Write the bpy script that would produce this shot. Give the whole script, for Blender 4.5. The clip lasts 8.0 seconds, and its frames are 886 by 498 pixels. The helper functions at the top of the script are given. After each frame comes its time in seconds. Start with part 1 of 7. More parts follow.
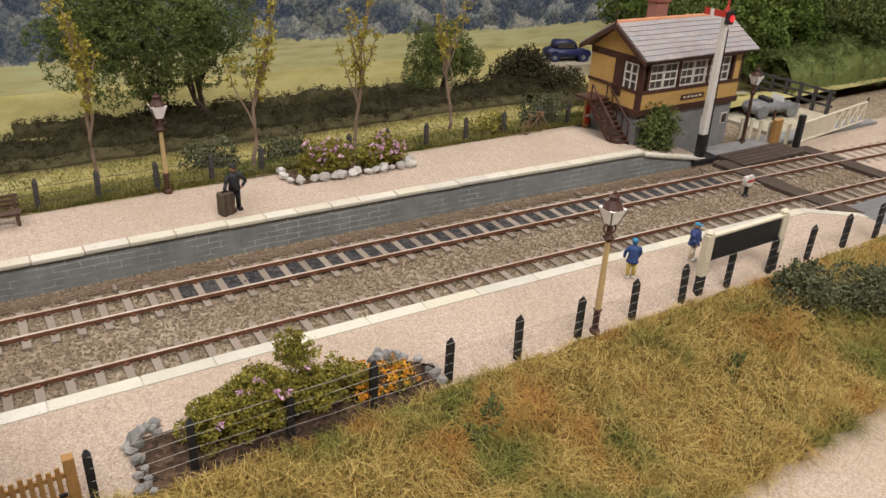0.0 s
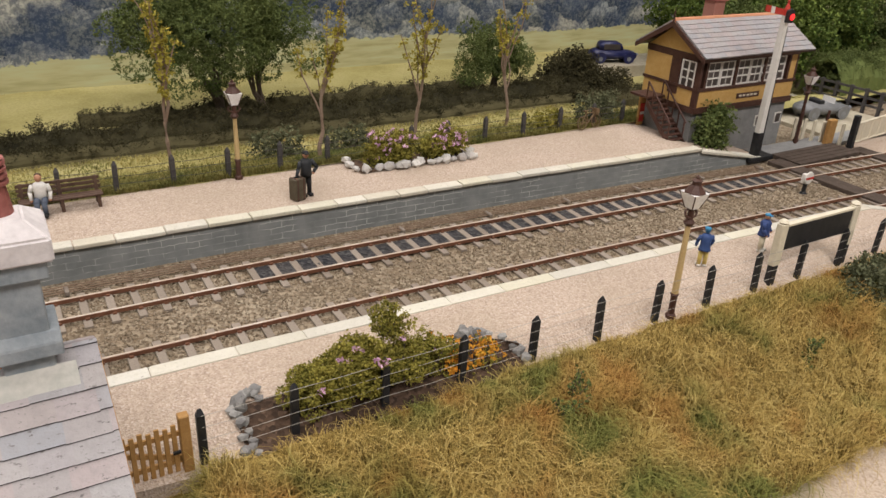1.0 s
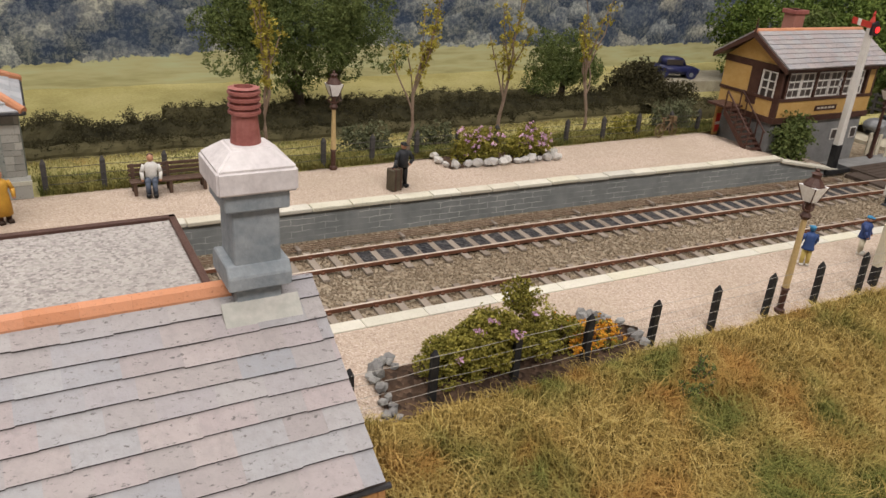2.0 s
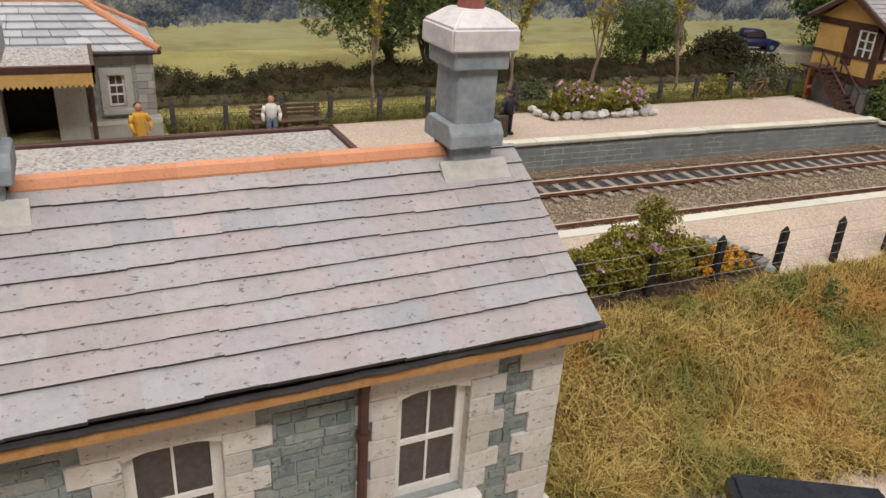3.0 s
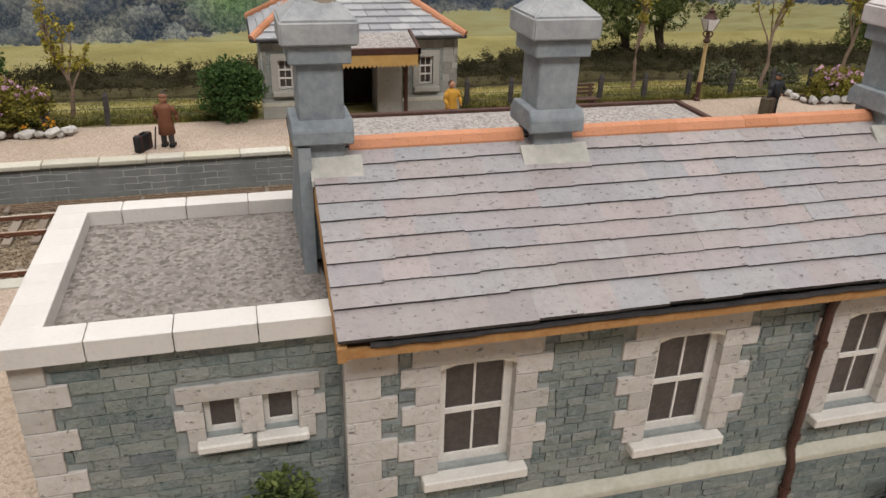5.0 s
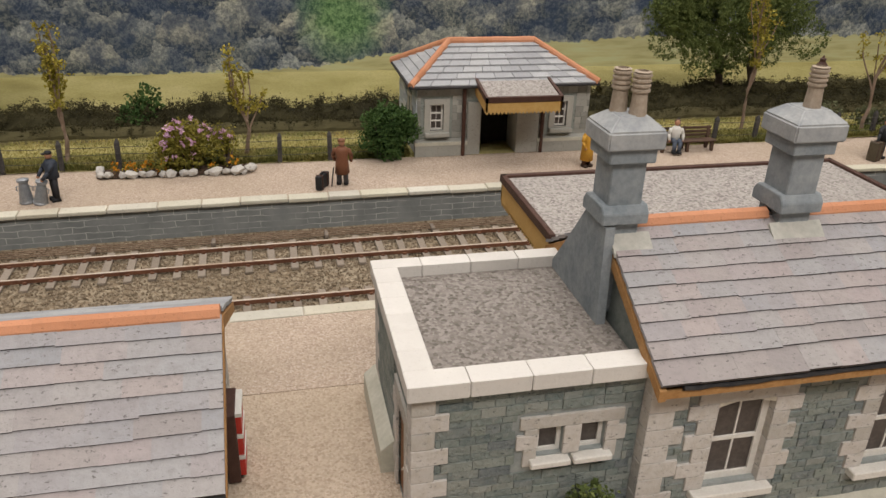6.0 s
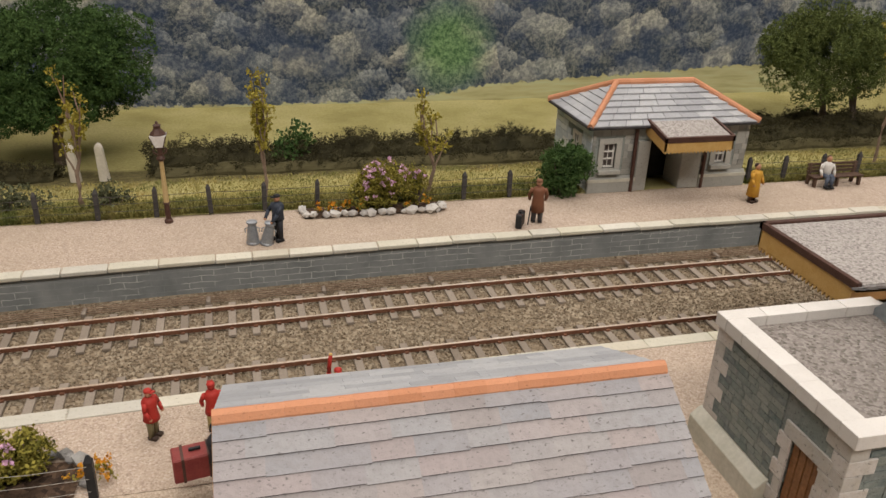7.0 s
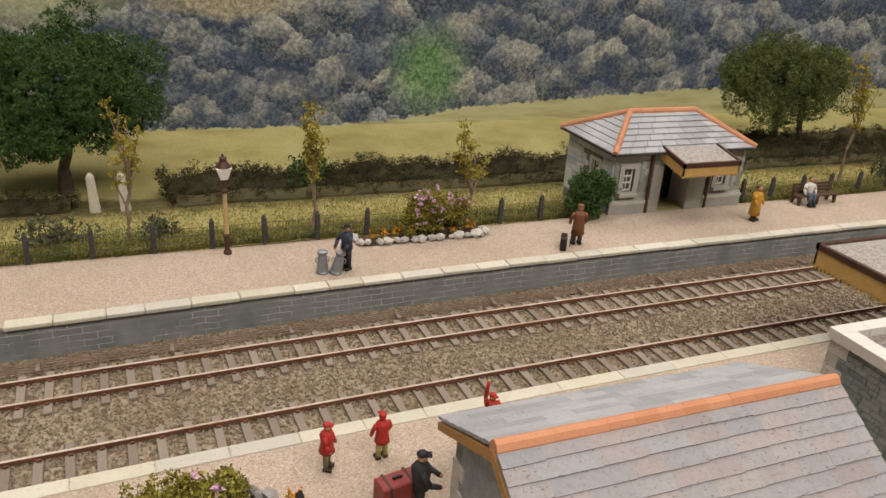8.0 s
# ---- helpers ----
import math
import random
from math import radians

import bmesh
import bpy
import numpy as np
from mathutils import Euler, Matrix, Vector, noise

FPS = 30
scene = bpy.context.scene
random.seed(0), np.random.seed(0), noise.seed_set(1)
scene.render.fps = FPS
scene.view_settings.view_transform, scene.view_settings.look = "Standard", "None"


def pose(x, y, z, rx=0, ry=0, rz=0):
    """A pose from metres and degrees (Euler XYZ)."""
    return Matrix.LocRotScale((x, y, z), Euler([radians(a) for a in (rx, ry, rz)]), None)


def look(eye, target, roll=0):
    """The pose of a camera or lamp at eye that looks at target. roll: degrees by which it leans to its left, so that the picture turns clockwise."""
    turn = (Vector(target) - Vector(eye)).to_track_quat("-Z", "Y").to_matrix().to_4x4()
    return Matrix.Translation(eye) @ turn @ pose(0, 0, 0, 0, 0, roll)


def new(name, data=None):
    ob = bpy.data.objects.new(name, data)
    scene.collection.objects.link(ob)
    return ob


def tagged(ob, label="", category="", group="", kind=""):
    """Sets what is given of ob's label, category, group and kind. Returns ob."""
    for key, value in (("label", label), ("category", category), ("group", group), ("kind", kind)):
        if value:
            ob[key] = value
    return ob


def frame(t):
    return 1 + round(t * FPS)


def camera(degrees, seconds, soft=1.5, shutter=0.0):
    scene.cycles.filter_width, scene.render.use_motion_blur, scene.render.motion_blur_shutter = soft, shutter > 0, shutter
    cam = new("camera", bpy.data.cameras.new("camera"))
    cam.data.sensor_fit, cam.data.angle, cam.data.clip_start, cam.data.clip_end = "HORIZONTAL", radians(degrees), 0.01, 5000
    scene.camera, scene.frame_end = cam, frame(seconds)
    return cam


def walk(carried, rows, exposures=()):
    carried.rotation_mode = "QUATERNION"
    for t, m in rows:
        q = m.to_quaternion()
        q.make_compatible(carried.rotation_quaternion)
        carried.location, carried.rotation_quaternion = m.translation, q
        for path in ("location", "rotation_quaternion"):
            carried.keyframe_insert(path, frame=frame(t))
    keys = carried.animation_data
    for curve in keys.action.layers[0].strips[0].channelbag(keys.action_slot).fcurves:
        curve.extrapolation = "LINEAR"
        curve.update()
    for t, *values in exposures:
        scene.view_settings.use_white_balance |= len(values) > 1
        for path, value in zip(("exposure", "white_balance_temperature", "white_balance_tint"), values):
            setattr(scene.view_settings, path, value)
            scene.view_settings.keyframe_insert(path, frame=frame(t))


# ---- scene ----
U = 1 / 76.0   # the layout is built at 1:76; numbers below are scale metres
cam = camera(60.1, 8.0)
PATH = [
    (0, (0.401, -0.068, 12.75), (1.384, 1.433, 11.866), 2.6),
    (0.5, (-0.582, 0.033, 12.512), (0.385, 1.55, 11.638), 2.9),
    (1, (-1.491, 0.25, 12.142), (-0.546, 1.785, 11.276), 2.9),
    (1.2, (-2.098, 0.496, 11.987), (-1.155, 2.039, 11.132), 2.9),
    (2.3, (-5.048, 0.91, 10.775), (-4.146, 2.499, 9.963), 4.4),
    (2.5, (-5.626, 0.808, 10.541), (-4.742, 2.395, 9.705), 3.8),
    (3, (-6.978, 0.613, 9.473), (-6.169, 2.24, 8.638), 3.8),
    (3.5, (-8.451, 0.358, 8.51), (-7.733, 2.028, 7.676), 3.5),
    (4, (-9.491, -0.043, 8.065), (-8.865, 1.654, 7.213), 3.3),
    (4.5, (-10.99, -0.113, 8.576), (-10.454, 1.599, 7.692), 2.9),
    (4.7, (-11.793, -0.206, 8.97), (-11.281, 1.518, 8.096), 2.4),
    (5.8, (-16.535, -1.029, 11.318), (-16.145, 0.723, 10.435), 1.1),
    (6, (-17.909, -1.319, 11.603), (-17.502, 0.437, 10.737), 1.8),
    (6.5, (-22.223, -0.995, 11.944), (-21.806, 0.765, 11.091), 2.0),
    (7, (-26.006, -0.348, 12.785), (-25.567, 1.415, 11.948), 1.9),
    (7.5, (-28.851, 0.323, 13.425), (-28.309, 2.062, 12.599), 2.8),
    (8, (-32.463, 0.566, 13.546), (-31.756, 2.258, 12.748), 4.0),
]
walk(cam, [(t, look(Vector(eye) * U, Vector(target) * U, roll)) for t, eye, target, roll in PATH],
     exposures=[(0.0, 0.03, 6500, 13), (2.5, -0.05, 6450, 12), (3.5, -0.01, 6300, 11), (4.7, -0.15, 6280, 11), (6.0, -0.28, 6600, 11), (6.7, -0.26, 6680, 12), (7.5, -0.22, 6800, 12), (8.0, -0.19, 6800, 12)])

# ---- light: long unseen ceiling panels, added to light an assumed exhibition hall ----
world = bpy.data.worlds.new("hall_air")
scene.world = world
world.use_nodes = True
world.node_tree.nodes["Background"].inputs[0].default_value = (0.9, 0.93, 1.0, 1)
world.node_tree.nodes["Background"].inputs[1].default_value = 0.2
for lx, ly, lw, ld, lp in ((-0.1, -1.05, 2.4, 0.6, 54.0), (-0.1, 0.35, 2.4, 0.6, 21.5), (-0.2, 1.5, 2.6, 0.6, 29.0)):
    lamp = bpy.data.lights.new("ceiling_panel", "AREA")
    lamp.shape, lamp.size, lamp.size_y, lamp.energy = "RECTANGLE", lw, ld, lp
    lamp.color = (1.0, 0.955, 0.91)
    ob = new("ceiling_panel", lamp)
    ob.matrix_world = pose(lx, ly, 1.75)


# ---- mesh helpers ----
ORIGIN = {}


def thing(name, x=0, y=0, z=0, rz=0, label="", category="", group="", kind="", local=False):
    """An empty at the base of a thing. Unless local, its parts are given in the layout's own coordinates."""
    ob = new(name)
    ob.empty_display_size = 0.005
    ob.matrix_basis = pose(x * U, y * U, z * U, 0, 0, rz)
    ORIGIN[ob] = Vector((0, 0, 0)) if local else Vector((x, y, z))
    return tagged(ob, label, category, group, kind)


def mesh_of(name, bm, *materials, smooth=False):
    bm.transform(Matrix.Scale(U, 4))
    me = bpy.data.meshes.new(name)
    bm.to_mesh(me)
    bm.free()
    if smooth:
        me.shade_smooth()
    for m in materials:
        me.materials.append(m)
    return me


def part(name, bm, material, parent=None, label="", smooth=False, kind=""):
    org = ORIGIN.get(parent, Vector((0, 0, 0)))
    bm.transform(Matrix.Translation(-org))
    ob = new(name, mesh_of(name, bm, material, smooth=smooth))
    if parent:
        ob.parent = parent
        ORIGIN[ob] = org
    return tagged(ob, label, kind=kind)


def solo(name, bm, material, label, category, group="", kind="", smooth=False):
    """A thing of one mesh, in the layout's coordinates."""
    return tagged(part(name, bm, material, smooth=smooth), label, category, group, kind)


def cloud(name, verts, faces, material, parent=None, label="", kind=""):
    """One mesh out of arrays of corners and faces."""
    org = ORIGIN.get(parent, Vector((0, 0, 0)))
    me = bpy.data.meshes.new(name)
    co = (np.asarray(verts, dtype=np.float64).reshape(-1, 3) - np.array(org)) * U
    me.from_pydata(co.tolist(), [], faces if isinstance(faces, list) else faces.tolist())
    me.update()
    me.materials.append(material)
    ob = new(name, me)
    if parent:
        ob.parent = parent
        ORIGIN[ob] = org
    return tagged(ob, label, kind=kind)


def lay(name, me, parent, x, y, z, rx=0, ry=0, rz=0, s=(1, 1, 1)):
    """A piece on a shared mesh, at a place of the layout."""
    o = new(name, me)
    o.parent = parent
    p = Vector((x, y, z)) - ORIGIN[parent]
    o.matrix_basis = pose(p.x * U, p.y * U, p.z * U, rx, ry, rz) @ Matrix.Diagonal((*s, 1))
    return o


def B():
    return bmesh.new()


def box(bm, x0, y0, z0, x1, y1, z1, m=None):
    vs = [bm.verts.new((x, y, z)) for z in (z0, z1) for x, y in ((x0, y0), (x1, y0), (x1, y1), (x0, y1))]
    for f in ((3, 2, 1, 0), (4, 5, 6, 7), (0, 1, 5, 4), (1, 2, 6, 5), (2, 3, 7, 6), (3, 0, 4, 7)):
        bm.faces.new([vs[i] for i in f])
    if m is not None:
        for v in vs:
            v.co = m @ v.co
    return bm


def bev(bm, w, seg=1):
    bmesh.ops.bevel(bm, geom=list(bm.edges), offset=w, segments=seg, affect="EDGES", clamp_overlap=True)
    return bm


def prism(bm, pts, axis, a, b):
    """A polygon pulled along an axis; its points are the other two coordinates in order."""
    def at(p, c):
        return {"x": (c, p[0], p[1]), "y": (p[0], c, p[1]), "z": (p[0], p[1], c)}[axis]
    lo, hi = [bm.verts.new(at(p, a)) for p in pts], [bm.verts.new(at(p, b)) for p in pts]
    n = len(pts)
    fs = [bm.faces.new(lo[::-1]), bm.faces.new(hi)]
    fs += [bm.faces.new((lo[i], lo[(i + 1) % n], hi[(i + 1) % n], hi[i])) for i in range(n)]
    bmesh.ops.recalc_face_normals(bm, faces=fs)
    return bm


def rod(bm, p, q, r0, r1=None, seg=8):
    p, q = Vector(p), Vector(q)
    r1 = r0 if r1 is None else r1
    turn = (q - p).to_track_quat("Z", "Y")
    rings = []
    for c, r in ((p, r0), (q, r1)):
        rings.append([bm.verts.new(c + turn @ Vector((r * math.cos(2 * math.pi * i / seg), r * math.sin(2 * math.pi * i / seg), 0))) for i in range(seg)])
    for i in range(seg):
        j = (i + 1) % seg
        bm.faces.new((rings[0][i], rings[0][j], rings[1][j], rings[1][i]))
    bm.faces.new(rings[0][::-1])
    bm.faces.new(rings[1])
    return bm


def tube(bm, pts, radii, seg=5):
    """One continuous round bar through the points."""
    pts = [Vector(p) for p in pts]
    radii = radii if isinstance(radii, (list, tuple)) else [radii] * len(pts)
    rings = []
    for i, (c, r) in enumerate(zip(pts, radii)):
        d = pts[min(i + 1, len(pts) - 1)] - pts[max(i - 1, 0)]
        turn = d.to_track_quat("Z", "Y")
        rings.append([bm.verts.new(c + turn @ Vector((r * math.cos(2 * math.pi * k / seg), r * math.sin(2 * math.pi * k / seg), 0))) for k in range(seg)])
    for a, b in zip(rings, rings[1:]):
        for k in range(seg):
            j = (k + 1) % seg
            bm.faces.new((a[k], a[j], b[j], b[k]))
    bm.faces.new(rings[0][::-1])
    bm.faces.new(rings[-1])
    bmesh.ops.recalc_face_normals(bm, faces=bm.faces[:])
    return bm


def lathe(bm, prof, seg=12, x=0, y=0):
    """prof: (radius, z) from the foot up."""
    rings = [[bm.verts.new((x + r * math.cos(2 * math.pi * (i + .5) / seg), y + r * math.sin(2 * math.pi * (i + .5) / seg), z)) for i in range(seg)] for r, z in prof]
    for a, b in zip(rings, rings[1:]):
        for i in range(seg):
            j = (i + 1) % seg
            bm.faces.new((a[i], a[j], b[j], b[i]))
    bm.faces.new(rings[0][::-1])
    bm.faces.new(rings[-1])
    return bm


def sheet(bm, xs, ys, zf):
    """A grid over xs and ys at the heights zf(x, y)."""
    vs = [[bm.verts.new((x, y, zf(x, y))) for x in xs] for y in ys]
    for j in range(len(ys) - 1):
        for i in range(len(xs) - 1):
            bm.faces.new((vs[j][i], vs[j][i + 1], vs[j + 1][i + 1], vs[j + 1][i]))
    return bm


def span(a, b, n):
    return [a + (b - a) * i / n for i in range(n + 1)]


# ---- materials ----
class Mat:
    """A node material being built; places are read in scale metres."""

    def __init__(self, name, rough=0.8, metal=0.0, spec=0.3):
        self.m = bpy.data.materials.new(name)
        self.m.use_nodes = True
        self.n, self.l = self.m.node_tree.nodes, self.m.node_tree.links
        self.b = self.n["Principled BSDF"]
        self.b.inputs["Roughness"].default_value = rough
        self.b.inputs["Metallic"].default_value = metal
        self.b.inputs["Specular IOR Level"].default_value = spec
        tc = self.n.new("ShaderNodeTexCoord")
        mp = self.n.new("ShaderNodeMapping")
        mp.inputs["Scale"].default_value = (76, 76, 76)
        self.l.new(tc.outputs["Object"], mp.inputs["Vector"])
        self.v = mp.outputs["Vector"]

    def stretch(self, x, y, z):
        mp = self.n.new("ShaderNodeMapping")
        mp.inputs["Scale"].default_value = (x, y, z)
        self.l.new(self.v, mp.inputs["Vector"])
        return mp.outputs["Vector"]

    def noise(self, scale, detail=4, rough=0.6, v=None):
        t = self.n.new("ShaderNodeTexNoise")
        t.inputs["Scale"].default_value, t.inputs["Detail"].default_value, t.inputs["Roughness"].default_value = scale, detail, rough
        self.l.new(v or self.v, t.inputs["Vector"])
        return t.outputs["Fac"]

    def cells(self, scale, out="Color", v=None):
        t = self.n.new("ShaderNodeTexVoronoi")
        t.inputs["Scale"].default_value = scale
        self.l.new(v or self.v, t.inputs["Vector"])
        if out == "Color":
            s = self.n.new("ShaderNodeSeparateColor")
            self.l.new(t.outputs["Color"], s.inputs[0])
            return s.outputs[0]
        return t.outputs[out]

    def rand(self):
        return self.n.new("ShaderNodeObjectInfo").outputs["Random"]

    def island(self):
        return self.n.new("ShaderNodeNewGeometry").outputs["Random Per Island"]

    def ramp(self, fac, *stops):
        r = self.n.new("ShaderNodeValToRGB")
        el = r.color_ramp.elements
        while len(el) < len(stops):
            el.new(0.5)
        for e, (p, c) in zip(el, stops):
            e.position, e.color = p, (*c, 1)
        self.l.new(fac, r.inputs[0])
        return r.outputs[0]

    def mix(self, fac, a, b, mode="MIX"):
        x = self.n.new("ShaderNodeMix")
        x.data_type, x.blend_type = "RGBA", mode
        for sock, v in ((x.inputs[0], fac), (x.inputs[6], a), (x.inputs[7], b)):
            if isinstance(v, (int, float)):
                sock.default_value = v
            elif isinstance(v, tuple):
                sock.default_value = (*v, 1)
            else:
                self.l.new(v, sock)
        return x.outputs[2]

    def color(self, c):
        if isinstance(c, tuple):
            self.b.inputs["Base Color"].default_value = (*c, 1)
        else:
            self.l.new(c, self.b.inputs["Base Color"])
        return self

    def bump(self, h, strength=0.5, dist=0.05):
        bp = self.n.new("ShaderNodeBump")
        bp.inputs["Strength"].default_value, bp.inputs["Distance"].default_value = strength, dist * U
        self.l.new(h, bp.inputs["Height"])
        self.l.new(bp.outputs[0], self.b.inputs["Normal"])
        return self


def plain(name, a, b, rough=0.7, scale=3.0, fine=25.0, bump=0.3, metal=0.0, spec=0.3, dist=0.03):
    """Paint or plaster: two close colours mixed by a broad noise, with a fine grain on top."""
    m = Mat(name, rough, metal, spec)
    c = m.ramp(m.noise(scale), (0.35, a), (0.7, b))
    g = m.noise(fine, 3)
    m.color(m.mix(0.25, c, m.ramp(g, (0.3, tuple(v * 0.6 for v in a)), (0.7, b))))
    m.bump(g, bump, dist)
    return m.m


def bits(name, cols, scale, rough=0.9, bump=0.8, broad=0.35, tint=(0.5, 0.5, 0.5), amount=0.35, dist=0.06):
    """Loose grit: a cell pattern of several colours, darkened and tinted in broad patches."""
    m = Mat(name, rough, 0, 0.15)
    k = m.cells(scale)
    n = len(cols)
    c = m.ramp(k, *[(i / max(1, n - 1), col) for i, col in enumerate(cols)])
    c = m.mix(m.ramp(m.noise(broad, 5), (0.4, (0, 0, 0)), (0.7, (amount,) * 3)), c, tint)
    m.color(c)
    m.bump(m.cells(scale, "Distance"), bump, dist)
    return m.m


def pieces(name, cols, rough=0.8, fine=14.0, by="object", bump=0.4, amount=0.3, dist=0.03, stain=(0.3, 0.28, 0.24)):
    """Slates, stones and slabs: each piece has its own shade, with grain and stains over it."""
    m = Mat(name, rough, 0, 0.25)
    if by == "object":
        mp = m.n.new("ShaderNodeMapping")
        mp.inputs["Scale"].default_value = (76, 76, 76)
        m.l.new(m.n.new("ShaderNodeNewGeometry").outputs["Position"], mp.inputs["Vector"])
        m.v = mp.outputs["Vector"]
    n = len(cols)
    c = m.ramp(m.rand() if by == "object" else m.island(), *[(i / max(1, n - 1), col) for i, col in enumerate(cols)])
    g = m.noise(fine, 4, 0.65)
    c = m.mix(m.ramp(g, (0.45, (0, 0, 0)), (0.75, (amount,) * 3)), c, stain)
    c = m.mix(m.ramp(m.noise(1.3, 3), (0.45, (0, 0, 0)), (0.8, (0.25,) * 3)), c, tuple(min(1, v * 1.25) for v in cols[-1]))
    spot = m.noise(fine * 2.2, 3, 0.7, v=m.stretch(0.6, 1, 1))
    c = m.mix(m.ramp(spot, (0.60, (0, 0, 0)), (0.70, (min(1, amount * 2.2),) * 3)), c, tuple(v * 0.45 for v in cols[0]))
    m.color(c)
    m.bump(g, bump, dist)
    return m.m


def leaves(name, cols, rough=0.85, broad=0.5):
    """Foliage flock: shade by leaf, with broad lighter and darker patches."""
    m = Mat(name, rough, 0, 0.1)
    n = len(cols)
    c = m.ramp(m.island(), *[(i / max(1, n - 1), col) for i, col in enumerate(cols)])
    c = m.mix(m.ramp(m.noise(broad, 3), (0.35, (0, 0, 0)), (0.7, (0.6,) * 3)), c, tuple(v * 1.15 for v in cols[-1]))
    m.color(c)
    return m.m


GRAVEL = bits("pink_grit", [(0.34, 0.26, 0.205), (0.46, 0.365, 0.29), (0.55, 0.45, 0.365), (0.41, 0.32, 0.25), (0.60, 0.51, 0.43)], 22, tint=(0.36, 0.29, 0.21), amount=0.42, dist=0.03)
YARD = bits("yard_grit", [(0.36, 0.28, 0.21), (0.48, 0.39, 0.305), (0.56, 0.465, 0.37), (0.43, 0.34, 0.26)], 20, tint=(0.37, 0.29, 0.20), dist=0.03)
BALLAST = bits("ballast", [(0.165, 0.125, 0.085), (0.29, 0.23, 0.16), (0.37, 0.31, 0.225), (0.21, 0.17, 0.12)], 7, tint=(0.17, 0.12, 0.07), amount=0.5, dist=0.1)
COPING = plain("cream_coping", (0.60, 0.55, 0.42), (0.72, 0.68, 0.56), 0.8, 1.2, 14)
SLATE_WALL = plain("grey_blue_stone", (0.09, 0.11, 0.115), (0.16, 0.18, 0.18), 0.85, 1.5, 10, 0.6)
STONE = plain("green_grey_stone", (0.17, 0.20, 0.19), (0.30, 0.32, 0.30), 0.85, 1.8, 9, 0.6)
CREAMSTONE = plain("pale_quoin", (0.60, 0.55, 0.46), (0.74, 0.69, 0.60), 0.85, 2.0, 12, 0.4)
ROOFSLATE = plain("roof_slate", (0.28, 0.26, 0.26), (0.40, 0.37, 0.36), 0.75, 1.2, 12, 0.5)
RIDGE = plain("terracotta", (0.52, 0.22, 0.11), (0.62, 0.29, 0.16), 0.75, 2.0, 12)
CREAMPAINT = plain("ochre_paint", (0.55, 0.33, 0.10), (0.62, 0.40, 0.15), 0.6)
BROWNPAINT = plain("chocolate_paint", (0.06, 0.027, 0.02), (0.10, 0.05, 0.036), 0.5)
WHITEPAINT = plain("white_paint", (0.70, 0.67, 0.62), (0.80, 0.78, 0.73), 0.55)
BLACKPAINT = plain("black_paint", (0.012, 0.013, 0.015), (0.03, 0.03, 0.032), 0.5)
GRASSBASE = plain("grass_soil", (0.16, 0.13, 0.04), (0.28, 0.21, 0.07), 0.95, 0.5, 6, 0.8)
SLEEPER = plain("sleeper_wood", (0.16, 0.13, 0.105), (0.26, 0.22, 0.18), 0.9, 2, 14)
DARKSLEEPER = plain("dark_sleeper", (0.03, 0.03, 0.035), (0.06, 0.06, 0.065), 0.8, 2, 14)
RUST = plain("rusty_rail", (0.12, 0.05, 0.028), (0.20, 0.09, 0.05), 0.8, 2, 14)
# pale streaks in the base colour paint the highlight along the rail heads
STEEL = plain("polished_railhead_shine", (0.62, 0.46, 0.34), (0.94, 0.85, 0.74), 0.24, 0.4, 10, 0.06, 0.3, 0.8)


def bend(x):
    """How far the line has swung towards the front at x."""
    return -0.0008 * (x + 6) ** 2
S_MAIN = [(0.30, 0.275, 0.272), (0.365, 0.315, 0.312), (0.295, 0.30, 0.318), (0.39, 0.34, 0.33), (0.325, 0.295, 0.288), (0.335, 0.335, 0.345), (0.36, 0.335, 0.325)]
SLATE = pieces("slate_piece", S_MAIN, 0.7, 7, dist=0.04, bump=0.6, amount=0.5, stain=(0.235, 0.22, 0.215))
# dark edge colour that paints the shadow line under each slate course
SLATE_EDGE_SHADE = plain("slate_edge_shade", (0.05, 0.045, 0.045), (0.10, 0.09, 0.088), 0.85, 3, 12)
SLATE_J = pieces("slate_joined", S_MAIN, 0.7, 7, by="island", dist=0.04, bump=0.6, amount=0.5, stain=(0.235, 0.22, 0.215))
# waiting room's blue slate; also colours the bluish sheen on the hut roof
BLUESLATE_AND_SHEEN_J = pieces("blue_slate_and_sheen", [(0.30, 0.31, 0.33), (0.38, 0.39, 0.41), (0.44, 0.45, 0.46)], 0.55, 9, by="island")
STONES = [(0.115, 0.15, 0.15), (0.20, 0.235, 0.22), (0.26, 0.285, 0.26), (0.14, 0.165, 0.175), (0.235, 0.265, 0.235), (0.17, 0.205, 0.20), (0.30, 0.315, 0.285)]
STONE_P = pieces("stone_piece", STONES, 0.85, 7, bump=0.9, dist=0.07, amount=0.45, stain=(0.36, 0.37, 0.35))
STONE_J = pieces("stone_joined", STONES, 0.85, 7, by="island", bump=0.9, dist=0.07, amount=0.45, stain=(0.36, 0.37, 0.35))
PALESTONE_J = pieces("weathered_stone", [(0.22, 0.22, 0.20), (0.33, 0.33, 0.30), (0.42, 0.41, 0.37)], 0.85, 9, by="island", stain=(0.25, 0.25, 0.22))
MORTAR = plain("mortar", (0.24, 0.265, 0.26), (0.36, 0.38, 0.365), 0.9, 2, 12)
QUOIN = pieces("quoin_piece", [(0.44, 0.42, 0.385), (0.52, 0.49, 0.46), (0.56, 0.53, 0.50), (0.59, 0.56, 0.53), (0.54, 0.505, 0.47)], 0.8, 6, amount=0.5, stain=(0.40, 0.355, 0.28), bump=0.7, dist=0.05)
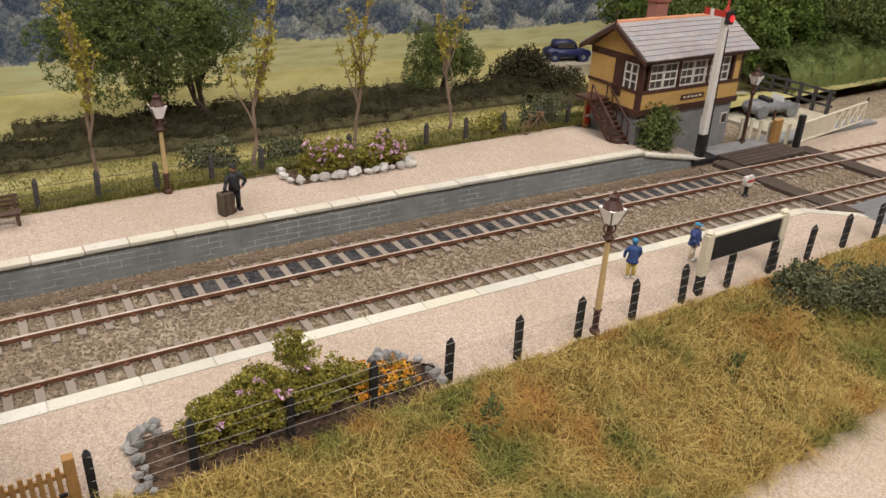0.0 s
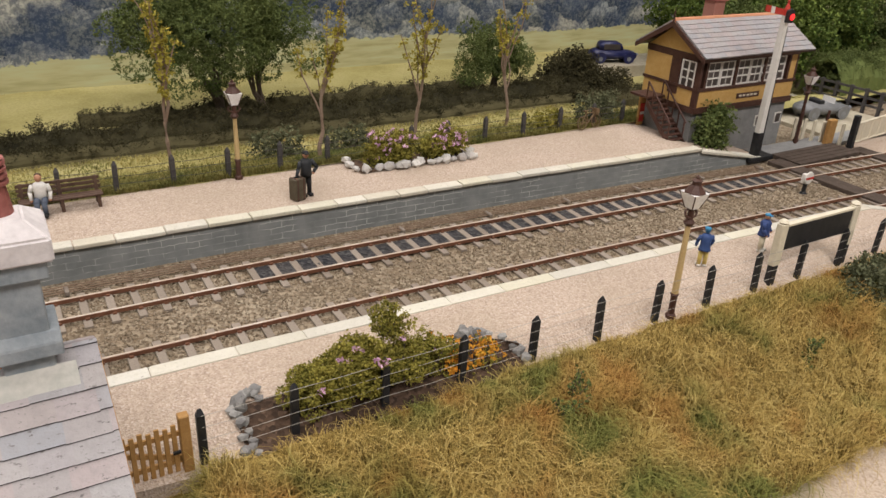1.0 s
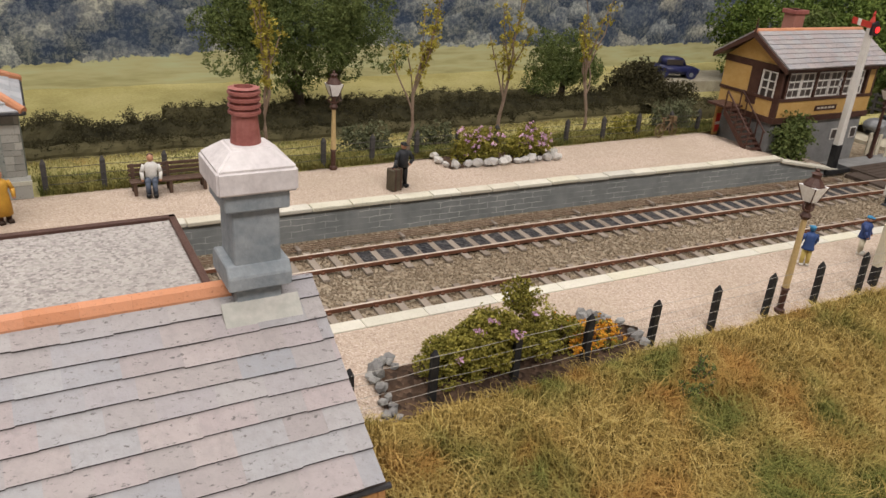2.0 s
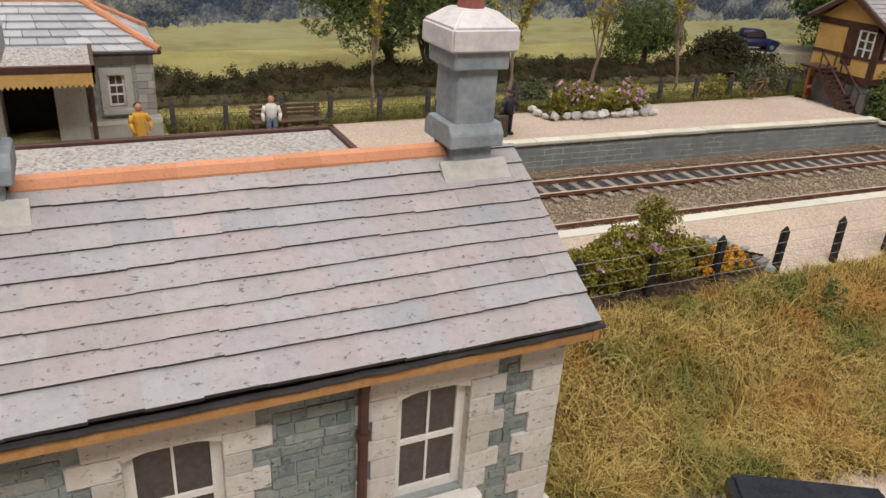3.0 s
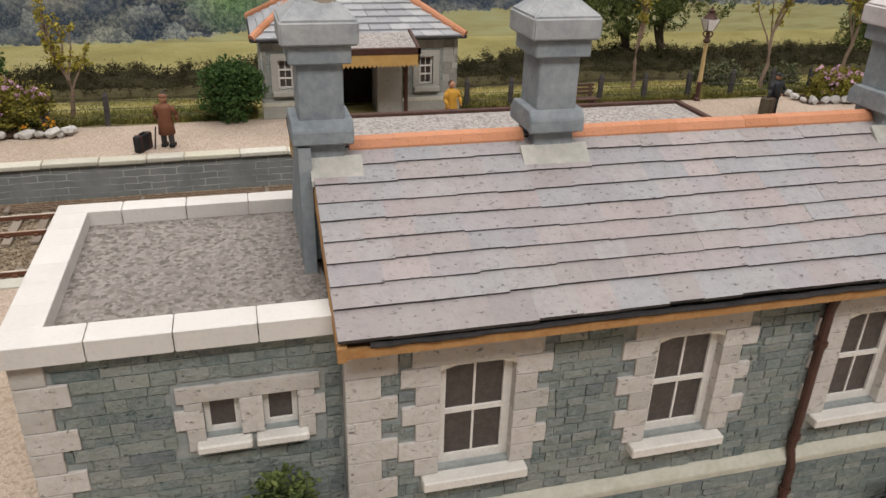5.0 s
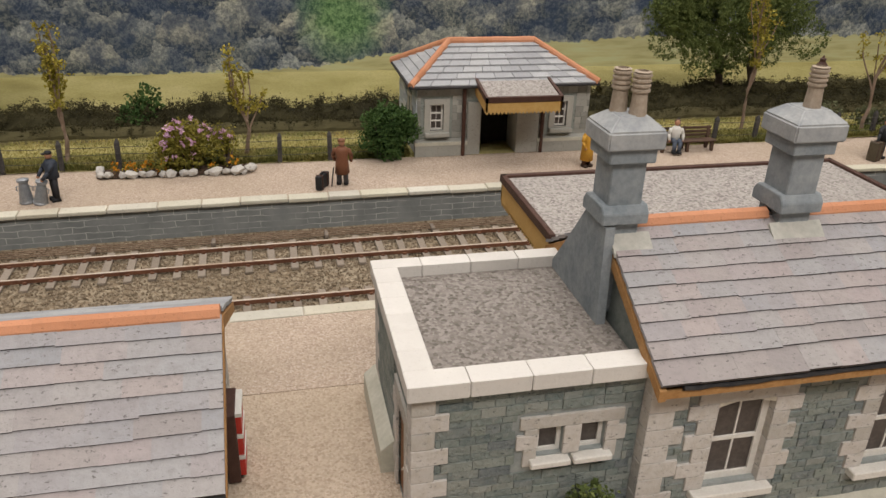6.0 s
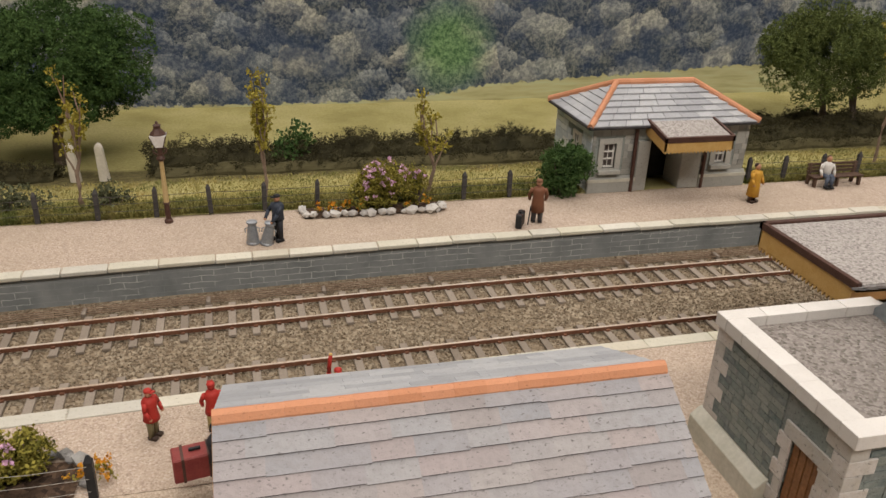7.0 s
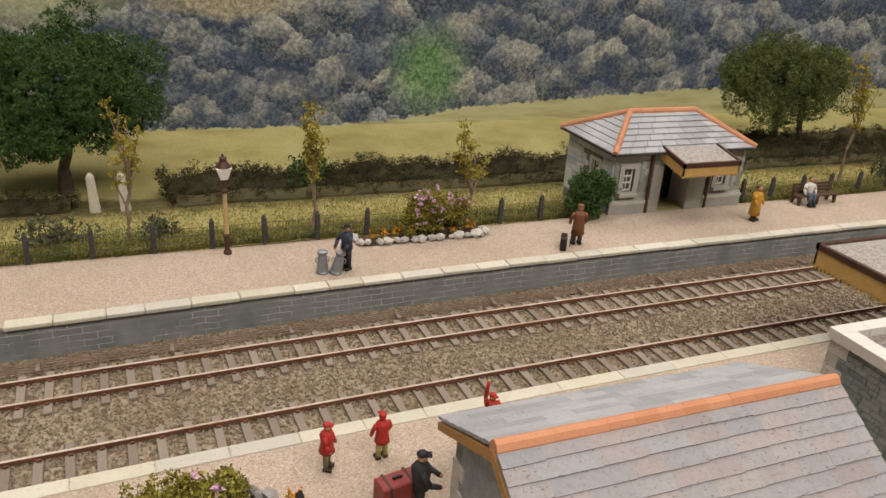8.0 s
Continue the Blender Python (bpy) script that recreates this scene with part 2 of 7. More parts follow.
PARAPET = pieces("parapet_piece", [(0.62, 0.595, 0.56), (0.69, 0.665, 0.63)], 0.7, 12, amount=0.12, stain=(0.5, 0.46, 0.4))
SLAB = pieces("coping_piece", [(0.52, 0.48, 0.385), (0.60, 0.57, 0.48), (0.50, 0.48, 0.42), (0.57, 0.54, 0.42), (0.63, 0.61, 0.54)], 0.8, 8, amount=0.3, stain=(0.42, 0.39, 0.30))
SLEEPER_P = pieces("sleeper_piece", [(0.20, 0.165, 0.13), (0.29, 0.245, 0.20), (0.25, 0.21, 0.17)], 0.9, 14, stain=(0.12, 0.085, 0.06))
RIDGE_P = pieces("ridge_piece", [(0.52, 0.23, 0.12), (0.60, 0.28, 0.155), (0.56, 0.26, 0.15)], 0.75, 12, stain=(0.42, 0.22, 0.14))
CHIMNEY = plain("chimney_render", (0.20, 0.235, 0.26), (0.36, 0.385, 0.40), 0.8, 1.6, 9, 0.5)
CAPPALE = plain("chimney_cap_pale", (0.58, 0.54, 0.54), (0.74, 0.70, 0.69), 0.8, 2, 9, 0.4)
CAPGREY = plain("chimney_cap_grey", (0.30, 0.32, 0.34), (0.46, 0.47, 0.47), 0.8, 2, 9, 0.4)
FLASHING = plain("lead_flashing", (0.40, 0.40, 0.36), (0.55, 0.53, 0.48), 0.7, 2, 9)
POTRED = plain("red_pot", (0.28, 0.09, 0.075), (0.38, 0.15, 0.13), 0.6, 3, 12)
POTBUFF = plain("buff_pot", (0.36, 0.29, 0.22), (0.48, 0.40, 0.32), 0.7, 3, 12)
WINGFELT = bits("dark_felt", [(0.13, 0.115, 0.10), (0.24, 0.215, 0.195), (0.33, 0.30, 0.275), (0.20, 0.18, 0.165)], 15, tint=(0.2, 0.18, 0.16), dist=0.04)
SANDPAPER = bits("sandpaper_grey", [(0.20, 0.18, 0.17), (0.36, 0.33, 0.31), (0.46, 0.43, 0.40), (0.30, 0.28, 0.26)], 16, tint=(0.3, 0.28, 0.26), dist=0.03)
GUTTER = plain("dark_gutter", (0.02, 0.02, 0.022), (0.06, 0.055, 0.055), 0.55, 4, 14)
BAREWOOD = plain("pale_wood", (0.37, 0.185, 0.065), (0.47, 0.265, 0.105), 0.7, 4, 16)
DOORWOOD = plain("varnished_door", (0.16, 0.07, 0.025), (0.28, 0.13, 0.05), 0.5, 6, 18)
# near-black colour that stands in for the shade of unlit interiors
INSIDE_SHADE = plain("inside_shade", (0.02, 0.017, 0.015), (0.04, 0.034, 0.03), 0.9)
PLINTHBAND = plain("plinth_band", (0.46, 0.45, 0.37), (0.58, 0.56, 0.48), 0.85, 2, 10)
SOIL = bits("brown_soil", [(0.03, 0.02, 0.014), (0.075, 0.047, 0.03), (0.12, 0.078, 0.052)], 8, tint=(0.05, 0.032, 0.026))
WHITESTONE_J = pieces("blue_white_stone", [(0.52, 0.56, 0.60), (0.68, 0.70, 0.71), (0.74, 0.74, 0.72), (0.46, 0.52, 0.57)], 0.85, 7, by="island", stain=(0.30, 0.33, 0.35))
ROCK = pieces("rock_piece", [(0.13, 0.125, 0.12), (0.21, 0.205, 0.20), (0.30, 0.295, 0.28), (0.17, 0.165, 0.155)], 0.85, 10, amount=0.45, stain=(0.38, 0.37, 0.34))
ROCKPALE = pieces("pale_rock_piece", [(0.34, 0.32, 0.30), (0.48, 0.46, 0.43), (0.58, 0.56, 0.52)], 0.85, 10, amount=0.4, stain=(0.25, 0.23, 0.21))
TIMBER = plain("crossing_timber", (0.055, 0.04, 0.03), (0.10, 0.075, 0.06), 0.85, 2, 14)
CONCRETE = plain("grey_concrete", (0.20, 0.20, 0.20), (0.30, 0.30, 0.29), 0.9, 1.0, 12)
TARMAC = plain("grey_road", (0.15, 0.15, 0.155), (0.22, 0.22, 0.22), 0.9, 1.0, 14)
CREAM = plain("pale_cream_paint", (0.64, 0.58, 0.44), (0.72, 0.665, 0.53), 0.6, 3, 14)
BUFFPAINT = plain("buff_post_paint", (0.50, 0.36, 0.16), (0.58, 0.43, 0.22), 0.6, 3, 14)
BROWNWOOD = plain("brown_bench_wood", (0.07, 0.04, 0.028), (0.13, 0.08, 0.055), 0.7, 3, 14)
GATEWOOD = plain("orange_gate_wood", (0.36, 0.19, 0.055), (0.47, 0.27, 0.10), 0.7, 3, 16)
GREYPOST = plain("weathered_post", (0.045, 0.042, 0.042), (0.09, 0.083, 0.08), 0.85, 3, 14)
REDPAINT = plain("red_paint", (0.45, 0.03, 0.02), (0.55, 0.06, 0.04), 0.5, 3, 14)
WIRE = plain("fence_thread", (0.30, 0.28, 0.25), (0.42, 0.40, 0.36), 0.6)
DARKWIRE = plain("dark_wire", (0.06, 0.055, 0.05), (0.1, 0.09, 0.08), 0.7)
BARK = plain("grey_bark", (0.10, 0.075, 0.055), (0.19, 0.15, 0.12), 0.9, 3, 14, 0.7)
TWIG = plain("pale_twig", (0.22, 0.15, 0.105), (0.33, 0.25, 0.19), 0.9, 3, 14)
L_DARK = leaves("dark_tree_leaf", [(0.021, 0.045, 0.016), (0.048, 0.095, 0.029), (0.088, 0.150, 0.046)])
L_OLIVE = leaves("olive_tree_leaf", [(0.042, 0.063, 0.022), (0.092, 0.124, 0.040), (0.16, 0.19, 0.062)])
L_HEDGE = leaves("hedge_leaf", [(0.022, 0.021, 0.012), (0.046, 0.042, 0.022), (0.085, 0.075, 0.037)])
L_YELLOW = leaves("yellow_green_leaf", [(0.1840, 0.1610, 0.0230), (0.2990, 0.2530, 0.0403), (0.3910, 0.3335, 0.0690)])
L_BUSH = leaves("azalea_leaf", [(0.05, 0.055, 0.012), (0.155, 0.145, 0.028), (0.33, 0.285, 0.06)], broad=1.9)
L_GREYBUSH = leaves("grey_bush_leaf", [(0.0473, 0.0567, 0.0270), (0.0945, 0.1013, 0.0540), (0.1485, 0.1553, 0.0878)])
L_WOOD = leaves("right_wood_leaf", [(0.0270, 0.0540, 0.0144), (0.0720, 0.1170, 0.0270), (0.1800, 0.2340, 0.0540)], broad=0.3)
L_PINK = leaves("pink_flower", [(0.42, 0.20, 0.34), (0.60, 0.36, 0.52), (0.68, 0.46, 0.58)])
L_ORANGE = leaves("orange_flower", [(0.42, 0.13, 0.01), (0.62, 0.24, 0.02), (0.55, 0.30, 0.04)])


def glassy(name, base, rough, trans):
    m = Mat(name, rough, 0, 0.5)
    m.b.inputs["Transmission Weight"].default_value = trans
    m.color(m.ramp(m.noise(12, 4), (0.4, base), (0.75, tuple(min(1, v * 1.8) for v in base))))
    return m.m


DIRTYGLASS = glassy("dusty_window_glass", (0.075, 0.062, 0.056), 0.35, 0.35)
CLEARGLASS = glassy("lamp_glass", (0.86, 0.84, 0.82), 0.22, 0.12)

# ---- hall and layout table ----
rng = random.Random(7)
nrg = np.random.default_rng(11)
HALLWALL = plain("hall_paint", (0.55, 0.53, 0.49), (0.62, 0.60, 0.56), 0.9, 0.05, 0.3, 0.1)
HALLFLOOR = plain("hall_floor", (0.22, 0.18, 0.14), (0.28, 0.23, 0.18), 0.6, 0.05, 0.3, 0.1)
for nm, c in (("floor", (-260, -230, -76, 260, 160, -72)), ("wall_north", (-260, 160, -72, 260, 166, 150)), ("wall_south", (-260, -236, -72, 260, -230, 150)),
              ("wall_east", (260, -230, -72, 266, 160, 150)), ("wall_west", (-266, -230, -72, -260, 160, 150)), ("ceiling", (-260, -230, 150, 260, 160, 154))):
    solo(nm, box(B(), *c), HALLFLOOR if nm == "floor" else HALLWALL, "plain painted hall " + nm.split("_")[0] + " round the layout", nm.split("_")[0], kind="structure")
solo("layout_table", box(B(), -90, -6, -72, 95, 54, -2.2), BAREWOOD, "wooden base board that carries the model landscape", "table", kind="structure")


# ---- ground ----
def ease(a, b, v):
    t = min(1, max(0, (v - a) / (b - a)))
    return t * t * (3 - 2 * t)


def rough(x, y, s, k=1.0):
    return noise.noise(Vector((x * s, y * s, k)))


YARD_Z = -0.95


def bank_foot(x):
    """Where the front bank meets the yard."""
    return 8.12 + 1.3 * (1 - ease(0, 9, x)) + 0.35 * ease(14, 24, x) + 0.18 * rough(x, 3, 0.9)


def front_z(x, y):
    """Yard, bank and platform back as one surface."""
    top = 13.35
    f = bank_foot(x)
    up = ease(f - 0.2, top, y) * (0.55 + 0.45 * ease(f, top, y))
    side = ease(-0.2, 1.2, x)
    h = YARD_Z + 1.47 * up * side
    h += 0.09 * rough(x, y, 0.8) * up * side
    if x < 0.6:
        h = max(h, YARD_Z + 1.35 * ease(13.0, 13.6, y)) if x > -15.8 else h
    if x < -15.8:
        h = YARD_Z + 1.91 * ease(5.5, 7.2, y)
    return h


solo("ground", sheet(B(), span(-90, 95, 320), span(-6, 13.7, 82), front_z), YARD, "fine pinkish gravel yard on the base board", "ground", kind="structure")
solo("trackbed", sheet(B(), span(-90, 95, 6), span(13.3, 29.5, 4), lambda x, y: -0.24), BALLAST, "brown ballast bed under both tracks", "trackbed", kind="structure")


def field_z(x, y):
    h = 1.0 - 0.95 * ease(30.0, 34.5, y) - 0.5 * ease(35, 41, y)
    h += 0.10 * rough(x, y, 0.5) + 0.04 * rough(x, y, 2.1)
    h -= 0.5 * ease(30, 33, x) * (1 - ease(34, 40, y))
    return h


m = Mat("field_turf", 0.95, 0, 0.1)
tc = m.ramp(m.noise(0.22, 4), (0.3, (0.34, 0.30, 0.115)), (0.5, (0.46, 0.41, 0.17)), (0.75, (0.56, 0.50, 0.24)))
tc = m.mix(m.ramp(m.noise(7, 4), (0.4, (0, 0, 0)), (0.75, (0.5,) * 3)), tc, (0.23, 0.21, 0.08))
sy = m.n.new("ShaderNodeSeparateXYZ")
m.l.new(m.v, sy.inputs[0])
wob = m.n.new("ShaderNodeMath")
wob.operation = "MULTIPLY_ADD"
wob.inputs[1].default_value = 2.4
m.l.new(m.noise(0.7, 4), wob.inputs[0])
m.l.new(sy.outputs[1], wob.inputs[2])
band = m.n.new("ShaderNodeMapRange")
band.inputs["From Min"].default_value, band.inputs["From Max"].default_value = 30, 50
m.l.new(wob.outputs[0], band.inputs["Value"])
earth = m.ramp(m.noise(3, 4), (0.35, (0.07, 0.055, 0.03)), (0.65, (0.15, 0.13, 0.055)))
tc = m.mix(m.ramp(band.outputs[0], (0.34, (0, 0, 0)), (0.38, (0.9,) * 3), (0.50, (0.9,) * 3), (0.54, (0, 0, 0))), tc, earth)
m.color(tc)
m.bump(m.noise(9, 5), 0.9, 0.12)
FIELD = m.m
solo("field", sheet(B(), span(-90, 95, 190), span(29.2, 52.3, 50), field_z), FIELD, "dry yellow-green model grass field behind the station", "field", kind="structure")
m = Mat("bank_turf", 0.95, 0, 0.1)
tc = m.ramp(m.noise(0.45, 4), (0.3, (0.07, 0.075, 0.016)), (0.5, (0.20, 0.145, 0.04)), (0.72, (0.26, 0.165, 0.05)))
m.color(m.mix(m.ramp(m.noise(10, 4), (0.4, (0, 0, 0)), (0.75, (0.5,) * 3)), tc, (0.07, 0.05, 0.015)))
m.bump(m.noise(12, 5), 0.9, 0.1)
BANKTURF = m.m
bm = B()
xs, ys = span(0.15, 60, 200), span(7.0, 13.62, 44)
grid = {}
for j, y in enumerate(ys):
    for i, x in enumerate(xs):
        if bank_foot(x) - 0.05 + 0.25 * rough(x, y, 2.5) < y:
            grid[i, j] = bm.verts.new((x, y, front_z(x, y) + 0.03))
for i in range(len(xs) - 1):
    for j in range(len(ys) - 1):
        q = [grid.get(k) for k in ((i, j), (i + 1, j), (i + 1, j + 1), (i, j + 1))]
        if all(q):
            bm.faces.new(q)
solo("grass_bank", bm, BANKTURF, "turf of the rough grass bank below the fence", "bank", kind="structure", smooth=True)

# painted back scene: hazy woods over a painted field edge
m = Mat("painted_woods", 0.9, 0, 0.1)
sx = m.n.new("ShaderNodeSeparateXYZ")
m.l.new(m.v, sx.inputs[0])
warp = m.n.new("ShaderNodeMix")
warp.data_type, warp.blend_type = "RGBA", "LINEAR_LIGHT"
warp.inputs[0].default_value = 0.8
wn = m.n.new("ShaderNodeTexNoise")
wn.inputs["Scale"].default_value = 0.8
wn.inputs["Detail"].default_value = 7
wn.inputs["Roughness"].default_value = 0.68
m.l.new(m.v, wn.inputs["Vector"])
m.l.new(m.v, warp.inputs[6])
m.l.new(wn.outputs["Color"], warp.inputs[7])
vor = m.n.new("ShaderNodeTexVoronoi")
vor.inputs["Scale"].default_value = 0.42
m.l.new(warp.outputs[2], vor.inputs["Vector"])
rel = m.n.new("ShaderNodeVectorMath")
rel.operation = "SUBTRACT"
m.l.new(warp.outputs[2], rel.inputs[0])
m.l.new(vor.outputs["Position"], rel.inputs[1])
rz_ = m.n.new("ShaderNodeSeparateXYZ")
m.l.new(rel.outputs[0], rz_.inputs[0])
hi_ = m.n.new("ShaderNodeMapRange")
hi_.inputs["From Min"].default_value, hi_.inputs["From Max"].default_value = -1.1, 1.0
m.l.new(rz_.outputs[2], hi_.inputs["Value"])
leaf = m.noise(4.2, 7, 0.82)
sc_ = m.n.new("ShaderNodeSeparateColor")
m.l.new(vor.outputs["Color"], sc_.inputs[0])
dark_w = m.ramp(sc_.outputs[0], (0.0, (0.035, 0.05, 0.08)), (0.5, (0.05, 0.068, 0.10)), (1.0, (0.07, 0.085, 0.09)))
lite_w = m.ramp(sc_.outputs[1], (0.0, (0.33, 0.37, 0.41)), (0.5, (0.46, 0.48, 0.45)), (1.0, (0.62, 0.60, 0.50)))
wood = m.mix(m.ramp(hi_.outputs[0], (0.32, (0, 0, 0)), (0.85, (1.0,) * 3)), dark_w, lite_w)
wood = m.mix(m.ramp(leaf, (0.46, (0, 0, 0)), (0.56, (1, 1, 1))), m.mix(0.5, wood, (0.03, 0.048, 0.085)), m.mix(0.22, wood, (0.66, 0.66, 0.58)))
wood = m.mix(m.ramp(m.noise(0.55, 4, 0.65), (0.45, (0, 0, 0)), (0.60, (0.75,) * 3)), wood, m.mix(m.ramp(leaf, (0.46, (0, 0, 0)), (0.60, (0.5,) * 3)), (0.035, 0.055, 0.11), (0.17, 0.21, 0.27)))
wood = m.mix(m.ramp(m.noise(0.16, 3), (0.46, (0, 0, 0)), (0.62, (0.3,) * 3)), wood, (0.07, 0.10, 0.165))
wood = m.mix(m.ramp(m.noise(0.30, 3, v=m.stretch(0.8, 1, 1.4)), (0.56, (0, 0, 0)), (0.70, (0.35,) * 3)), wood, m.ramp(leaf, (0.42, (0.13, 0.16, 0.15)), (0.58, (0.50, 0.50, 0.42))))


def bump_at(cx, cz, rx, rz):
    """1 inside a soft ellipse of the board, 0 outside."""
    n = m.n.new("ShaderNodeVectorMath")
    n.operation = "SUBTRACT"
    n.inputs[1].default_value = (cx, 0, cz)
    k = m.n.new("ShaderNodeVectorMath")
    k.operation = "MULTIPLY"
    k.inputs[1].default_value = (1 / rx, 0, 1 / rz)
    g = m.n.new("ShaderNodeVectorMath")
    g.operation = "LENGTH"
    m.l.new(warp.outputs[2], n.inputs[0])
    m.l.new(n.outputs[0], k.inputs[0])
    m.l.new(k.outputs[0], g.inputs[0])
    return m.ramp(g.outputs["Value"], (0.35, (0.9, 0.9, 0.9)), (1.15, (0, 0, 0)))


wood = m.mix(bump_at(-13.0, 3.4, 3.6, 3.8), wood, m.ramp(leaf, (0.40, (0.05, 0.12, 0.05)), (0.60, (0.25, 0.42, 0.19))))
wood = m.mix(bump_at(-38, 8.0, 6, 2.5), wood, m.ramp(leaf, (0.35, (0.28, 0.31, 0.16)), (0.65, (0.62, 0.62, 0.44))))
wood = m.mix(bump_at(-27, 7.6, 6, 1.0), wood, m.ramp(leaf, (0.40, (0.22, 0.20, 0.14)), (0.60, (0.62, 0.54, 0.38))))
edge = m.n.new("ShaderNodeFloatCurve")
mr = m.n.new("ShaderNodeMapRange")
mr.inputs["From Min"].default_value, mr.inputs["From Max"].default_value = -60, 80
m.l.new(sx.outputs[0], mr.inputs["Value"])
m.l.new(mr.outputs[0], edge.inputs["Value"])
cv = edge.mapping.curves[0]
for px, pz in ((-45, -0.4), (-18, -0.4), (-10, 0.55), (4, 1.3), (8, 1.55), (14, 1.6), (30, 1.4), (48, 1.2)):
    cv.points.new((px + 60) / 140, (pz + 2) / 6)
edge.mapping.update()
up = m.n.new("ShaderNodeMath")
up.operation = "MULTIPLY_ADD"
up.inputs[1].default_value, up.inputs[2].default_value = 6, -2
m.l.new(edge.outputs[0], up.inputs[0])
sub = m.n.new("ShaderNodeMath")
sub.operation = "SUBTRACT"
m.l.new(sx.outputs[2], sub.inputs[0])
m.l.new(up.outputs[0], sub.inputs[1])
jit = m.n.new("ShaderNodeMath")
jit.operation = "MULTIPLY_ADD"
jit.inputs[1].default_value = 0.9
m.l.new(m.noise(1.8, 4), jit.inputs[0])
m.l.new(sub.outputs[0], jit.inputs[2])
meadow = m.ramp(m.noise(1.2, 3, v=m.stretch(0.25, 1, 2.2)), (0.3, (0.38, 0.36, 0.19)), (0.5, (0.50, 0.48, 0.27)), (0.75, (0.52, 0.56, 0.35)))
far = m.mix(m.ramp(jit.outputs[0], (0.5, (0, 0, 0)), (0.58, (1, 1, 1))), meadow, wood)
m.color(far)
solo("backdrop", box(B(), -90, 52, -2.2, 95, 52.4, 30), m.m, "painted back board with hazy blue-green woods above fields", "backdrop", kind="structure")


# ---- platforms ----
def plat_z(x, y):
    """The near platform's gravel, which dips towards the fence east of the station."""
    return 1.0 - 0.45 * (1 - ease(13.5, 14.7, y)) * ease(-2.5, -0.5, x)


def edge_y(x, y):
    return y + bend(x)


def platform(name, y_edge, y_back, x0, x1, x2, label, side):
    """A long platform with a ramp from x1 down to x2. side: which way its edge faces."""
    bm = B()
    xs = span(x0, x1, 60) + span(x1, x2, 6)[1:]
    rows = []
    for x in xs:
        z = 1.0 - 0.95 * max(0, (x - x1) / (x2 - x1))
        ye = edge_y(x, y_edge)
        rows.append([bm.verts.new(p) for p in ((x, ye, -0.3), (x, ye, z - 0.02), *[(x, ye + (y_back - ye) * k, z - 0.01 + (plat_z(x, ye + (y_back - ye) * k) - 1 if side > 0 else 0)) for k in (0.3, 0.55, 0.7, 0.8, 0.9)], (x, y_back, z - 0.02 + (plat_z(x, y_back) - 1 if side > 0 else 0)), (x, y_back, -0.3))])
    for a, b in zip(rows, rows[1:]):
        for k in range(8):
            bm.faces.new((a[k], b[k], b[k + 1], a[k + 1]) if side < 0 else (a[k + 1], b[k + 1], b[k], a[k]))
    bm.faces.new(rows[0] if side < 0 else rows[0][::-1])
    bm.faces.new(rows[-1][::-1] if side < 0 else rows[-1])
    bmesh.ops.recalc_face_normals(bm, faces=bm.faces[:])
    p = thing(name, (x0 + x2) / 2, (y_edge + y_back) / 2, -0.3, label=label, category="platform", kind="structure")
    part("surface", bm, GRAVEL, p)
    return p


far = platform("platform_far", 25.32, 29.35, -90, 27.2, 32.3, "pink gravel platform with cream edge slabs and slate-grey wall", -1)
near = platform("platform_near", 17.2, 13.45, -90, 28.4, 32.6, "pink gravel platform with flat cream edge slabs", 1)
m = Mat("scribed_slate_wall", 0.8, 0, 0.3)
base = m.ramp(m.noise(0.9, 5), (0.3, (0.17, 0.185, 0.185)), (0.7, (0.28, 0.295, 0.29)))
br = m.n.new("ShaderNodeTexBrick")
br.inputs["Scale"].default_value = 1.0
br.inputs["Mortar Size"].default_value = 0.014
br.inputs["Brick Width"].default_value, br.inputs["Row Height"].default_value = 0.85, 0.24
sw = m.n.new("ShaderNodeSeparateXYZ")
m.l.new(m.v, sw.inputs[0])
cb = m.n.new("ShaderNodeCombineXYZ")
m.l.new(sw.outputs[0], cb.inputs[0])
m.l.new(sw.outputs[2], cb.inputs[1])
wob = m.n.new("ShaderNodeMix")
wob.data_type, wob.blend_type = "RGBA", "LINEAR_LIGHT"
wob.inputs[0].default_value = 0.06
wn2 = m.n.new("ShaderNodeTexNoise")
wn2.inputs["Scale"].default_value = 2.5
m.l.new(m.v, wn2.inputs["Vector"])
m.l.new(cb.outputs[0], wob.inputs[6])
m.l.new(wn2.outputs["Color"], wob.inputs[7])
m.l.new(wob.outputs[2], br.inputs["Vector"])
line = m.mix(1.0, br.outputs["Fac"], m.ramp(m.noise(0.7, 3), (0.44, (0.10,) * 3), (0.56, (0.9,) * 3)), "MULTIPLY")
m.color(m.mix(line, base, (0.50, 0.51, 0.48)))
m.bump(br.outputs["Fac"], -0.3, 0.03)
SCRIBED = m.m


def face_strip(bm, x0, x1, y, z0, z1f, n):
    rows = [(bm.verts.new((x, edge_y(x, y), z0)), bm.verts.new((x, edge_y(x, y), z1f(x)))) for x in span(x0, x1, n)]
    for a, b in zip(rows, rows[1:]):
        bm.faces.new((a[0], b[0], b[1], a[1]))
    return bm


def ramp_z(x, x1, x2):
    return 1.0 - 0.95 * max(0.0, (x - x1) / (x2 - x1))


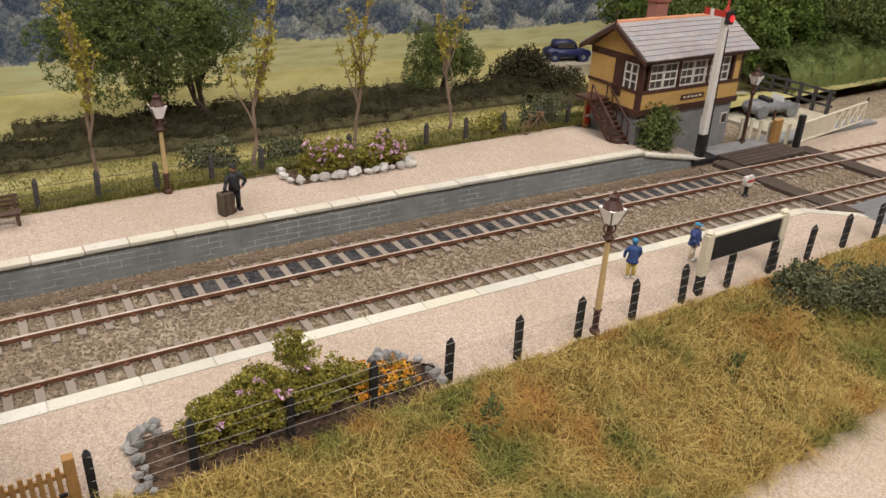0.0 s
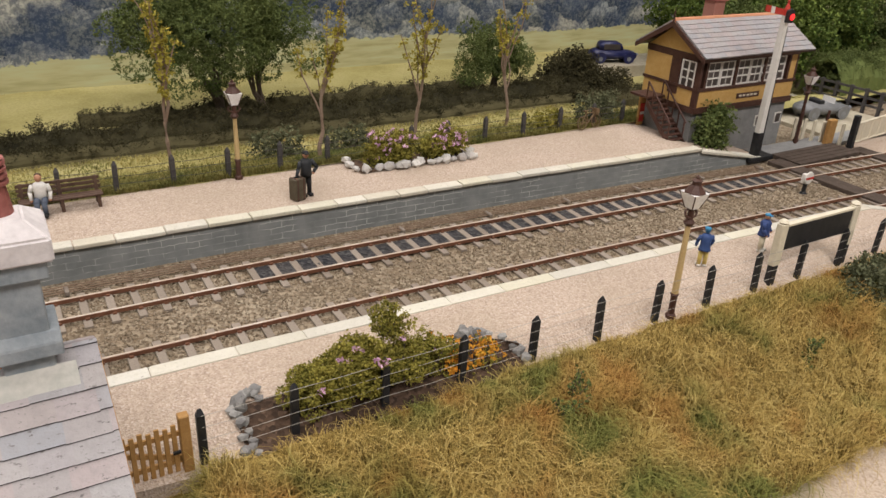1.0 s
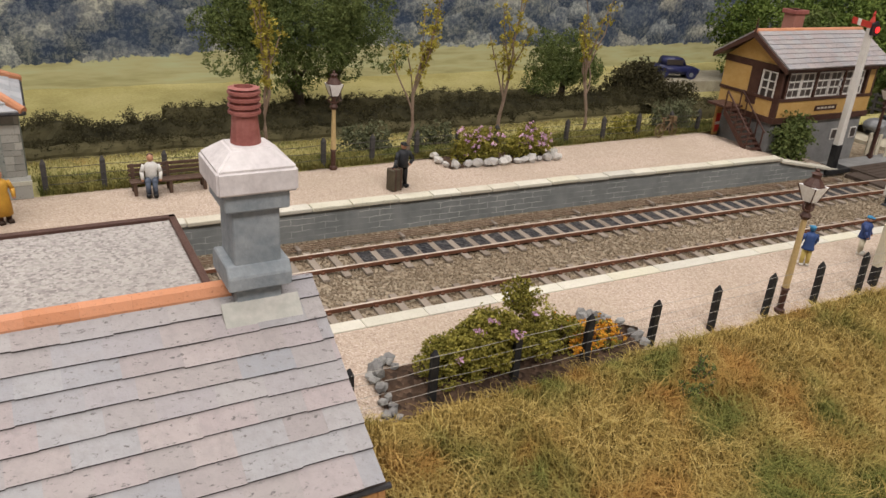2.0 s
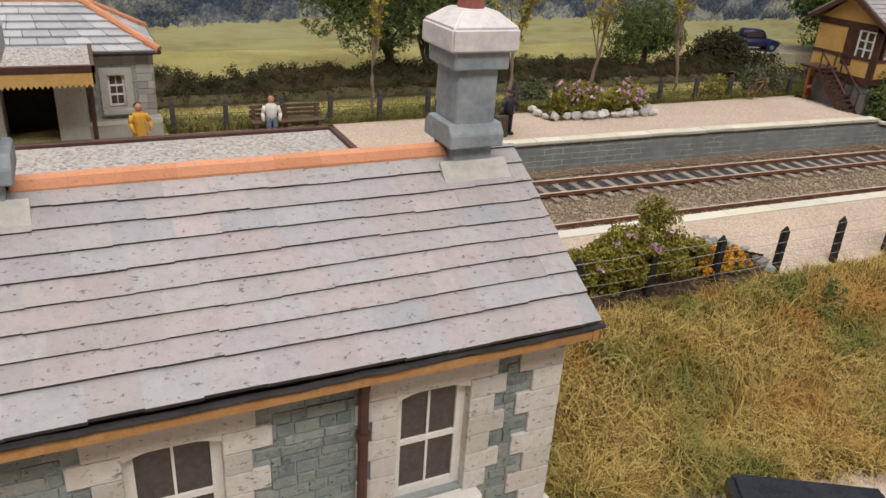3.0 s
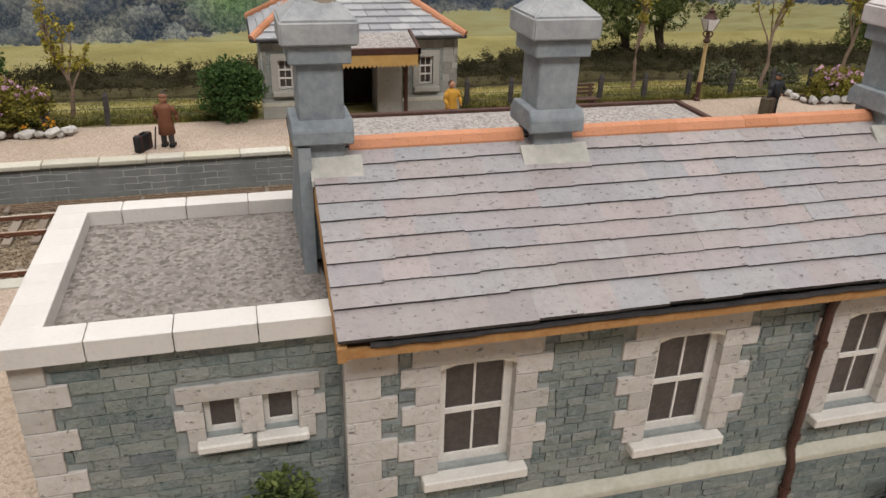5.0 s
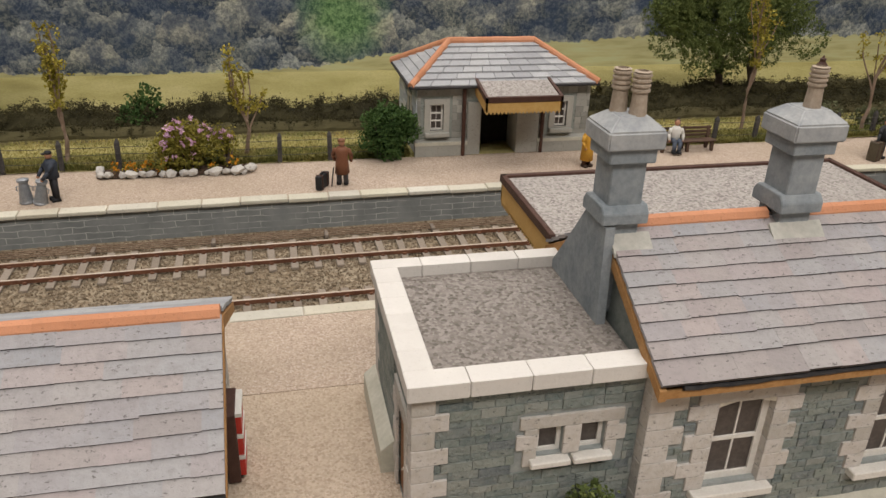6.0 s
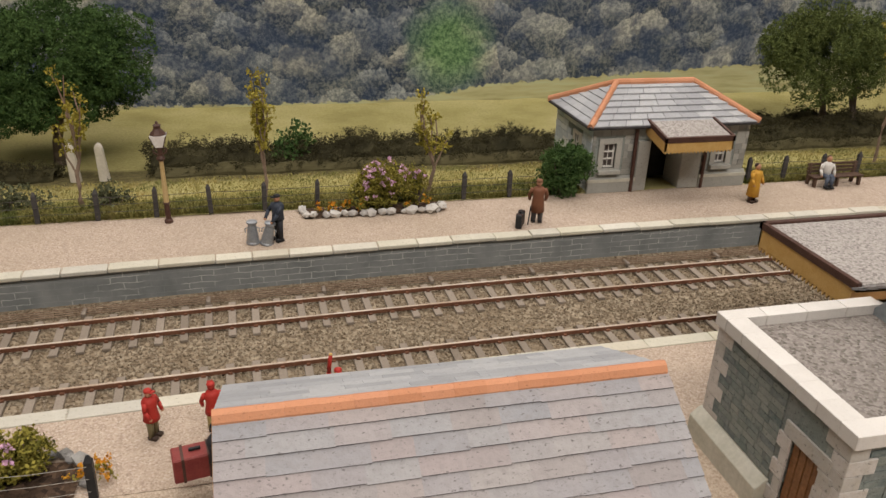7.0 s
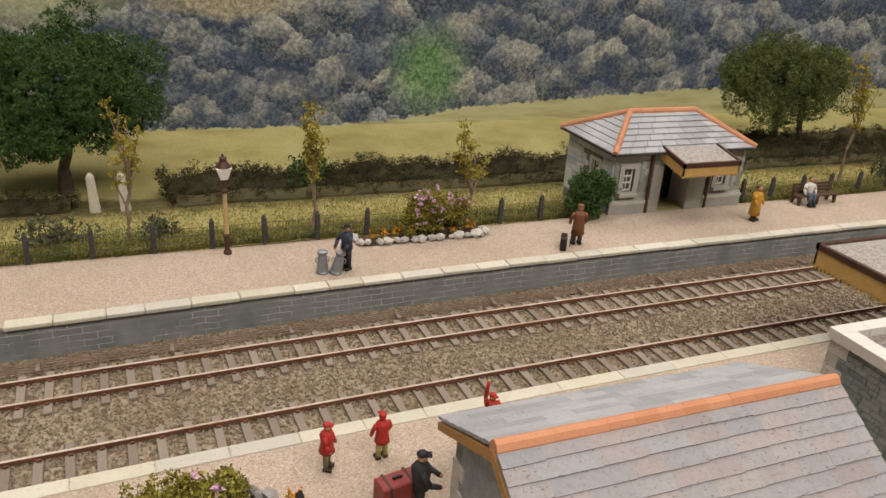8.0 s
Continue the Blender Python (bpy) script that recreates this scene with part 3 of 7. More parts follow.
part("retaining_wall", face_strip(B(), -90, 32.2, 25.29, -0.3, lambda x: ramp_z(x, 27.2, 32.3) - 0.06, 90), SCRIBED, far, "dark slate-grey scribed stone wall")
part("retaining_wall", face_strip(B(), -90, 32.5, 17.24, -0.3, lambda x: ramp_z(x, 28.4, 32.6) - 0.06, 90), SCRIBED, near, "dark slate-grey scribed stone wall")
SLAB_MESH = mesh_of("slab", bev(box(B(), -0.5, -0.5, -0.1, 0.5, 0.5, 0.0), 0.02), SLAB)
x = -37.0
while x < 31.8:
    w = rng.uniform(1.15, 1.9)
    xm = x + w / 2
    k = 1.3 + 0.1 * rng.random()
    slope = math.degrees(math.atan(0.95 / 5.1)) if xm > 27.2 else 0
    lay("coping_slab", SLAB_MESH, far, xm, edge_y(xm, 25.42), ramp_z(xm, 27.2, 32.3) + 0.035 + rng.uniform(-0.012, 0.012), 0, slope, math.degrees(-0.0016 * (xm + 6)) + rng.uniform(-0.5, 0.5), (w - 0.03, 0.52, k))
    x += w
x = -37.0
while x < 32.0:
    w = rng.uniform(1.6, 2.3)
    xm = x + w / 2
    slope = math.degrees(math.atan(0.95 / 4.2)) if xm > 28.4 else 0
    lay("coping_slab", SLAB_MESH, near, xm, edge_y(xm, 17.08), ramp_z(xm, 28.4, 32.6) + 0.02, 0, slope, math.degrees(-0.0016 * (xm + 6)), (w - 0.015, 0.46, 0.8))
    x += w


# ---- tracks ----
def track(name, ya, yb, dark=None):
    t = thing(name, 0, (ya + yb) / 2, -0.24, label="model railway track with rusty rails on weathered sleepers", category="track", group="running lines")
    mid = (ya + yb) / 2
    slp = mesh_of("sleeper", bev(box(B(), -0.125, -1.12, -0.1, 0.125, 1.12, 0.0), 0.015), SLEEPER_P)
    x = -44.0
    while x < 62:
        lay("sleeper", slp, t, x, edge_y(x, mid) + rng.uniform(-.02, .02), -0.13 + rng.uniform(-.012, .012), 0, 0, math.degrees(-0.0016 * (x + 6)) + rng.uniform(-1, 1))
        x += 0.755
    xs = span(-90, 95, 120)
    for y in (ya, yb):
        for nm, hw, z0, z1, mt in (("rail_web", 0.055, -0.13, -0.006, RUST), ("rail_head", 0.038, -0.006, 0.006, STEEL)):
            bm = B()
            rows = [[bm.verts.new((x, edge_y(x, y) + s * hw, z)) for s, z in ((-1, z0), (-1, z1), (1, z1), (1, z0))] for x in xs]
            for a, b in zip(rows, rows[1:]):
                for k in range(3):
                    bm.faces.new((a[k], b[k], b[k + 1], a[k + 1]))
            bmesh.ops.recalc_face_normals(bm, faces=bm.faces[:])
            part(nm, bm, mt, t, "polished steel rail head with shine in its colour" if nm == "rail_head" else "")
        bm = B()
        x = -44.0
        while x < 50:
            for s in (-1, 1):
                box(bm, x - 0.06, edge_y(x, y) + s * 0.085 - 0.045, -0.135, x + 0.06, edge_y(x, y) + s * 0.085 + 0.045, -0.07)
            x += 0.755
        part("rail_chair", bm, RUST, t, kind="stuff")
    return t


up_line = track("track_up", 23.66, 22.42)
down_line = track("track_down", 19.8, 18.55)
# oily dark ballast between the far rails
bm = B()
sheet(bm, span(5.2, 31, 60), span(-0.56, 0.56, 8), lambda x, y: 0)
for v in bm.verts:
    v.co.y += edge_y(v.co.x, 23.04)
    v.co.z = -0.148 + 0.016 * rough(v.co.x, v.co.y, 3)
tagged(part("oily_ballast", bm, bits("oily_grit", [(0.018, 0.019, 0.022), (0.038, 0.038, 0.042), (0.075, 0.072, 0.072)], 8, tint=(0.10, 0.085, 0.07), amount=0.35)), "dark oil-stained ballast between the rails", "ballast", kind="stuff")
# loose stones
def stones(name, x0, x1, y0, y1, n, size, zf, mat, label, follow=True):
    octa = np.array([(1, 0, 0), (-1, 0, 0), (0, 1, 0), (0, -1, 0), (0, 0, 1), (0, 0, -1)], float)
    tri = np.array([(0, 2, 4), (2, 1, 4), (1, 3, 4), (3, 0, 4), (2, 0, 5), (1, 2, 5), (3, 1, 5), (0, 3, 5)])
    px, py = nrg.uniform(x0, x1, n), nrg.uniform(y0, y1, n)
    if follow:
        py = py - 0.0008 * (px + 6) ** 2
    pz = np.array([zf(a, b) for a, b in zip(px, py)]) if callable(zf) else np.full(n, zf)
    sc = size * nrg.uniform(0.5, 1.2, (n, 1, 1)) * nrg.uniform(0.6, 1.3, (n, 6, 3))
    sp = nrg.uniform(0, 6.28, n)
    v = octa[None] * sc
    c, s = np.cos(sp)[:, None], np.sin(sp)[:, None]
    v = np.stack([v[..., 0] * c - v[..., 1] * s, v[..., 0] * s + v[..., 1] * c, v[..., 2] * 0.8], -1)
    v += np.stack([px, py, pz], -1)[:, None]
    f = (tri[None] + 6 * np.arange(n)[:, None, None]).reshape(-1, 3)
    ob = cloud(name, v, f, mat, label=label, kind="stuff")
    return tagged(ob, category="ballast")


BALLAST_J = pieces("ballast_stone", [(0.12, 0.088, 0.055), (0.21, 0.16, 0.11), (0.29, 0.23, 0.16), (0.17, 0.13, 0.085), (0.36, 0.30, 0.225)], 0.9, 14, by="island", stain=(0.14, 0.095, 0.055))
stones("ballast", -40, 48, 17.4, 25.2, 72000, 0.046, -0.21, BALLAST_J, "loose brown ballast stones round the tracks")
RODDING = plain("brown_rod", (0.16, 0.105, 0.07), (0.25, 0.175, 0.12), 0.85, 1.5, 12)
# point rodding beside the far platform
rod_t = thing("point_rodding", -5, 24.6, -0.2, label="rusty point rods running along the platform wall", category="rodding")
for k in range(4):
    bm = B()
    pts = [(x, edge_y(x, 24.28 + 0.11 * k) + 0.02 * rough(x, k, 0.5), -0.10 + 0.02 * k) for x in span(-45, 31, 90)]
    tube(bm, pts, 0.022, 4)
    part("rod", bm, RODDING, rod_t)
stool = mesh_of("roller_stool", bev(box(B(), -0.07, -0.24, -0.1, 0.07, 0.24, 0.06), 0.02), SLEEPER)
for i in range(20):
    x = -44 + 3.95 * i
    lay("roller_stool", stool, rod_t, x, edge_y(x, 24.42), -0.1)
# level crossing
cr = thing("level_crossing", 35.5, 20, -0.2, label="dark timber boards of a level crossing over both tracks", category="crossing")
for x0, x1 in ((32.2, 33.2), (38.4, 39.4)):
    for ya, yb in ((23.75, 24.9), (22.5, 23.58), (19.9, 22.33), (18.63, 19.72), (17.2, 18.47)):
        part("board", bev(box(B(), x0, ya + bend(x0), -0.24, x1, yb + bend(x0), -0.015), 0.02), TIMBER, cr)
for k in range(5):
    part("board", bev(box(B(), 33.3, 22.62 + 0.36 * k, -0.2, 38.3, 22.94 + 0.36 * k, 0.03), 0.02), TIMBER, cr)
solo("road", box(B(), 32.6, 24.3, -0.5, 48, 25.6, -0.02), CONCRETE, "grey concrete apron beside the signal box", "road", kind="structure")
solo("lane", box(B(), 32.7, 9.0, -0.5, 39.2, 16.9, -0.03), TARMAC, "grey road leading to the level crossing", "road", kind="structure")
solo("sandy_lane", box(B(), 39.5, 18, -0.5, 70, 25.0, -0.17), GRAVEL, "pale gravel lane beyond the crossing", "road", kind="structure")


# ---- buildings: shared helpers ----
def holed(bm, x0, x1, z0, z1, y0, y1, holes):
    """A wall along x with openings through it."""
    xs = sorted({x0, x1, *[h[0] for h in holes], *[h[1] for h in holes]})
    zs = sorted({z0, z1, *[h[2] for h in holes], *[h[3] for h in holes]})
    for a, b in zip(xs, xs[1:]):
        for c, d in zip(zs, zs[1:]):
            mx, mz = (a + b) / 2, (c + d) / 2
            if not any(h[0] < mx < h[1] and h[2] < mz < h[3] for h in holes):
                box(bm, a, y0, c, b, y1, d)
    bmesh.ops.remove_doubles(bm, verts=bm.verts[:], dist=0.0005)
    return bm


def xm_(x, w):
    return x - w / 2


def slates(parent, x0, x1, ye, ze, yr, zr, n, width, tops=300, mat=SLATE, matj=SLATE_J, first=0.0):
    """Courses of slates on one slope, from the eave (ye, ze) to the ridge (yr, zr)."""
    ang = math.degrees(math.atan2(zr - ze, abs(yr - ye)))
    sgn = 1 if yr > ye else -1
    length = math.hypot(yr - ye, zr - ze)
    step = length * (1 - first) / n
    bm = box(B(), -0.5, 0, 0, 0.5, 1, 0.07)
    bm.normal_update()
    # the butt face takes the dark colour, as shade below the course
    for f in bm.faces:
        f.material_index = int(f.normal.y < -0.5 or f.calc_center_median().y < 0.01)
    me = mesh_of("slate", bm, mat, SLATE_EDGE_SHADE)
    joined, made = B(), 0
    for i in range(math.ceil(n)):
        x = x0 + (rng.uniform(-0.5, 0) * width if i % 2 else 0)
        while x < x1 - 0.02:
            w = width * rng.uniform(0.8, 1.25)
            a, b = max(x, x0), min(x + w, x1)
            x += w
            if b - a < 0.05:
                continue
            d = i * step + (first * length if i else 0) - (0.0 if first else 0.06) + rng.uniform(-0.013, 0.009) + 0.02 * math.sin(0.8 * xm_(x, w) + i)
            L = min(step * 1.12 + (0 if i else first * length), length - d)
            f = d / length
            y, z = ye + (yr - ye) * f, ze + (zr - ze) * f
            tilt = ang - 5.0
            xm = (a + b) / 2
            up = Vector((0, -sgn * math.sin(radians(ang)), math.cos(radians(ang)))) * 0.05
            if made < tops:
                o = lay("slate", me, parent, xm, y + up.y, z + up.z + rng.uniform(0, 0.008), tilt if sgn > 0 else 180 - tilt, 0, rng.uniform(-0.25, 0.25), (b - a + 0.002, L, 1 if sgn > 0 else -1))
                made += 1
            else:
                mm = Matrix.Translation((xm, y + up.y, z + up.z)) @ (pose(0, 0, 0, tilt) if sgn > 0 else pose(0, 0, 0, tilt, 0, 0).inverted())
                h = (b - a) / 2 - 0.002
                box(joined, -h, 0 if sgn > 0 else -L, 0, h, L if sgn > 0 else 0, 0.07, mm)
    if len(joined.verts):
        part("slating", joined, matj, parent, kind="stuff")
    else:
        joined.free()


def ridge_tiles(parent, p, q, n, r=0.16):
    """A row of half-round tiles from p to q."""
    p, q = Vector(p), Vector(q)
    L = (q - p).length / n
    bm = B()
    prof = [(-r, -r * 0.9), (-r * 0.95, 0.02), (-r * 0.55, r * 0.75), (0, r), (r * 0.55, r * 0.75), (r * 0.95, 0.02), (r, -r * 0.9)]
    prism(bm, prof, "x", 0, L * 0.997)
    me = mesh_of("ridge_tile", bm, RIDGE_P)
    d = (q - p).normalized()
    rz = math.degrees(math.atan2(d.y, d.x))
    ry = -math.degrees(math.asin(d.z))
    for i in range(n):
        c = p + (q - p) * (i / n)
        lay("ridge_tile", me, parent, c.x, c.y, c.z + rng.uniform(-.006, .006), 0, ry, rz)


def stonework(parent, x0, x1, z0, z1, y, skip, course, width, tops, depth=0.024, mat=STONE_P, matj=STONE_J):
    """Coursed stones on a wall that faces the front, leaving out the skip boxes."""
    me = mesh_of("stone", bev(box(B(), -0.5, -0.03, -0.5, 0.5, 0.03, 0.5), 0.022), mat)
    joined, made, z = B(), 0, z0
    while z < z1 - 0.04:
        h = min(course * rng.uniform(0.75, 1.3), z1 - z)
        x = x0
        while x < x1 - 0.03:
            w = min(width * rng.uniform(0.5, 1.6), x1 - x)
            a, b, c, d = x, x + w, z, z + h
            x += w
            for s in skip:
                if a < s[1] and b > s[0] and c < s[3] - 0.02 and d > s[2] + 0.02:
                    if a < s[0] - 0.08:
                        b = s[0]
                    elif b > s[1] + 0.08:
                        a = s[1]
                    else:
                        a = b
            if b - a < 0.06:
                continue
            g, e = 0.008, rng.uniform(-0.014, 0.014)
            if made < tops:
                lay("stone", me, parent, (a + b) / 2, y - depth + 0.03 - e, (c + d) / 2, rng.uniform(-4, 4), rng.uniform(-1.2, 1.2), rng.uniform(-2, 2), (b - a - 2 * g, 1, h - 2 * g))
                made += 1
            else:
                box(joined, a + g, y - depth - e, c + g, b - g, y + 0.02, d - g)
        z += h
    if len(joined.verts):
        part("stonework", joined, matj, parent, kind="stuff")
    else:
        joined.free()


def sash(parent, x0, x1, z0, z1, y, bars=(1, 1), sill=True, name="window", bar=0.05, glass=DIRTYGLASS, sillmat=WHITEPAINT, fw=0.075):
    """A window with frame, glazing bars, panes and sill, set y deep."""
    fr = part(name, holed(B(), x0, x1, z0, z1, y, y + 0.1, [(x0 + fw, x1 - fw, z0 + fw, z1 - fw)]), WHITEPAINT, parent, "white painted sash frame")
    nx, nz = bars
    cx = [x0 + fw + (x1 - x0 - 2 * fw) * k / (nx + 1) for k in range(nx + 2)]
    cz = [z0 + fw + (z1 - z0 - 2 * fw) * k / (nz + 1) for k in range(nz + 2)]
    for v in cx[1:-1]:
        part("glazing_bar", box(B(), v - bar * 0.35, y + 0.02, z0 + fw, v + bar * 0.35, y + 0.07, z1 - fw), WHITEPAINT, fr)
    for v in cz[1:-1]:
        part("glazing_bar", box(B(), x0 + fw, y + 0.0, v - bar * 0.8, x1 - fw, y + 0.08, v + bar * 0.8), WHITEPAINT, fr)
    for a, b in zip(cx, cx[1:]):
        for c, d in zip(cz, cz[1:]):
            part("pane", box(B(), a, y + 0.045, c, b, y + 0.055, d), glass, fr, "dusty dark window glass")
    if sill:
        part("sill", bev(box(B(), x0 - 0.24, y - 0.36, z0 - 0.24, x1 + 0.24, y + 0.02, z0 - 0.06), 0.02), sillmat, fr, "pale stone sill")
    return fr


QB = mesh_of("quoin", bev(box(B(), -0.5, -0.5, -0.5, 0.5, 0.5, 0.5), 0.025), QUOIN)


def block(parent, x0, x1, y0, y1, z0, z1, me=None, name="quoin"):
    lay(name, me or QB, parent, (x0 + x1) / 2, (y0 + y1) / 2, (z0 + z1) / 2, 0, 0, 0, (x1 - x0 - 0.01, y1 - y0, z1 - z0 - 0.012))


def dressing(parent, x0, x1, z0, z1, y, skip, n=6):
    """Pale blocks up both sides of an opening and a lintel over it."""
    h = (z1 - z0 + 0.05) / n
    for k in range(n):
        for s in (-1, 1):
            w = 0.575 if k % 2 else 0.36
            w += rng.uniform(-0.03, 0.03)
            a, b = (x0 - w, x0 + 0.02) if s < 0 else (x1 - 0.02, x1 + w)
            block(parent, a, b, y - 0.055, y + 0.22, z0 - 0.05 + k * h, z0 - 0.05 + (k + 1) * h)
            skip.append((a, b, z0 - 0.05 + k * h, z0 - 0.05 + (k + 1) * h))
    block(parent, x0 - 0.4, x1 + 0.4, y - 0.055, y + 0.22, z1, z1 + 0.31, name="lintel")
    skip.append((x0 - 0.4, x1 + 0.4, z1, z1 + 0.31))
    skip.append((x0, x1, z0 - 0.3, z1))
    skip.append((x0 - 0.26, x1 + 0.26, z0 - 0.32, z0))


# ---- station building ----
st = thing("station_building", -6.3, 10.8, YARD_Z, label="grey stone station building with pale quoins, slate roof and chimneys", category="building")
WY = 8.42
holes = [(-10.55, -9.37, 1.48, 3.4), (-7.1, -5.92, 1.48, 3.4), (-3.65, -2.52, 1.48, 3.4)]
wall = part("front_wall", holed(B(), -11.87, -1.05, YARD_Z, 4.1, WY, WY + 0.45, holes), MORTAR, st)
part("back_wall", box(B(), -11.87, 12.75, YARD_Z, -1.05, 13.2, 4.1), STONE, st)
for a, b in ((-11.87, -11.42), (-1.5, -1.05)):
    part("gable_wall", prism(B(), [(WY + 0.45, YARD_Z), (12.75, YARD_Z), (12.75, 4.15), (10.8, 5.75), (WY + 0.45, 4.15)], "x", a, b), STONE, st)
skip = []
for x0, x1, z0, z1 in holes:
    sash(st, x0, x1, z0, z1, WY + 0.12, fw=0.145)
    dressing(st, x0, x1, z0, z1, WY, skip)
    arc = [(x0 + (x1 - x0) * k / 10, z1 - 0.12 * (k / 5 - 1) ** 2) for k in range(11)]
    part("arch_moulding", prism(B(), [(x1, z1 + 0.01), (x0, z1 + 0.01)] + arc, "y", WY - 0.03, WY + 0.13), CREAMSTONE, st, "pale curved head of the window opening")
for k in range(9):
    z0, z1 = 0.72 + 0.375 * k, 0.72 + 0.375 * (k + 1)
    for s in (-1, 1):
        w = 0.72 if k % 2 else 0.48
        a, b = (-11.9, -11.87 + w) if s < 0 else (-1.05 - w, -1.015)
        if s > 0:
            block(st, a, b, WY - 0.055, WY + (0.34 if k % 2 else 0.55), z0, z1)
        else:
            block(st, a, b, WY - 0.055, WY + 0.25, z0, z1)
        skip.append((a, b, z0, z1))
stonework(st, -11.85, -1.07, 0.72, 4.08, WY, skip, 0.165, 0.36, 300)
part("plinth_band", bev(prism(B(), [(WY - 0.17, 0.45), (WY - 0.17, 0.58), (WY - 0.02, 0.72), (WY + 0.1, 0.72), (WY + 0.1, 0.45)], "x", -11.98, -0.88), 0.015), PLINTHBAND, st, "pale chamfered plinth course")
part("plinth", box(B(), -11.95, WY - 0.14, YARD_Z, -0.91, WY + 0.1, 0.45), MORTAR, st)
stonework(st, -11.9, -0.93, YARD_Z + 0.02, 0.44, WY - 0.14, [], 0.17, 0.42, 0)
part("plinth", box(B(), -1.05, WY + 0.1, YARD_Z, -0.91, 13.2, 0.6), MORTAR, st)
# roof
part("roof_deck", prism(B(), [(8.06, 4.21), (10.8, 5.85), (13.6, 4.17), (13.6, 4.09), (10.8, 5.74), (8.06, 4.13)], "x", -11.95, -0.9), GUTTER, st)
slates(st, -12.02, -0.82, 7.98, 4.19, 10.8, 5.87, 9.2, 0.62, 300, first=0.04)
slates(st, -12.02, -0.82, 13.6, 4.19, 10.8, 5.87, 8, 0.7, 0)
for a, b, n in ((-11.44, -8.66, 4), (-7.9, -2.04, 9)):
    ridge_tiles(st, (a, 10.8, 5.9), (b, 10.8, 5.9), n, 0.17)
bm = B()
pts = [(-11.6 + 0.272 * i, 7.965 + rng.uniform(-.012, .012), 4.15 + rng.uniform(-.014, .014)) for i in range(41)]
rings = [[bm.verts.new((px_, py_ + 0.05 * math.cos(a), pz_ + 0.04 * math.sin(a))) for a in (0, 0.8, 1.57, 2.35, 3.14, 3.93, 4.71, 5.5)] for px_, py_, pz_ in pts]
for a, b in zip(rings, rings[1:]):
    for i in range(8):
        bm.faces.new((a[i], a[(i + 1) % 8], b[(i + 1) % 8], b[i]))
bm.faces.new(rings[0])
bm.faces.new(rings[-1][::-1])
bmesh.ops.recalc_face_normals(bm, faces=bm.faces[:])
part("gutter", bm, GUTTER, st, "black half-round gutter with flaking paint")
part("fascia", box(B(), -11.9, 7.965, 3.965, -0.86, 8.12, 4.10), BAREWOOD, st, "ochre fascia board")
part("soffit", box(B(), -11.9, 8.14, 4.0, -0.86, WY, 4.06), BAREWOOD, st)
part("bargeboard", prism(B(), [(7.95, 3.93), (7.95, 4.14), (10.8, 5.80), (10.8, 5.55)], "x", -12.03, -11.9), BAREWOOD, st, "ochre verge board")
part("bargeboard", prism(B(), [(13.65, 3.93), (13.65, 4.14), (10.8, 5.80), (10.8, 5.55)], "x", -12.03, -11.9), BAREWOOD, st)
part("bargeboard", prism(B(), [(7.95, 3.93), (7.95, 4.14), (10.8, 5.80), (13.65, 4.14), (13.65, 3.93), (10.8, 5.55)], "x", -0.9, -0.80), BAREWOOD, st)
bm = B()
rod(bm, (-4.15, 8.2, 3.98), (-4.15, 8.3, 3.6), 0.075)
rod(bm, (-4.15, 8.3, 3.62), (-4.15, 8.3, 0.75), 0.075)
rod(bm, (-4.15, 8.3, 0.78), (-4.15, 8.18, 0.45), 0.075)
rod(bm, (-4.15, 8.18, 0.48), (-4.15, 8.18, YARD_Z), 0.075)
for z in (2.9, 1.0, -0.1):
    rod(bm, (-4.15, 8.3 if z > 0.6 else 8.18, z), (-4.15, 8.3 if z > 0.6 else 8.18, z + 0.1), 0.105)
part("downpipe", bm, BROWNPAINT, st, "chocolate brown downpipe")


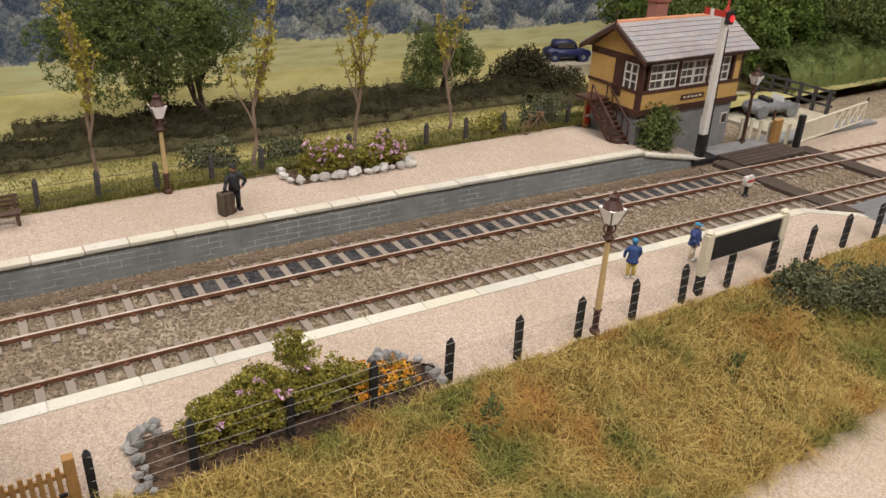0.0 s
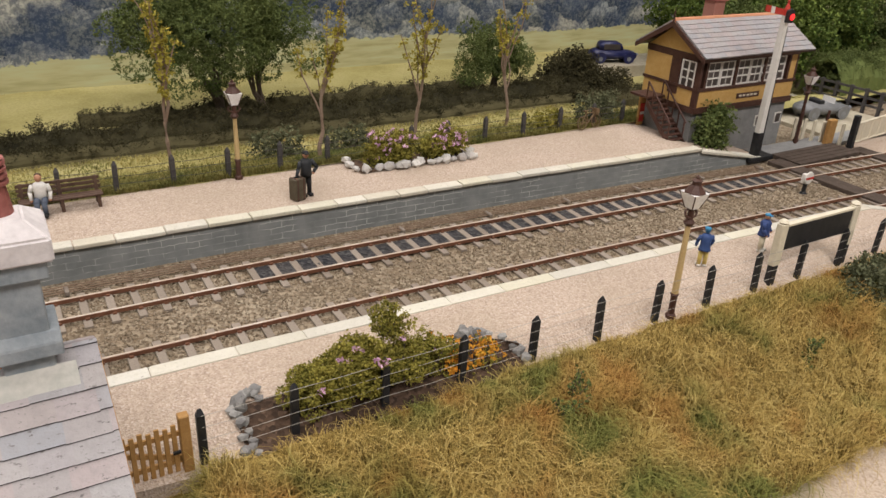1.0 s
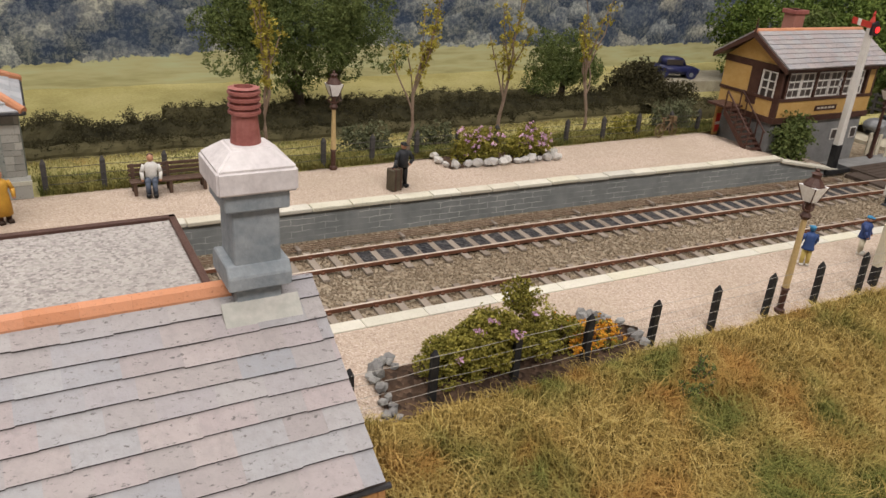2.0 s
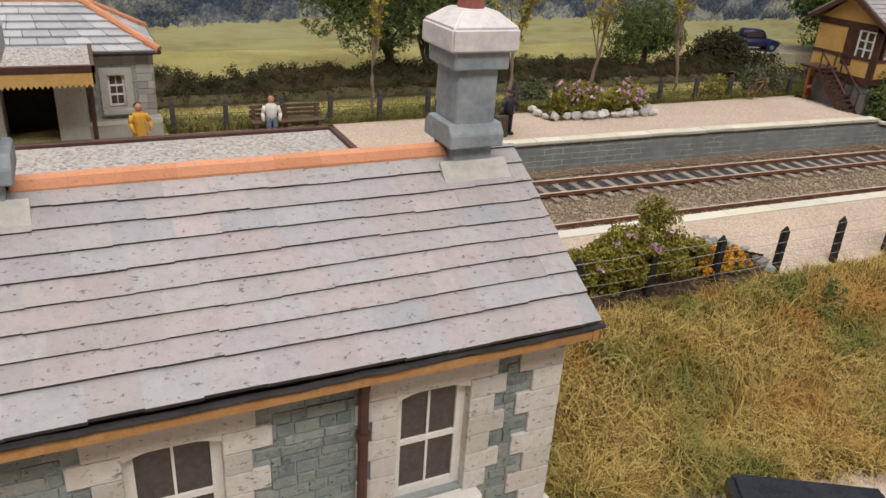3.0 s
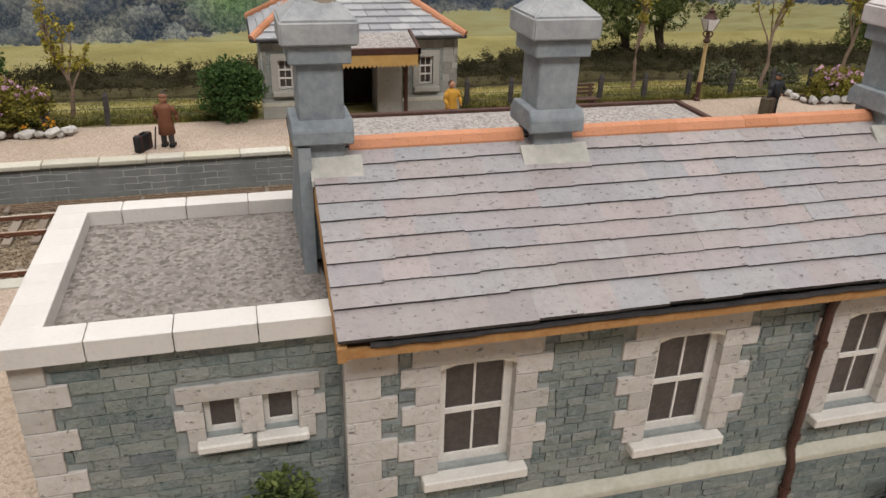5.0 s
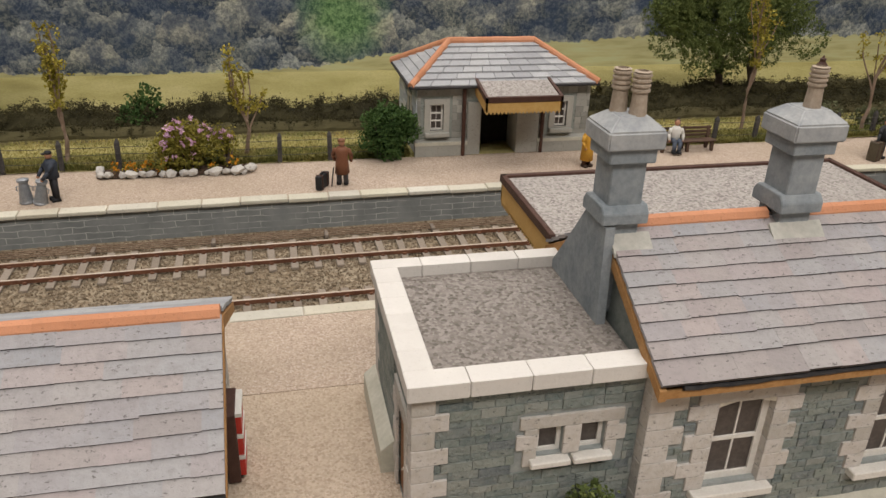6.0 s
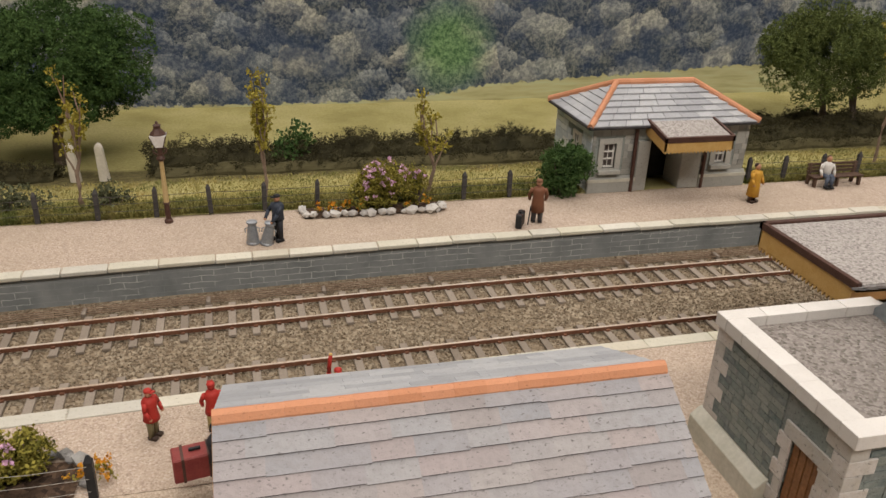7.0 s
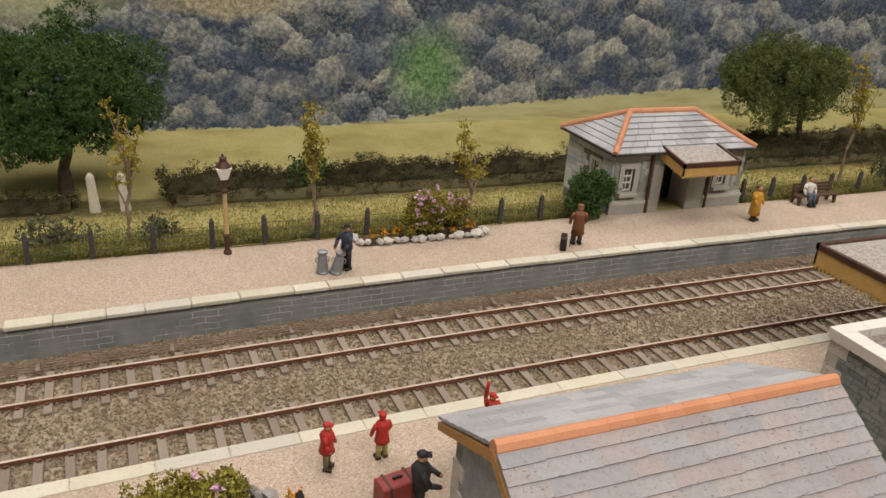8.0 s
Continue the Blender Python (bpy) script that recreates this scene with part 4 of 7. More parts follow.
def chimney(x, pots, capmat, potmat, low=5.3):
    """A rendered stack with shoulder, neck, cap and pots."""
    y = 10.8
    c = part("chimney_stack", bev(box(B(), x - 0.325, y - 0.36, low, x + 0.325, y + 0.36, 7.3), 0.02), CHIMNEY, st, "blue-grey rendered chimney stack")
    part("flashing", prism(B(), [(y - 0.66, 5.53), (y - 0.35, 5.72), (y - 0.35, 5.88), (y - 0.64, 5.61)], "x", max(x - 0.54, -12.06), x + 0.56), FLASHING, c, "pale lead flashing")
    bm = B()
    for hw, z0, z1 in ((0.445, 6.09, 6.30),):
        prism(bm, [(y - hw - 0.04, z0), (y - hw - 0.04, z1), (y - 0.37, z1 + 0.14), (y + 0.37, z1 + 0.14), (y + hw + 0.04, z1), (y + hw + 0.04, z0)], "x", x - hw, x + hw)
    part("shoulder", bev(bm, 0.02), CHIMNEY, c)
    part("neck_course", bev(box(B(), x - 0.44, y - 0.46, 7.24, x + 0.44, y + 0.46, 7.5), 0.02), CHIMNEY, c)
    bm = B()
    w = 0.54
    vs = []
    for z, k in ((7.5, w), (7.83, w), (8.05, 0.27)):
        vs.append([bm.verts.new((x + sx_ * k, y + sy_ * k, z)) for sx_, sy_ in ((-1, -1), (1, -1), (1, 1), (-1, 1))])
    for a, b in zip(vs, vs[1:]):
        for i in range(4):
            j = (i + 1) % 4
            bm.faces.new((a[i], a[j], b[j], b[i]))
    bm.faces.new(vs[0][::-1])
    bm.faces.new(vs[-1])
    part("cap", bev(bm, 0.03, 2), capmat, c, "pale weathered chimney cap")
    for px, py, h, r in pots:
        bm = B()
        prof = [(r * 1.15, 8.02), (r * 1.0, 8.02 + h * 0.35), (r * 0.95, 8.02 + h * 0.52)]
        for k in range(4):
            z = 8.02 + h * (0.54 + 0.11 * k)
            prof += [(r * 1.2, z + 0.01), (r * 1.2, z + h * 0.06), (r * 0.98, z + h * 0.075), (r * 0.98, z + h * 0.10)]
        prof += [(r * 1.15, 8.02 + h * 0.98), (r * 0.7, 8.02 + h), (r * 0.65, 8.02 + h * 0.8)]
        part("chimney_pot", lathe(bm, prof, 14, x + px, y + py), potmat, c, "ribbed clay chimney pot", smooth=False)
    return c


chimney(-11.85, ((-0.12, 0.16, 0.78, 0.14), (0.12, -0.12, 0.78, 0.14)), CAPGREY, POTBUFF, 4.2)
chimney(-8.25, ((0.02, -0.05, 0.78, 0.14),), CAPGREY, POTBUFF)
chimney(-1.7, ((0.0, 0.05, 0.78, 0.18),), CAPPALE, POTRED)
part("stack_breast", prism(B(), [(10.2, 4.0), (10.3, 6.05), (11.25, 6.05), (12.0, 5.1), (12.9, 4.0)], "x", -12.22, -12.04), CHIMNEY, st, "stepped blue-grey chimney breast")
# flat-roofed wing, set back a little
WW = 8.66
part("wing_wall", holed(B(), -16.02, -11.9, YARD_Z, 4.06, WW, WW + 0.4, [(-13.81, -13.33, 2.5, 3.12), (-13.01, -12.54, 2.5, 3.12)]), MORTAR, st)
bm = B()
yy = [(9.06, 9.2), (10.05, 12.75)]
for a, b in yy:
    box(bm, -16.02, a, YARD_Z, -15.62, b, 4.06)
box(bm, -16.02, 9.2, 3.05, -15.62, 10.05, 4.06)
box(bm, -16.02, 9.2, YARD_Z, -15.62, 10.05, 0.95)
part("wing_wall", bm, STONE_J, st)
part("wing_wall", box(B(), -16.02, 12.75, YARD_Z, -11.9, 13.0, 4.06), STONE, st)
part("wing_roof", box(B(), -15.7, 8.9, 3.95, -11.95, 12.7, 4.1), WINGFELT, st, "speckled grey flat roof felt")
skip = [(-14.2, -12.15, 2.2, 3.38)]
for x0, x1 in ((-13.81, -13.33), (-13.01, -12.54)):
    sash(st, x0, x1, 2.5, 3.12, WW + 0.1, (0, 0), False)
    part("sill", bev(box(B(), x0 - 0.13, WW - 0.2, 2.34, x1 + 0.13, WW + 0.12, 2.47), 0.02), WHITEPAINT, st, "pale stone sill")
for a, b, c, d in ((-14.2, -13.81, 2.68, 3.0), (-14.06, -13.81, 2.3, 2.68), (-14.06, -13.81, 3.0, 3.12), (-14.15, -12.22, 3.12, 3.38), (-13.33, -13.01, 2.5, 3.12), (-12.54, -12.15, 2.68, 3.0), (-12.54, -12.3, 2.3, 2.68), (-12.54, -12.3, 3.0, 3.12)):
    block(st, a, b, WW - 0.055, WW + 0.14, c, d)
for k in range(13):
    z0, z1 = -0.6 + 0.355 * k, -0.6 + 0.355 * (k + 1)
    w = 0.62 if k % 2 else 0.38
    block(st, -16.06, -16.02 + w, WW - 0.055, WW + (0.36 if k % 2 else 0.6), z0, z1)
    block(st, -16.06, -15.9, 13.02 - (0.36 if k % 2 else 0.6), 13.02, z0, z1)
    skip.append((-16.06, -16.02 + w, z0, z1))
stonework(st, -16.0, -11.92, YARD_Z + 0.05, 3.98, WW, skip, 0.17, 0.38, 0)
PB = mesh_of("parapet_block", bev(box(B(), -0.5, -0.5, -0.5, 0.5, 0.5, 0.5), 0.03), PARAPET)
x = -16.15
for k in range(4):
    block(st, x, x + 1.05, 8.48, 8.95, 4.04, 4.36, PB, "parapet_block")
    block(st, x, x + 1.05, 12.68, 13.08, 4.04, 4.36, PB, "parapet_block")
    x += 1.055
y = 8.95
for k in range(6):
    block(st, -16.15, -15.62, y, y + 0.62, 4.04, 4.36, PB, "parapet_block")
    y += 0.622
# door in the wing's end, with its pale surround
d = part("door", box(B(), -15.95, 9.2, 0.95, -15.85, 10.05, 3.05), DOORWOOD, st, "varnished brown plank door")
for k in range(4):
    part("plank", bev(box(B(), -15.98, 9.22 + 0.21 * k, 0.97, -15.94, 9.41 + 0.21 * k, 3.03), 0.012), DOORWOOD, d)
part("door_knob", lathe(B(), [(0.03, 1.9), (0.05, 1.94), (0.03, 1.98)], 8, -16.02, 9.35), STEEL, d)
for k in range(6):
    z0, z1 = 0.95 + 0.35 * k, 0.95 + 0.35 * (k + 1)
    w = 0.38 if k % 2 else 0.22
    block(st, -16.075, -15.9, 9.2 - w, 9.2, z0, z1)
    block(st, -16.075, -15.9, 10.05, 10.05 + w, z0, z1)
block(st, -16.075, -15.9, 8.95, 10.3, 3.05, 3.4, name="lintel")
part("end_plinth", bev(prism(B(), [(-16.32, 0.9), (-16.32, 1.5), (-16.08, 1.72), (-16.0, 1.72), (-16.0, 0.9)], "y", 10.4, 13.1), 0.015), PLINTHBAND, st)
bm = B()
z = 1.75
while z < 3.95:
    y = 10.45
    while y < 12.6:
        w = rng.uniform(0.25, 0.55)
        box(bm, -16.05, y, z, -15.98, min(y + w - 0.02, 12.65), z + 0.15)
        y += w
    z += 0.165
part("stonework", bm, STONE_J, st, kind="stuff")
# platform canopy
can = thing("platform_canopy", -6.8, 15.6, 3.5, label="flat felted platform canopy with ochre valance", category="canopy")
part("felt", box(B(), -11.85, 13.65, 4.28, -1.75, 17.55, 4.34), SANDPAPER, can, "speckled grey roofing felt")
for c4 in ((-11.97, 13.6, -11.82, 17.65), (-1.78, 13.6, -1.63, 17.65), (-11.97, 17.5, -1.63, 17.65)):
    part("rim", bev(box(B(), c4[0], c4[1], 4.2, c4[2], c4[3], 4.42), 0.015), BROWNPAINT, can, "chocolate painted rim")
for c4 in ((-11.93, 13.6, -11.85, 17.6), (-1.75, 13.6, -1.67, 17.6), (-11.93, 17.53, -1.67, 17.6), (-11.93, 13.6, -10.9, 13.68)):
    part("valance", box(B(), c4[0], c4[1], 3.66, c4[2], c4[3], 4.2), CREAMPAINT, can, "ochre boarded valance")
TOOTH = mesh_of("valance_tooth", prism(B(), [(-0.08, 0), (0.08, 0), (0.0, -0.14)], "y", -0.03, 0.03), CREAMPAINT)
for i in range(24):
    lay("valance_tooth", TOOTH, can, -11.89, 13.7 + 0.165 * i, 3.66, 0, 0, 90)
for i in range(62):
    lay("valance_tooth", TOOTH, can, -11.85 + 0.165 * i, 17.565, 3.66)
for x in (-10.5, -6.8, -3.2):
    part("bracket", bev(prism(B(), [(13.2, 2.6), (13.35, 2.6), (15.6, 4.1), (15.6, 4.28), (13.2, 4.28)], "x", x - 0.06, x + 0.06), 0.01), BROWNPAINT, can)
part("lamp_bracket", rod(B(), (-10.95, 13.62, 4.4), (-10.6, 13.45, 4.5), 0.04), BLACKPAINT, can)

# ---- hut beside the station ----
hut = thing("goods_hut", -22.9, 10.4, 0.9, label="small stone hut with slate roof and terracotta ridge", category="hut")
part("front_wall", box(B(), -26.85, 8.25, 0.3, -19.25, 8.6, 3.5), STONE, hut)
part("back_wall", box(B(), -26.85, 12.2, 0.9, -19.25, 12.5, 3.7), STONE, hut)
for a, b in ((-26.85, -26.5), (-19.6, -19.25)):
    part("gable_wall", prism(B(), [(8.6, 0.9), (12.2, 0.9), (12.2, 3.75), (10.38, 4.8), (8.6, 3.6)], "x", a, b), CHIMNEY, hut)
for k in range(6):
    w = 0.55 if k % 2 else 0.34
    block(hut, -26.9, -26.7, 12.55 - w, 12.55, 1.0 + 0.34 * k, 1.34 + 0.34 * k)
    block(hut, -19.4, -19.2, 12.55 - w, 12.55, 1.0 + 0.34 * k, 1.34 + 0.34 * k)
    block(hut, -19.4, -19.2, 8.2, 8.2 + w, 1.0 + 0.34 * k, 1.34 + 0.34 * k)
part("arch", bev(prism(B(), [(10.2, 0.95), (10.2, 2.9), (10.5, 3.2), (10.8, 3.2), (11.1, 2.9), (11.1, 0.95)], "x", -26.93, -26.84), 0.02), CREAMSTONE, hut, "pale arched door surround")
part("door", prism(B(), [(10.35, 0.95), (10.35, 2.8), (10.55, 3.0), (10.75, 3.0), (10.95, 2.8), (10.95, 0.95)], "x", -26.96, -26.9), DOORWOOD, hut)
part("roof_deck", prism(B(), [(7.9, 3.22), (10.38, 4.88), (12.85, 3.72), (12.85, 3.64), (10.38, 4.78), (7.9, 3.14)], "x", -27.05, -19.05), GUTTER, hut)
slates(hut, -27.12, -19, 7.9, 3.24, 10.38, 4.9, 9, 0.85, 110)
# back slope coloured paler and bluer to paint its reflected sheen
slates(hut, -27.12, -19, 12.85, 3.74, 10.38, 4.9, 7, 0.8, 0, matj=BLUESLATE_AND_SHEEN_J)
ridge_tiles(hut, (-27.12, 10.38, 4.92), (-19.02, 10.38, 4.92), 14, 0.17)
part("gutter", rod(B(), (-27.1, 7.86, 3.15), (-19, 7.86, 3.15), 0.09), GUTTER, hut, "black gutter")
for a, b in ((-27.14, -27.04), (-19.06, -18.98)):
    part("bargeboard", prism(B(), [(7.85, 3.0), (7.85, 3.2), (10.38, 4.86), (12.9, 3.7), (12.9, 3.5), (10.38, 4.62)], "x", a, b), BAREWOOD, hut, "ochre verge board")
# red and white enamel board on the hut's end wall
part("notice_board", bev(box(B(), -19.24, 10.6, 0.98, -19, 11.5, 2.6), 0.02), BROWNPAINT, hut, "dark framed board")
for k in range(3):
    part("enamel_sign", box(B(), -19, 10.68, 1.1 + 0.5 * k, -18.9, 11.42, 1.5 + 0.5 * k), REDPAINT, hut, "red enamel sign with a white band")
    part("sign_band", box(B(), -19.01, 10.66, 1.5 + 0.5 * k, -18.88, 11.44, 1.58 + 0.5 * k), WHITEPAINT, hut)

# ---- waiting room on the far platform ----
wr = thing("waiting_room", -8.3, 31.3, 1.0, label="small pale stone waiting room with hipped slate roof", category="shelter")
FY = 29.3
part("front_wall", holed(B(), -12.1, -9.95, 0.5, 3.85, FY, FY + 0.35, [(-11.55, -10.98, 2.1, 3.22)]), STONE_J, wr)
part("front_wall", holed(B(), -6.75, -4.5, 0.5, 3.85, FY, FY + 0.35, [(-6.05, -5.5, 2.1, 3.22)]), STONE_J, wr)
part("lintel_wall", box(B(), -9.95, FY, 3.3, -6.75, FY + 0.35, 3.85), STONE_J, wr)
for a, b in ((-9.95, -9.35), (-7.75, -6.75)):
    part("porch_pier", bev(box(B(), a, FY - 0.1, 0.98, b, FY + 1.3, 3.3), 0.03), PALESTONE_J, wr, "pale stone porch pier")
part("side_wall", holed(B(), FY + 0.35, 33.55, 0.5, 3.85, 0, 0.3, [(30.6, 31.2, 2.1, 3.2)]), STONE, wr)
side = [o for o in wr.children if o.name.startswith("side_wall")][0]
org = ORIGIN[wr]
for v in side.data.vertices:
    c = v.co / U + org
    v.co = (Vector((-12.1 + c.y, c.x, c.z)) - org) * U
part("side_wall", box(B(), -4.8, FY + 0.35, 0.5, -4.5, 33.55, 3.85), STONE, wr)
part("back_wall", box(B(), -11.8, 33.25, 0.5, -4.8, 33.55, 3.85), STONE, wr)
# lobby walls coloured near black to paint in the shade of the porch
part("inner_wall", box(B(), -9.95, 31.0, 0.98, -6.75, 31.1, 3.8), INSIDE_SHADE, wr)
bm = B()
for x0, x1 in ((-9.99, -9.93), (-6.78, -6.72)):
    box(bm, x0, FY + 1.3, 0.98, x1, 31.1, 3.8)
part("lobby_side", bm, INSIDE_SHADE, wr)
bm = B()
z = 1.0
while z < 3.8:
    y = FY + 0.02
    while y < 33.5:
        w = min(rng.uniform(0.35, 0.8), 33.55 - y)
        if not (y < 31.3 and y + w > 30.5 and z < 3.3 and z + 0.28 > 2.0):
            box(bm, -12.135 - rng.uniform(0, 0.02), y + 0.012, z + 0.012, -12.08, y + w - 0.012, min(3.84, z + 0.268))
        y += w
    z += 0.28
part("side_stonework", bm, WHITESTONE_J, wr, "pale blue-white side stones", kind="stuff")
sw_ = part("side_window", box(B(), -12.03, 30.6, 2.1, -11.99, 31.2, 3.2), DIRTYGLASS, wr, "dark window with white bars")
for y in (30.6, 30.87, 31.13):
    part("glazing_bar", box(B(), -12.07, y, 2.1, -12.02, y + 0.07, 3.2), WHITEPAINT, sw_)
for z in (2.1, 2.45, 2.78, 3.13):
    part("glazing_bar", box(B(), -12.065, 30.6, z, -12.025, 31.2, z + 0.06), WHITEPAINT, sw_)
part("window_surround", bev(box(B(), -12.16, 30.42, 1.95, -12.1, 30.6, 3.35), 0.01), CREAMSTONE, wr)
part("window_surround", bev(box(B(), -12.16, 31.2, 1.95, -12.1, 31.38, 3.35), 0.01), CREAMSTONE, wr)
part("window_surround", bev(box(B(), -12.16, 30.6, 3.2, -12.1, 31.2, 3.35), 0.01), CREAMSTONE, wr)
skip = [(-11.95, -10.6, 1.85, 3.5), (-6.45, -5.1, 1.85, 3.5)]
stonework(wr, -12.1, -9.95, 1.75, 3.85, FY, skip, 0.26, 0.5, 0, matj=PALESTONE_J)
stonework(wr, -6.75, -4.5, 1.75, 3.85, FY, skip, 0.26, 0.5, 0, matj=PALESTONE_J)
for x0, x1 in ((-11.55, -10.98), (-6.05, -5.5)):
    sash(wr, x0, x1, 2.1, 3.22, FY + 0.1, (1, 2), True, bar=0.04, sillmat=PALESTONE_J)
    part("window_surround", holed(B(), x0 - 0.25, x1 + 0.25, 1.85, 3.45, FY - 0.07, FY + 0.08, [(x0, x1, 2.1, 3.22)]), PALESTONE_J, wr, "pale dressed stone surround")
for a, b in ((-12.2, -9.95), (-6.75, -4.4)):
    part("plinth", bev(prism(B(), [(FY - 0.16, 0.98), (FY - 0.16, 1.6), (FY, 1.75), (FY + 0.1, 1.75), (FY + 0.1, 0.98)], "x", a, b), 0.02), PALESTONE_J, wr)
    part("plinth_band", box(B(), a - 0.02, FY - 0.18, 1.48, b + 0.02, FY - 0.02, 1.62), PLINTHBAND, wr)
E0, E1, F0, F1, EZ = -12.45, -4.3, 28.95, 33.95, 4.0
R0, R1, RY, RZ = -10.4, -6.6, 31.2, 5.4
bm = B()
cs = [bm.verts.new(p) for p in ((E0, F0, EZ), (E1, F0, EZ), (E1, F1, EZ), (E0, F1, EZ), (R0, RY, RZ), (R1, RY, RZ))]
for f in ((0, 1, 5, 4), (1, 2, 5), (2, 3, 4, 5), (3, 0, 4), (3, 2, 1, 0)):
    bm.faces.new([cs[i] for i in f])
part("roof_deck", bm, SLATE_WALL, wr)
n = 7
for k in range(n):
    f0, f1 = k / n, (k + 1) / n
    bmf = B()
    xa0, xb0 = E0 + (R0 - E0) * f0, E1 + (R1 - E1) * f0
    xa1, xb1 = E0 + (R0 - E0) * f1, E1 + (R1 - E1) * f1
    w = 0.0
    cnt = max(3, int((xb0 - xa0) / 0.8))
    for i in range(cnt):
        g0, g1 = i / cnt, (i + 1) / cnt - 0.004
        for (ya, yb) in ((F0, RY),):
            z0, z1 = EZ + (RZ - EZ) * f0 + 0.10, EZ + (RZ - EZ) * f1 + 0.045
            y0, y1 = ya + (yb - ya) * f0 - 0.03, ya + (yb - ya) * f1
            p = [(xa0 + (xb0 - xa0) * g0, y0, z0), (xa0 + (xb0 - xa0) * g1, y0, z0), (xa1 + (xb1 - xa1) * g1, y1, z1), (xa1 + (xb1 - xa1) * g0, y1, z1)]
            q = [(a, b, c - 0.06) for a, b, c in p]
            vv = [bmf.verts.new(c) for c in q + p]
            for fc in ((3, 2, 1, 0), (4, 5, 6, 7), (0, 1, 5, 4), (1, 2, 6, 5), (2, 3, 7, 6), (3, 0, 4, 7)):
                bmf.faces.new([vv[j] for j in fc])
    part("slate_course", bmf, BLUESLATE_AND_SHEEN_J, wr)
    bmf = B()
    for side_x, rx_ in ((E0, R0), (E1, R1)):
        ya0, yb0 = F0 + (RY - F0) * f0, F1 + (RY - F1) * f0
        ya1, yb1 = F0 + (RY - F0) * f1, F1 + (RY - F1) * f1
        x0_, x1_ = side_x + (rx_ - side_x) * f0, side_x + (rx_ - side_x) * f1
        z0, z1 = EZ + (RZ - EZ) * f0 + 0.09, EZ + (RZ - EZ) * f1 + 0.045
        cnt = max(2, int((yb0 - ya0) / 0.8))
        for i in range(cnt):
            g0, g1 = i / cnt, (i + 1) / cnt - 0.004
            p = [(x0_, ya0 + (yb0 - ya0) * g0, z0), (x0_, ya0 + (yb0 - ya0) * g1, z0), (x1_, ya1 + (yb1 - ya1) * g1, z1), (x1_, ya1 + (yb1 - ya1) * g0, z1)]
            q = [(a, b, c - 0.05) for a, b, c in p]
            vv = [bmf.verts.new(c) for c in q + p]
            for fc in ((3, 2, 1, 0), (4, 5, 6, 7), (0, 1, 5, 4), (1, 2, 6, 5), (2, 3, 7, 6), (3, 0, 4, 7)):
                bmf.faces.new([vv[j] for j in fc])
    bmesh.ops.recalc_face_normals(bmf, faces=bmf.faces[:])
    part("slate_course", bmf, BLUESLATE_AND_SHEEN_J, wr)
ridge_tiles(wr, (R0, RY, RZ + 0.06), (R1, RY, RZ + 0.06), 6, 0.15)
for ex, ey, rx_ in ((E0, F0, R0), (E1, F0, R1), (E0, F1, R0), (E1, F1, R1)):
    ridge_tiles(wr, (ex, ey, EZ + 0.1), (rx_, RY, RZ + 0.08), 6, 0.14)
bm = B()
for p, q in (((E0, F0, EZ), (E1, F0, EZ)), ((E0, F0, EZ), (E0, F1, EZ)), ((E1, F0, EZ), (E1, F1, EZ))):
    rod(bm, p, q, 0.07)
part("gutter", bm, GUTTER, wr)
bm = B()
rod(bm, (-10.12, FY - 0.12, 3.85), (-10.12, FY - 0.18, 1.0), 0.085)
part("downpipe", bm, BROWNPAINT, wr)
part("downpipe", rod(B(), (-6.62, FY - 0.12, 3.3), (-6.62, FY - 0.16, 1.0), 0.085), BROWNPAINT, wr)
part("porch_roof", box(B(), -9.6, 27.55, 3.72, -6.5, 30.2, 3.86), SANDPAPER, wr, "speckled felt porch roof")
for c6 in ((-9.68, 27.45, 3.7, -9.56, 30.0, 3.93), (-6.54, 27.45, 3.7, -6.42, 30.0, 3.93), (-9.68, 27.45, 3.7, -6.42, 27.57, 3.93)):
    part("porch_rim", bev(box(B(), *c6), 0.01), BROWNPAINT, wr, "chocolate painted rim")
for c6 in ((-9.65, 27.48, 3.32, -9.58, 29.3, 3.7), (-6.52, 27.48, 3.32, -6.45, 29.3, 3.7), (-9.65, 27.48, 3.32, -6.45, 27.55, 3.7)):
    part("valance", box(B(), *c6), CREAMPAINT, wr, "ochre valance")
for i in range(20):
    lay("valance_tooth", TOOTH, wr, -9.6 + 0.16 * i, 27.51, 3.32, 0, 0, 0, (0.95, 0.95, 0.8))
for i in range(11):
    lay("valance_tooth", TOOTH, wr, -9.61, 27.6 + 0.16 * i, 3.32, 0, 0, 90, (0.95, 0.95, 0.8))
# the porch roof rises a little towards the wall
org = ORIGIN[wr]
for o in wr.children:
    if o.name.startswith(("porch_roof", "porch_rim", "valance")):
        if o.name.startswith("valance_tooth"):
            o.matrix_basis = Matrix.Translation((0, 0, 0.2 * max(0, o.matrix_basis.translation.y + (org.y - 27.5) * U))) @ o.matrix_basis
        else:
            for v in o.data.vertices:
                v.co.z += 0.2 * max(0, v.co.y + (org.y - 27.5) * U)

# ---- signal box ----
sb = thing("signal_box", 32.3, 27.9, 0.4, label="ochre and brown timber signal box on a grey stone base", category="signal box")
SX0, SX1, SY0, SY1 = 28.6, 36.0, 26.0, 29.7
part("stone_base", bev(box(B(), SX0 + 0.1, SY0 + 0.1, -0.3, SX1 - 0.1, SY1 - 0.1, 2.3), 0.03), CONCRETE, sb, "grey stone lower storey")
part("cladding", bev(box(B(), SX0, SY0, 2.3, SX1, SY1, 3.35), 0.02), CREAMPAINT, sb, "ochre boarded lower wall")
